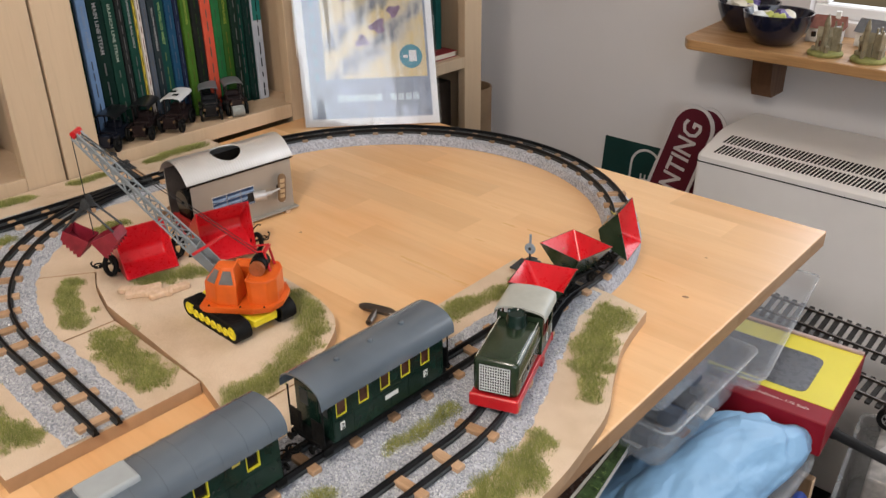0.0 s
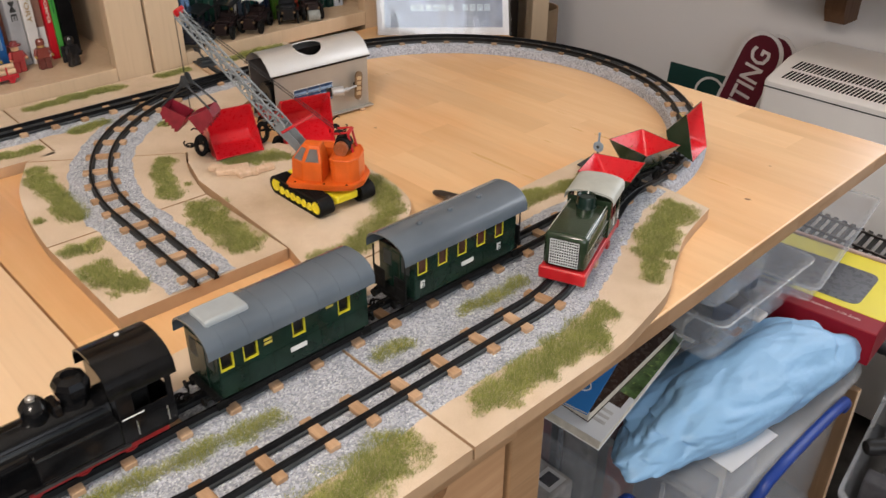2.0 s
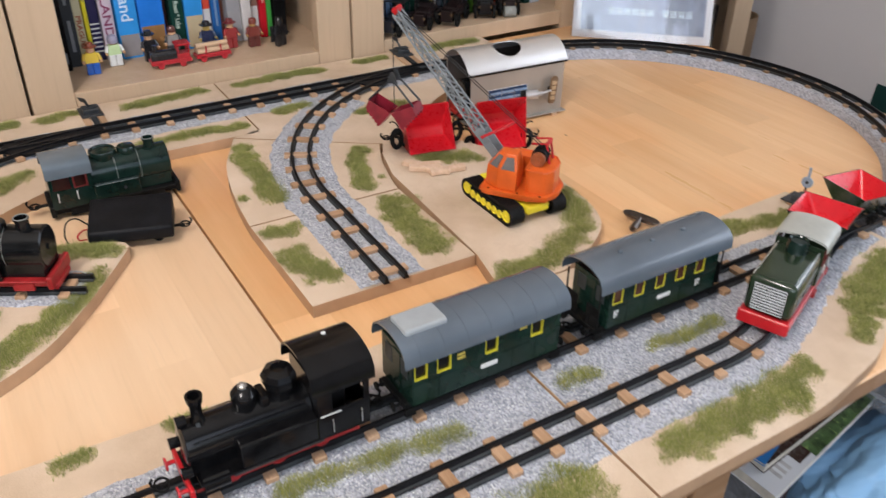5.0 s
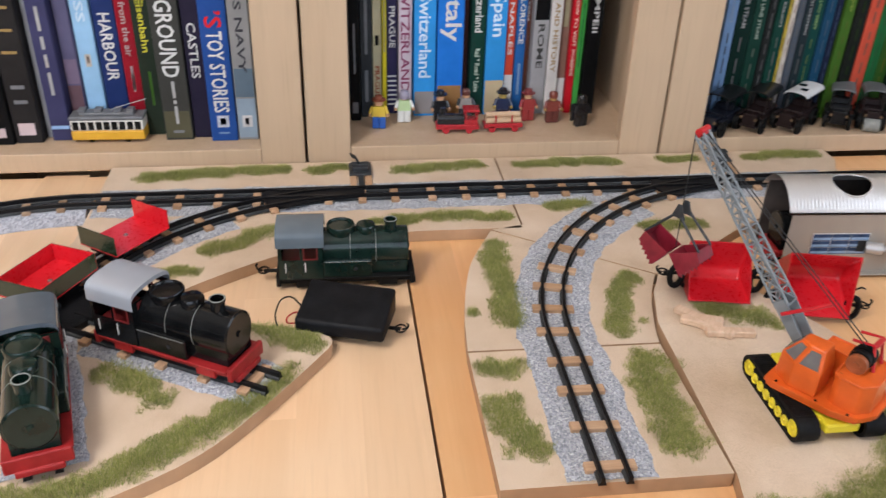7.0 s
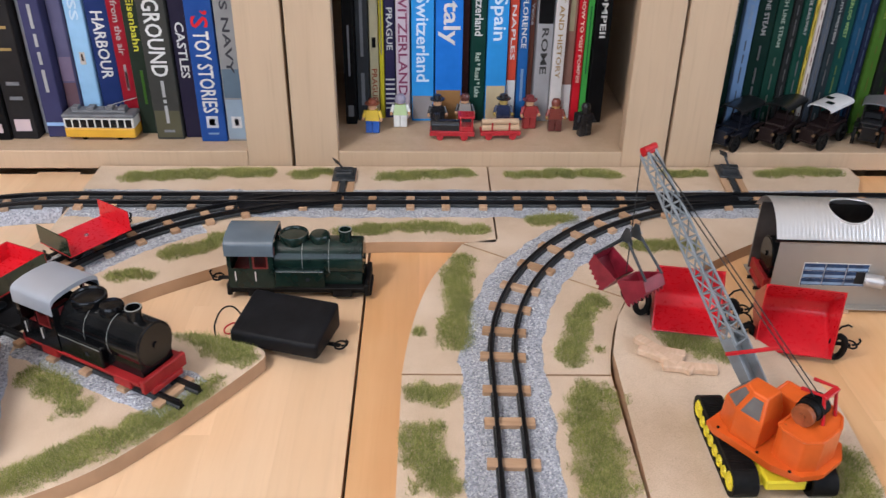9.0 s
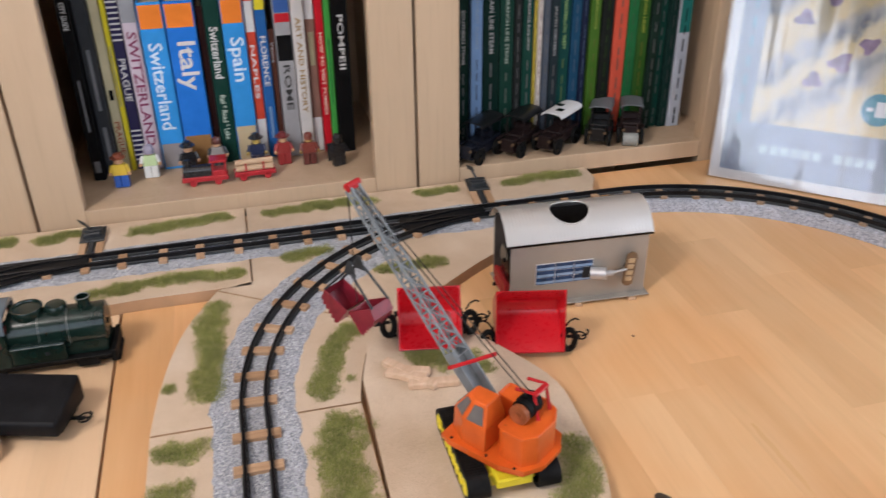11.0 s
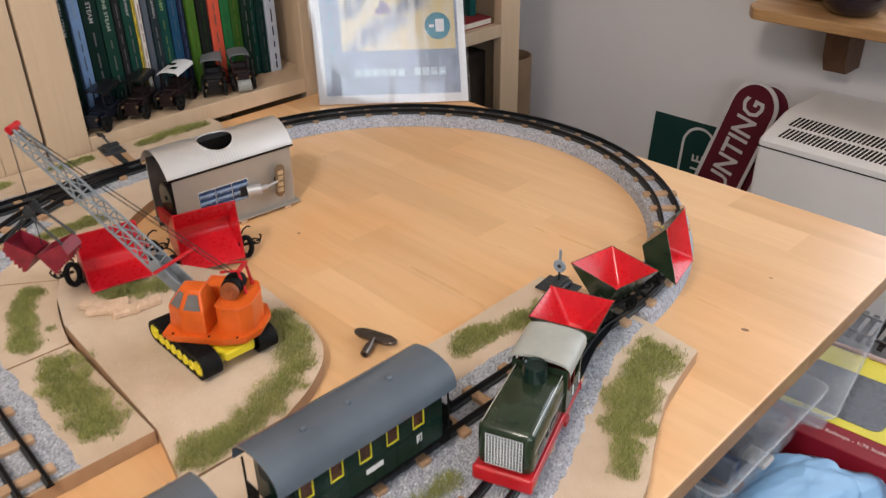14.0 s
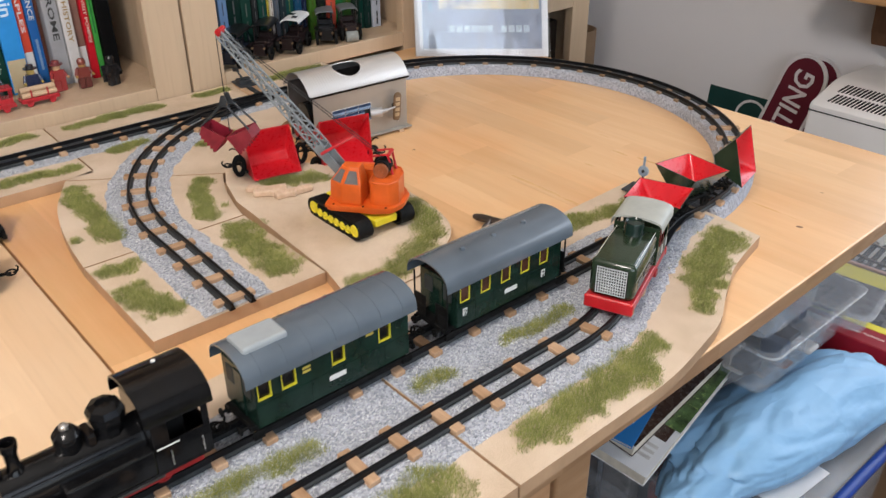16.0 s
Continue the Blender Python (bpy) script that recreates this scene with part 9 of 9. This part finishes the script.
def open_tub(bm, x0, x1, y0, y1, z0, z1, t=0.0018, flare=0.006, r=0.02):
    """Thin-walled open tub with rounded corners and a rolled rim."""
    def ring(k, z, inset):
        pts = rounded([(x0 - k + inset, y0 - k + inset), (x1 + k - inset, y0 - k + inset), (x1 + k - inset, y1 + k - inset), (x0 - k + inset, y1 + k - inset)], r)
        return [bm.verts.new((x, y, z)) for x, y in pts]
    rows = [ring(-flare, z0, 0), ring(0, z1, 0), ring(0.004, z1, 0), ring(0.004, z1 + 0.004, 0), ring(0, z1 + 0.004, t), ring(-flare, z0 + t, t)]
    n = len(rows[0])
    for a, b_ in zip(rows, rows[1:]):
        for i in range(n):
            bm.faces.new((a[i], a[(i + 1) % n], b_[(i + 1) % n], b_[i]))
    bm.faces.new(rows[0][::-1])
    bm.faces.new(rows[-1])
    bmesh.ops.recalc_face_normals(bm, faces=bm.faces[:])
    return bm


def storage_box(x0, x1, y0, y1, z0, z1, label, handles, seed, lid=True, plastic=TUB):
    ob = thing("storage_box", pose(0, 0, 0), label, "storage box", "clear storage boxes")
    part("tub", open_tub(bmesh.new(), x0, x1, y0, y1, z0, z1 - 0.018), plastic, ob, "clear plastic tub", smooth=True)
    if lid:
        bm = prism(bmesh.new(), rounded([(x0 - 0.008, y0 - 0.008), (x1 + 0.008, y0 - 0.008), (x1 + 0.008, y1 + 0.008), (x0 - 0.008, y1 + 0.008)], 0.028), z1 - 0.0135, z1)
        bmesh.ops.recalc_face_normals(bm, faces=bm.faces[:])
        bevel(bm, [e for e in bm.edges if abs(e.verts[0].co.z - e.verts[1].co.z) < 1e-6], 0.003, 2)
        part("lid", bm, BOX_LID, ob, "cloudy plastic lid", smooth=True)
    for y_lo, y_hi in handles:
        ym, hl = (y_lo + y_hi) / 2, (y_hi - y_lo) / 2
        pts = [(0.0, -hl, -0.020), (0.003, -hl + 0.003, -0.008), (0.004, -hl + 0.012, 0.001), (0.004, -hl * 0.5, 0.005), (0.004, 0.0, 0.006), (0.004, hl * 0.5, 0.005), (0.004, hl - 0.012, 0.001), (0.003, hl - 0.003, -0.008), (0.0, hl, -0.020)]
        bm = path_tube(bmesh.new(), [(x1 + 0.013 + a, ym + b_, z1 - 0.004 + c) for a, b_, c in pts], 0.0062, 10)
        part("handle", bm, HANDLE_BLUE, ob, "dark blue clip handle", smooth=True)
    rg = random.Random(seed)
    for k in range(16):
        w, d, h = rg.uniform(0.04, 0.10), rg.uniform(0.03, 0.07), rg.uniform(0.35, 0.80) * (z1 - z0)
        cx, cy = rg.uniform(x0 + 0.05, x1 - 0.05), rg.uniform(y0 + 0.05, y1 - 0.05)
        bm = box(bmesh.new(), cx - w / 2, cx + w / 2, cy - d / 2, cy + d / 2, z0 + 0.003 + 0.0007 * k, z0 + 0.003 + h, 0.004, 2)
        part("content", bm, BITS[k % 6], ob)
    return ob


big_box = storage_box(-0.420, -0.035, 0.806, 1.120, 0.265, 0.500, "clear lidded storage box with blue clip handles", ((0.853, 1.055),), 1)
for x in (-0.098, -0.235):
    part("rib", box(bmesh.new(), x - 0.003, x + 0.003, 0.8035, 0.8060, 0.300, 0.478, 0.0008), CLEAR_LID, big_box)
storage_box(-0.420, -0.040, 0.780, 1.120, 0.0, 0.262, "clear storage box stacked on the floor", ((0.99, 1.10),), 2)
side_box = storage_box(-0.480, -0.125, 0.590, 0.770, 0.225, 0.488, "clear storage box with blue handle beside the drawer unit", ((0.610, 0.764),), 3, False)
part("inner_case", box(bmesh.new(), -0.440, -0.180, 0.640, 0.762, 0.4170, 0.4500, 0.004, 2), BITS[4], side_box, "dark flat case inside")
part("inner_case", box(bmesh.new(), -0.430, -0.235, 0.600, 0.755, 0.4505, 0.4640, 0.003, 2), CLEAR_LID, side_box, "cloudy flat case inside")
part("paper_label", box(bmesh.new(), -0.212, -0.186, 0.728, 0.756, 0.4501, 0.4505), MAG_PAPER, side_box, "small white paper label")
part("label_bar", box(bmesh.new(), -0.207, -0.191, 0.733, 0.751, 0.45055, 0.4507), BITS[0], side_box)
storage_box(-0.480, -0.125, 0.590, 0.770, 0.0, 0.222, "clear storage box on the floor by the drawers", ((0.610, 0.764),), 4)
floor_box = storage_box(0.0, 0.300, 0.0, 0.420, 0.0, 0.318, "open cloudy storage box with oddments standing on the floor", (), 6, False, CLEAR_LID)
floor_box.matrix_world = pose(-0.0080, 1.1100, 0.0, 0, 0, 8.6)



def crumpled_film(name, col):
    """Thin plastic film with sharp crumples at two scales."""
    m, t, b = nodes_of(name)
    v = place_vec(t)
    warp = t.nodes.new("ShaderNodeVectorMath")
    warp.operation = "MULTIPLY_ADD"
    wob = t.nodes.new("ShaderNodeTexNoise")
    wob.inputs["Scale"].default_value = 22.0
    t.links.new(scaled(t, v, (1.6, 1.0, 1.6)), wob.inputs["Vector"])
    t.links.new(wob.outputs["Color"], warp.inputs[0])
    warp.inputs[1].default_value = (0.03, 0.03, 0.03)
    t.links.new(scaled(t, v, (1.5, 0.9, 1.5), 0.5), warp.inputs[2])
    total = None
    for scale, k in ((13.0, 1.0), (34.0, 0.22)):
        vo = t.nodes.new("ShaderNodeTexVoronoi")
        vo.inputs["Scale"].default_value = scale
        t.links.new(warp.outputs[0], vo.inputs["Vector"])
        h = math_node(t, "MULTIPLY", vo.outputs["Distance"], k)
        total = h if total is None else math_node(t, "ADD", total, h)
    bump_to(t, b, total, 0.42, 0.016)
    t.links.new(ramp(t, noise_node(t, v, 14, 4), [(0.3, tuple(x * 0.93 for x in col)), (0.7, col)]), b.inputs["Base Color"])
    b.inputs["Roughness"].default_value = 0.42
    return m


BAG = crumpled_film("pale_blue_bag", (0.255, 0.475, 0.72))
bm = bmesh.new()
bmesh.ops.create_icosphere(bm, subdivisions=6, radius=1.0)
def crease(q, wide):
    """Sharp valleys where wide smooth facets meet."""
    d, _ = noise.voronoi(q)
    return -max(0.0, wide - (d[1] - d[0]))


for v in bm.verts:
    p = v.co.copy()
    big = noise.noise(p * 1.7 + Vector((3, 1, 0))) * 0.13
    q = Vector((p.x * 1.3, p.y * 2.3, p.z * 1.3)) + Vector((2.3, 0.4, 7.1))
    q += noise.noise_vector(q * 0.9) * 0.30
    end = max(0.0, -p.y - 0.25)
    f = 1.06 + big - 0.15 * abs(noise.noise(q * 0.7)) + 0.22 * crease(q * 0.62, 0.30) + (0.04 + 0.10 * end) * crease(q * 1.4 + Vector((4, 1, 6)), 0.45) - 0.035 * abs(noise.noise(q * 2.8)) + 0.006 * noise.noise(q * 8.0)
    slim = 1.0 - 0.32 * max(0.0, -p.y) ** 2
    y = math.copysign(abs(p.y) ** 0.82, p.y)
    x = p.x * 0.062 * f * slim + 0.012 * min(0.0, p.y) ** 2 + 0.030 * max(0.0, p.y) ** 2
    v.co = (x, y * 0.178 * f, max(p.z * 0.054 * f * (0.85 + 0.25 * p.y), -0.030))
zl = min(v.co.z for v in bm.verts)
bag = part("plastic_bag", bm, BAG, smooth=True)
bag.matrix_world = pose(-0.104, 0.926, 0.5018 - zl, 0, 0, -8)
tagged(bag, "crumpled pale blue plastic bag lying on a storage box", "bag")

# brown wood darkened by the shadow that lies on the board's face
BOARD_SHADED = wood("shaded_brown_board", (0.24, 0.14, 0.07), (0.17, 0.095, 0.045), along=2, scale=0.6, rough=0.5)
BOX_RED = paint("dark_red_card", (0.25, 0.007, 0.017), rough=0.45, vary=0.08, size=10, spec=0.2)
BOX_YELLOW = paint("yellow_card", (0.72, 0.62, 0.035), rough=0.4, vary=0.05, size=10)
BOX_WIN = paint("grey_cellophane", (0.060, 0.060, 0.068), rough=0.26, vary=0.3, size=14, spec=0.35)
BOX_FLAP = paint("pale_card_edge", (0.50, 0.36, 0.33), rough=0.6, vary=0.1, size=20)
BOX_TEXT = paint("pale_box_print", (0.62, 0.45, 0.40), rough=0.5)
rbx = thing("model_box", pose(-0.0200, 1.0880, 0.5215, 0, 0, 5), "dark red model railway box with yellow window top", "box")
part("carton", box(bmesh.new(), -0.330, 0, 0, 0.172, 0, 0.0450, 0.0012), BOX_RED, rbx)
part("top_panel", box(bmesh.new(), -0.326, -0.0012, 0.032, 0.166, 0.0450, 0.0456), BOX_YELLOW, rbx, "yellow top panel")
part("back_flap", box(bmesh.new(), -0.329, -0.0015, 0.1665, 0.1722, 0.0450, 0.0490, 0.0008), BOX_FLAP, rbx, "pale card flap along the back")
bm = prism(bmesh.new(), rounded([(-0.300, 0.044), (-0.036, 0.044), (-0.036, 0.130), (-0.300, 0.130)], 0.014), 0.0457, 0.0461)
bmesh.ops.recalc_face_normals(bm, faces=bm.faces[:])
part("window", bm, BOX_WIN, rbx, "grey see-through window")
lettering("lettering", "O Gauge Railways - 1:76 Scale", 0.0050, Matrix.Translation((-0.066, 0.0180, 0.0452)), BOX_TEXT, rbx, width=0.085)
for x0, x1 in ((-0.030, -0.012), (-0.062, -0.044)):
    part("small_print", box(bmesh.new(), x0, x1, -0.0006, -0.0002, 0.0050, 0.0062), BOX_TEXT, rbx)

carry = thing("shallow_tray", pose(0, 0, 0), "shallow black tray carrying the red model box", "tray")
part("shell", open_tub(bmesh.new(), -0.330, -0.075, 1.112, 1.230, 0.5004, 0.5172, 0.002, 0.004, 0.012), LEVER_BLACK, carry, smooth=True)

RIM = clear_plastic("cloudy_plastic_rim", (0.66, 0.69, 0.72), 0.30, 0.14)


def rim(ob, x0, x1, y0, y1, z, r):
    """Thick rolled rim, where the plastic looks denser."""
    pts = [(x, y, z) for x, y in rounded([(x0 - 0.0046, y0 - 0.0046), (x1 + 0.0046, y0 - 0.0046), (x1 + 0.0046, y1 + 0.0046), (x0 - 0.0046, y1 + 0.0046)], r)]
    part("rim", path_tube(bmesh.new(), pts + pts[:1], 0.0013, 8), RIM, ob, "thicker cloudy rim", smooth=True)


tray = thing("clear_tray", pose(-0.0985, 1.0900, 0.5680, 0, 0, 9.3), "shallow empty clear plastic tray lying across the red box", "plastic tray")
part("shell", open_tub(bmesh.new(), -0.220, 0, 0, 0.288, 0, 0.0205, 0.0016, 0.003, 0.012), CLEAR, tray, smooth=True)
rim(tray, -0.220, 0, 0, 0.288, 0.0235, 0.012)

org = thing("organiser_box", pose(0, 0, 0), "clear compartment organiser full of small parts", "organiser box")
rim(org, -0.350, -0.102, 0.872, 1.062, 0.643, 0.014)
part("shell", open_tub(bmesh.new(), -0.350, -0.102, 0.872, 1.062, 0.5860, 0.640, 0.0018, 0.010, 0.014), CLEAR, org, smooth=True)
for yy in (0.920, 0.965, 1.010):
    part("divider", box(bmesh.new(), -0.340, -0.112, yy - 0.0008, yy + 0.0008, 0.5885, 0.636), CLEAR, org)
part("divider", box(bmesh.new(), -0.2208, -0.2192, 0.882, 1.052, 0.5885, 0.634), CLEAR, org)
rg = random.Random(9)
for k in range(26):
    cx, cy = rg.uniform(-0.26, -0.125), 0.902 + 0.044 * (k % 4) + rg.uniform(-0.010, 0.010)
    part("small_part", box(bmesh.new(), cx - rg.uniform(0.006, 0.018), cx + rg.uniform(0.006, 0.018), cy - rg.uniform(0.006, 0.016), cy + rg.uniform(0.006, 0.016), 0.5880 + 0.0004 * k, 0.598 + rg.uniform(0.0, 0.022), 0.002), BITS[k % 6], org)
tub2 = thing("clear_tub", pose(0, 0, 0), "shallow clear plastic tub on the organiser", "plastic tub")
rim(tub2, -0.340, -0.118, 0.886, 1.000, 0.693, 0.014)
part("shell", open_tub(bmesh.new(), -0.340, -0.118, 0.886, 1.000, 0.6446, 0.690, 0.0016, 0.004, 0.014), CLEAR_LID, tub2, smooth=True)
sup = thing("storage_box", pose(0, 0, 0), "cloudy plastic storage box supporting the organiser", "storage box", "clear storage boxes")
part("tub", open_tub(bmesh.new(), -0.400, -0.215, 0.918, 1.066, 0.5005, 0.578, 0.0018, 0.004, 0.016), CLEAR_LID, sup, smooth=True)
part("lid", box(bmesh.new(), -0.404, -0.125, 0.914, 1.068, 0.5822, 0.5856, 0.0012), CLEAR_LID, sup)

# magazines and brochures sticking out below the table edge
MAG_DARK = paint("dark_brown_cover", (0.045, 0.026, 0.020), rough=0.25, vary=0.3, size=18, coat=0.4)
MAG_GREEN = paint("leafy_photo_cover", (0.055, 0.10, 0.030), rough=0.28, vary=0.75, size=85, worn=(0.24, 0.34, 0.10), worn_at=0.58, coat=0.4)
MAG_BLUE = paint("blue_cover", (0.02, 0.17, 0.45), rough=0.28, vary=0.06, size=12, coat=0.4)
MAG_WHITE = paint("white_cover", (0.66, 0.66, 0.66), rough=0.3, vary=0.04, size=12, coat=0.3)
MM = pose(-0.1190, 0.7060, 0.5740, 2.0, 8, 10)


def magazine(m, w, h, t, cover, label):
    ob = thing("magazine", m, label, "magazine", "magazines under the table edge")
    part("page_block", box(bmesh.new(), -w + 0.001, -0.001, 0.001, h - 0.001, 0.0004, t - 0.0004), PAGES, ob)
    part("cover", box(box(bmesh.new(), -w, 0, 0, h, t - 0.0004, t, 0.0001), -w, 0, 0, h, 0, 0.0004, 0.0001), cover, ob)
    return ob


mg = magazine(MM, 0.150, 0.188, 0.012, MAG_WHITE, "white magazine with a leafy green cover photograph")
part("cover_photo", box(bmesh.new(), -0.148, -0.0005, 0.070, 0.1875, 0.0121, 0.0124), MAG_GREEN, mg)
part("cover_picture", box(bmesh.new(), -0.036, -0.006, 0.050, 0.070, 0.0121, 0.0124), MAG_DARK, mg)
for k in range(3):
    part("text_bar", box(bmesh.new(), -0.026, -0.008, 0.020 + 0.008 * k, 0.024 + 0.008 * k, 0.0121, 0.0123), BITS[4], mg)
magazine(MM @ pose(-0.021, 0.012, 0.0128, 0, 0, -4), 0.130, 0.168, 0.014, MAG_DARK, "thick dark brown brochure lying on the magazine")
m3 = magazine(MM @ pose(-0.022, 0.006, 0.0272, 0, 0, 7), 0.110, 0.130, 0.003, MAG_BLUE, "small bright blue leaflet on the brochures")
for k in range(4):
    bm = bmesh.new()
    path_tube(bm, [(-0.024 + 0.0085 * k + 0.0070 * math.cos(a) - 0.018, 0.030 + 0.0070 * math.sin(a), 0.0045) for a in [2 * math.pi * i / 18 for i in range(19)]], 0.0007, 5)
    part("ring_mark", bm, MAG_WHITE, m3)
card = thing("paper_sheet", pose(-0.050, 0.846, 0.5006, 0, 0, -4), "white printed sheet on the storage box lid", "paper")
part("sheet", box(bmesh.new(), -0.055, 0.002, 0.0, 0.085, 0, 0.0010), MAG_WHITE, card)
part("dark_print", box(bmesh.new(), -0.040, -0.022, 0.046, 0.076, 0.0010, 0.0013), MAG_DARK, card)

plk = part("loose_board", box(bmesh.new(), -0.390, 0, 0, 0.0115, 0, 0.450, 0.0012), BOARD_SHADED)
plk.matrix_world = pose(-0.0310, 1.1330, 0.0)
# paler strip: the light on the board's narrow edge, done in colour
part("edge", box(bmesh.new(), 0.0001, 0.0008, 0.0008, 0.0107, 0.001, 0.449), BEECH_PALE, plk, "board edge painted paler, as lit")
tagged(plk, "thin brown board on edge, its face darkened as in shadow", "board")

# spare track leaning behind the boxes
SPARE_SLEEPER = paint("black_plastic_sleeper", (0.018, 0.015, 0.013), rough=0.6)


def spare_track(m, ln, label):
    ob = thing("spare_track", m, label, "model track", "spare track lengths")
    for s in (-1, 1):
        part("rail", box(bmesh.new(), 0, ln, s * 0.016 - 0.0012, s * 0.016 + 0.0012, 0.004, 0.0085, 0.0003), KEY_STEEL, ob)
    me = mesh_of("sleeper", box(bmesh.new(), -0.0035, 0.0035, -0.026, 0.026, 0, 0.0042, 0.0005), SPARE_SLEEPER)
    for k in range(int(ln / 0.0135)):
        o = new("sleeper", me)
        o.parent = ob
        o.location = (0.010 + 0.0135 * k, 0, 0)
    return ob


spare_track(pose(-0.300, 1.405, 0.5075, 18, 1, -2), 0.72, "spare model track with black sleepers leaning behind the boxes")
spare_track(pose(-0.200, 1.350, 0.4700, 10, 1, -4), 0.60, "second spare length of model track with black sleepers")
rest = thing("storage_box", pose(0, 0, 0), "grey plastic crate below the spare track", "storage box", "clear storage boxes")
part("tub", open_tub(bmesh.new(), -0.32, -0.115, 1.310, 1.46, 0.0, 0.452, 0.003, 0.006, 0.02), CLEAR_LID, rest, smooth=True)
rim(rest, -0.32, -0.115, 1.310, 1.46, 0.455, 0.020)

# black stand and toy wheel on the floor box
BLACK_ARM = paint("black_plastic_arm", (0.012, 0.012, 0.013), rough=0.35, vary=0.2, size=30)
arm = thing("black_stand", pose(0.060, 1.250, 0.3250), "black plastic folding stand lying across the floor box", "stand")
part("pole", tube(bmesh.new(), (-0.108, -0.062, 0.165), (0.170, 0.135, -0.012), 0.0068, seg=14), BLACK_ARM, arm, smooth=True)
part("collar", tube(bmesh.new(), (-0.104, -0.0592, 0.1625), (-0.094, -0.0521, 0.1562), 0.0082, seg=14), BLACK_ARM, arm, smooth=True)
part("slot", box(bmesh.new(), -0.016, 0.016, -0.002, 0.002, -0.0005, 0.0008, m=Matrix.Translation((-0.030, -0.0068, 0.1216)) @ Vector((0.278, 0.197, -0.177)).to_track_quat("X", "Z").to_matrix().to_4x4()), BOX_WIN, arm, "dull grey slot")
part("foot", lathe(bmesh.new(), [(0.003, -0.070), (0.009, -0.067), (0.0115, -0.060), (0.0115, 0.110), (0.006, 0.114)], 18, Matrix.Translation((-0.030, -0.020, 0.016)) @ pose(0, 0, 0, -90, 0, -38)), BLACK_ARM, arm, "rounded black foot", smooth=True)
part("content", box(bmesh.new(), 0.030, 0.210, 0.235, 0.398, 0.003, 0.3225, 0.004, 2), BITS[4], floor_box)
leaf = thing("paper_sheet", pose(-0.0210, 1.4060, 0.3228, 0, 0, -12), "white sheet with small black print on the floor box", "paper")
part("sheet", box(bmesh.new(), 0, 0.150, 0, 0.062, 0, 0.0008), MAG_WHITE, leaf)
for k, (x, y, w, h) in enumerate(((0.014, 0.040, 0.012, 0.014), (0.034, 0.030, 0.010, 0.006), (0.030, 0.014, 0.016, 0.005), (0.052, 0.044, 0.014, 0.010), (0.056, 0.022, 0.010, 0.012))):
    part("print_bar", box(bmesh.new(), x, x + w, y, y + h, 0.0008, 0.0010), MAG_DARK, leaf)
toy = thing("toy_car", pose(-0.0260, 1.4800, 0.3230, 0, 0, 12), "black toy car with silver five-spoke wheel in the floor box", "toy car")
part("body", box(box(bmesh.new(), -0.012, 0.095, 0.010, 0.050, 0.010, 0.040, 0.006, 3), 0.010, 0.075, 0.014, 0.046, 0.038, 0.058, 0.008, 3), BLACK_ARM, toy, "black moulded body", smooth=True)
tw = part("wheel", tube(bmesh.new(), (0, 0, -0.010), (0, 0, 0.002), 0.004, seg=12), BLACK_ARM, toy)
tw.matrix_local = pose(0, 0, 0.0180, 80, 0, 0)
part("tyre", lathe(bmesh.new(), [(0.0105, -0.006), (0.0160, -0.0065), (0.0180, -0.004), (0.0180, 0.004), (0.0160, 0.0065), (0.0112, 0.006), (0.0105, 0.003)], 32), RUBBER, tw, smooth=True)
bm = lathe(bmesh.new(), [(0.0106, 0.0025), (0.0106, 0.0052), (0.0094, 0.0052), (0.0094, 0.0025)], 32)
for k in range(5):
    box(bm, 0.001, 0.0098, -0.0014, 0.0014, 0.0030, 0.0048, 0.0003, m=pose(0, 0, 0, 0, 0, 72 * k))
tube(bm, (0, 0, 0.0028), (0, 0, 0.0055), 0.0026, seg=12)
part("rim", bm, STEEL, tw, "silver spoked rim")
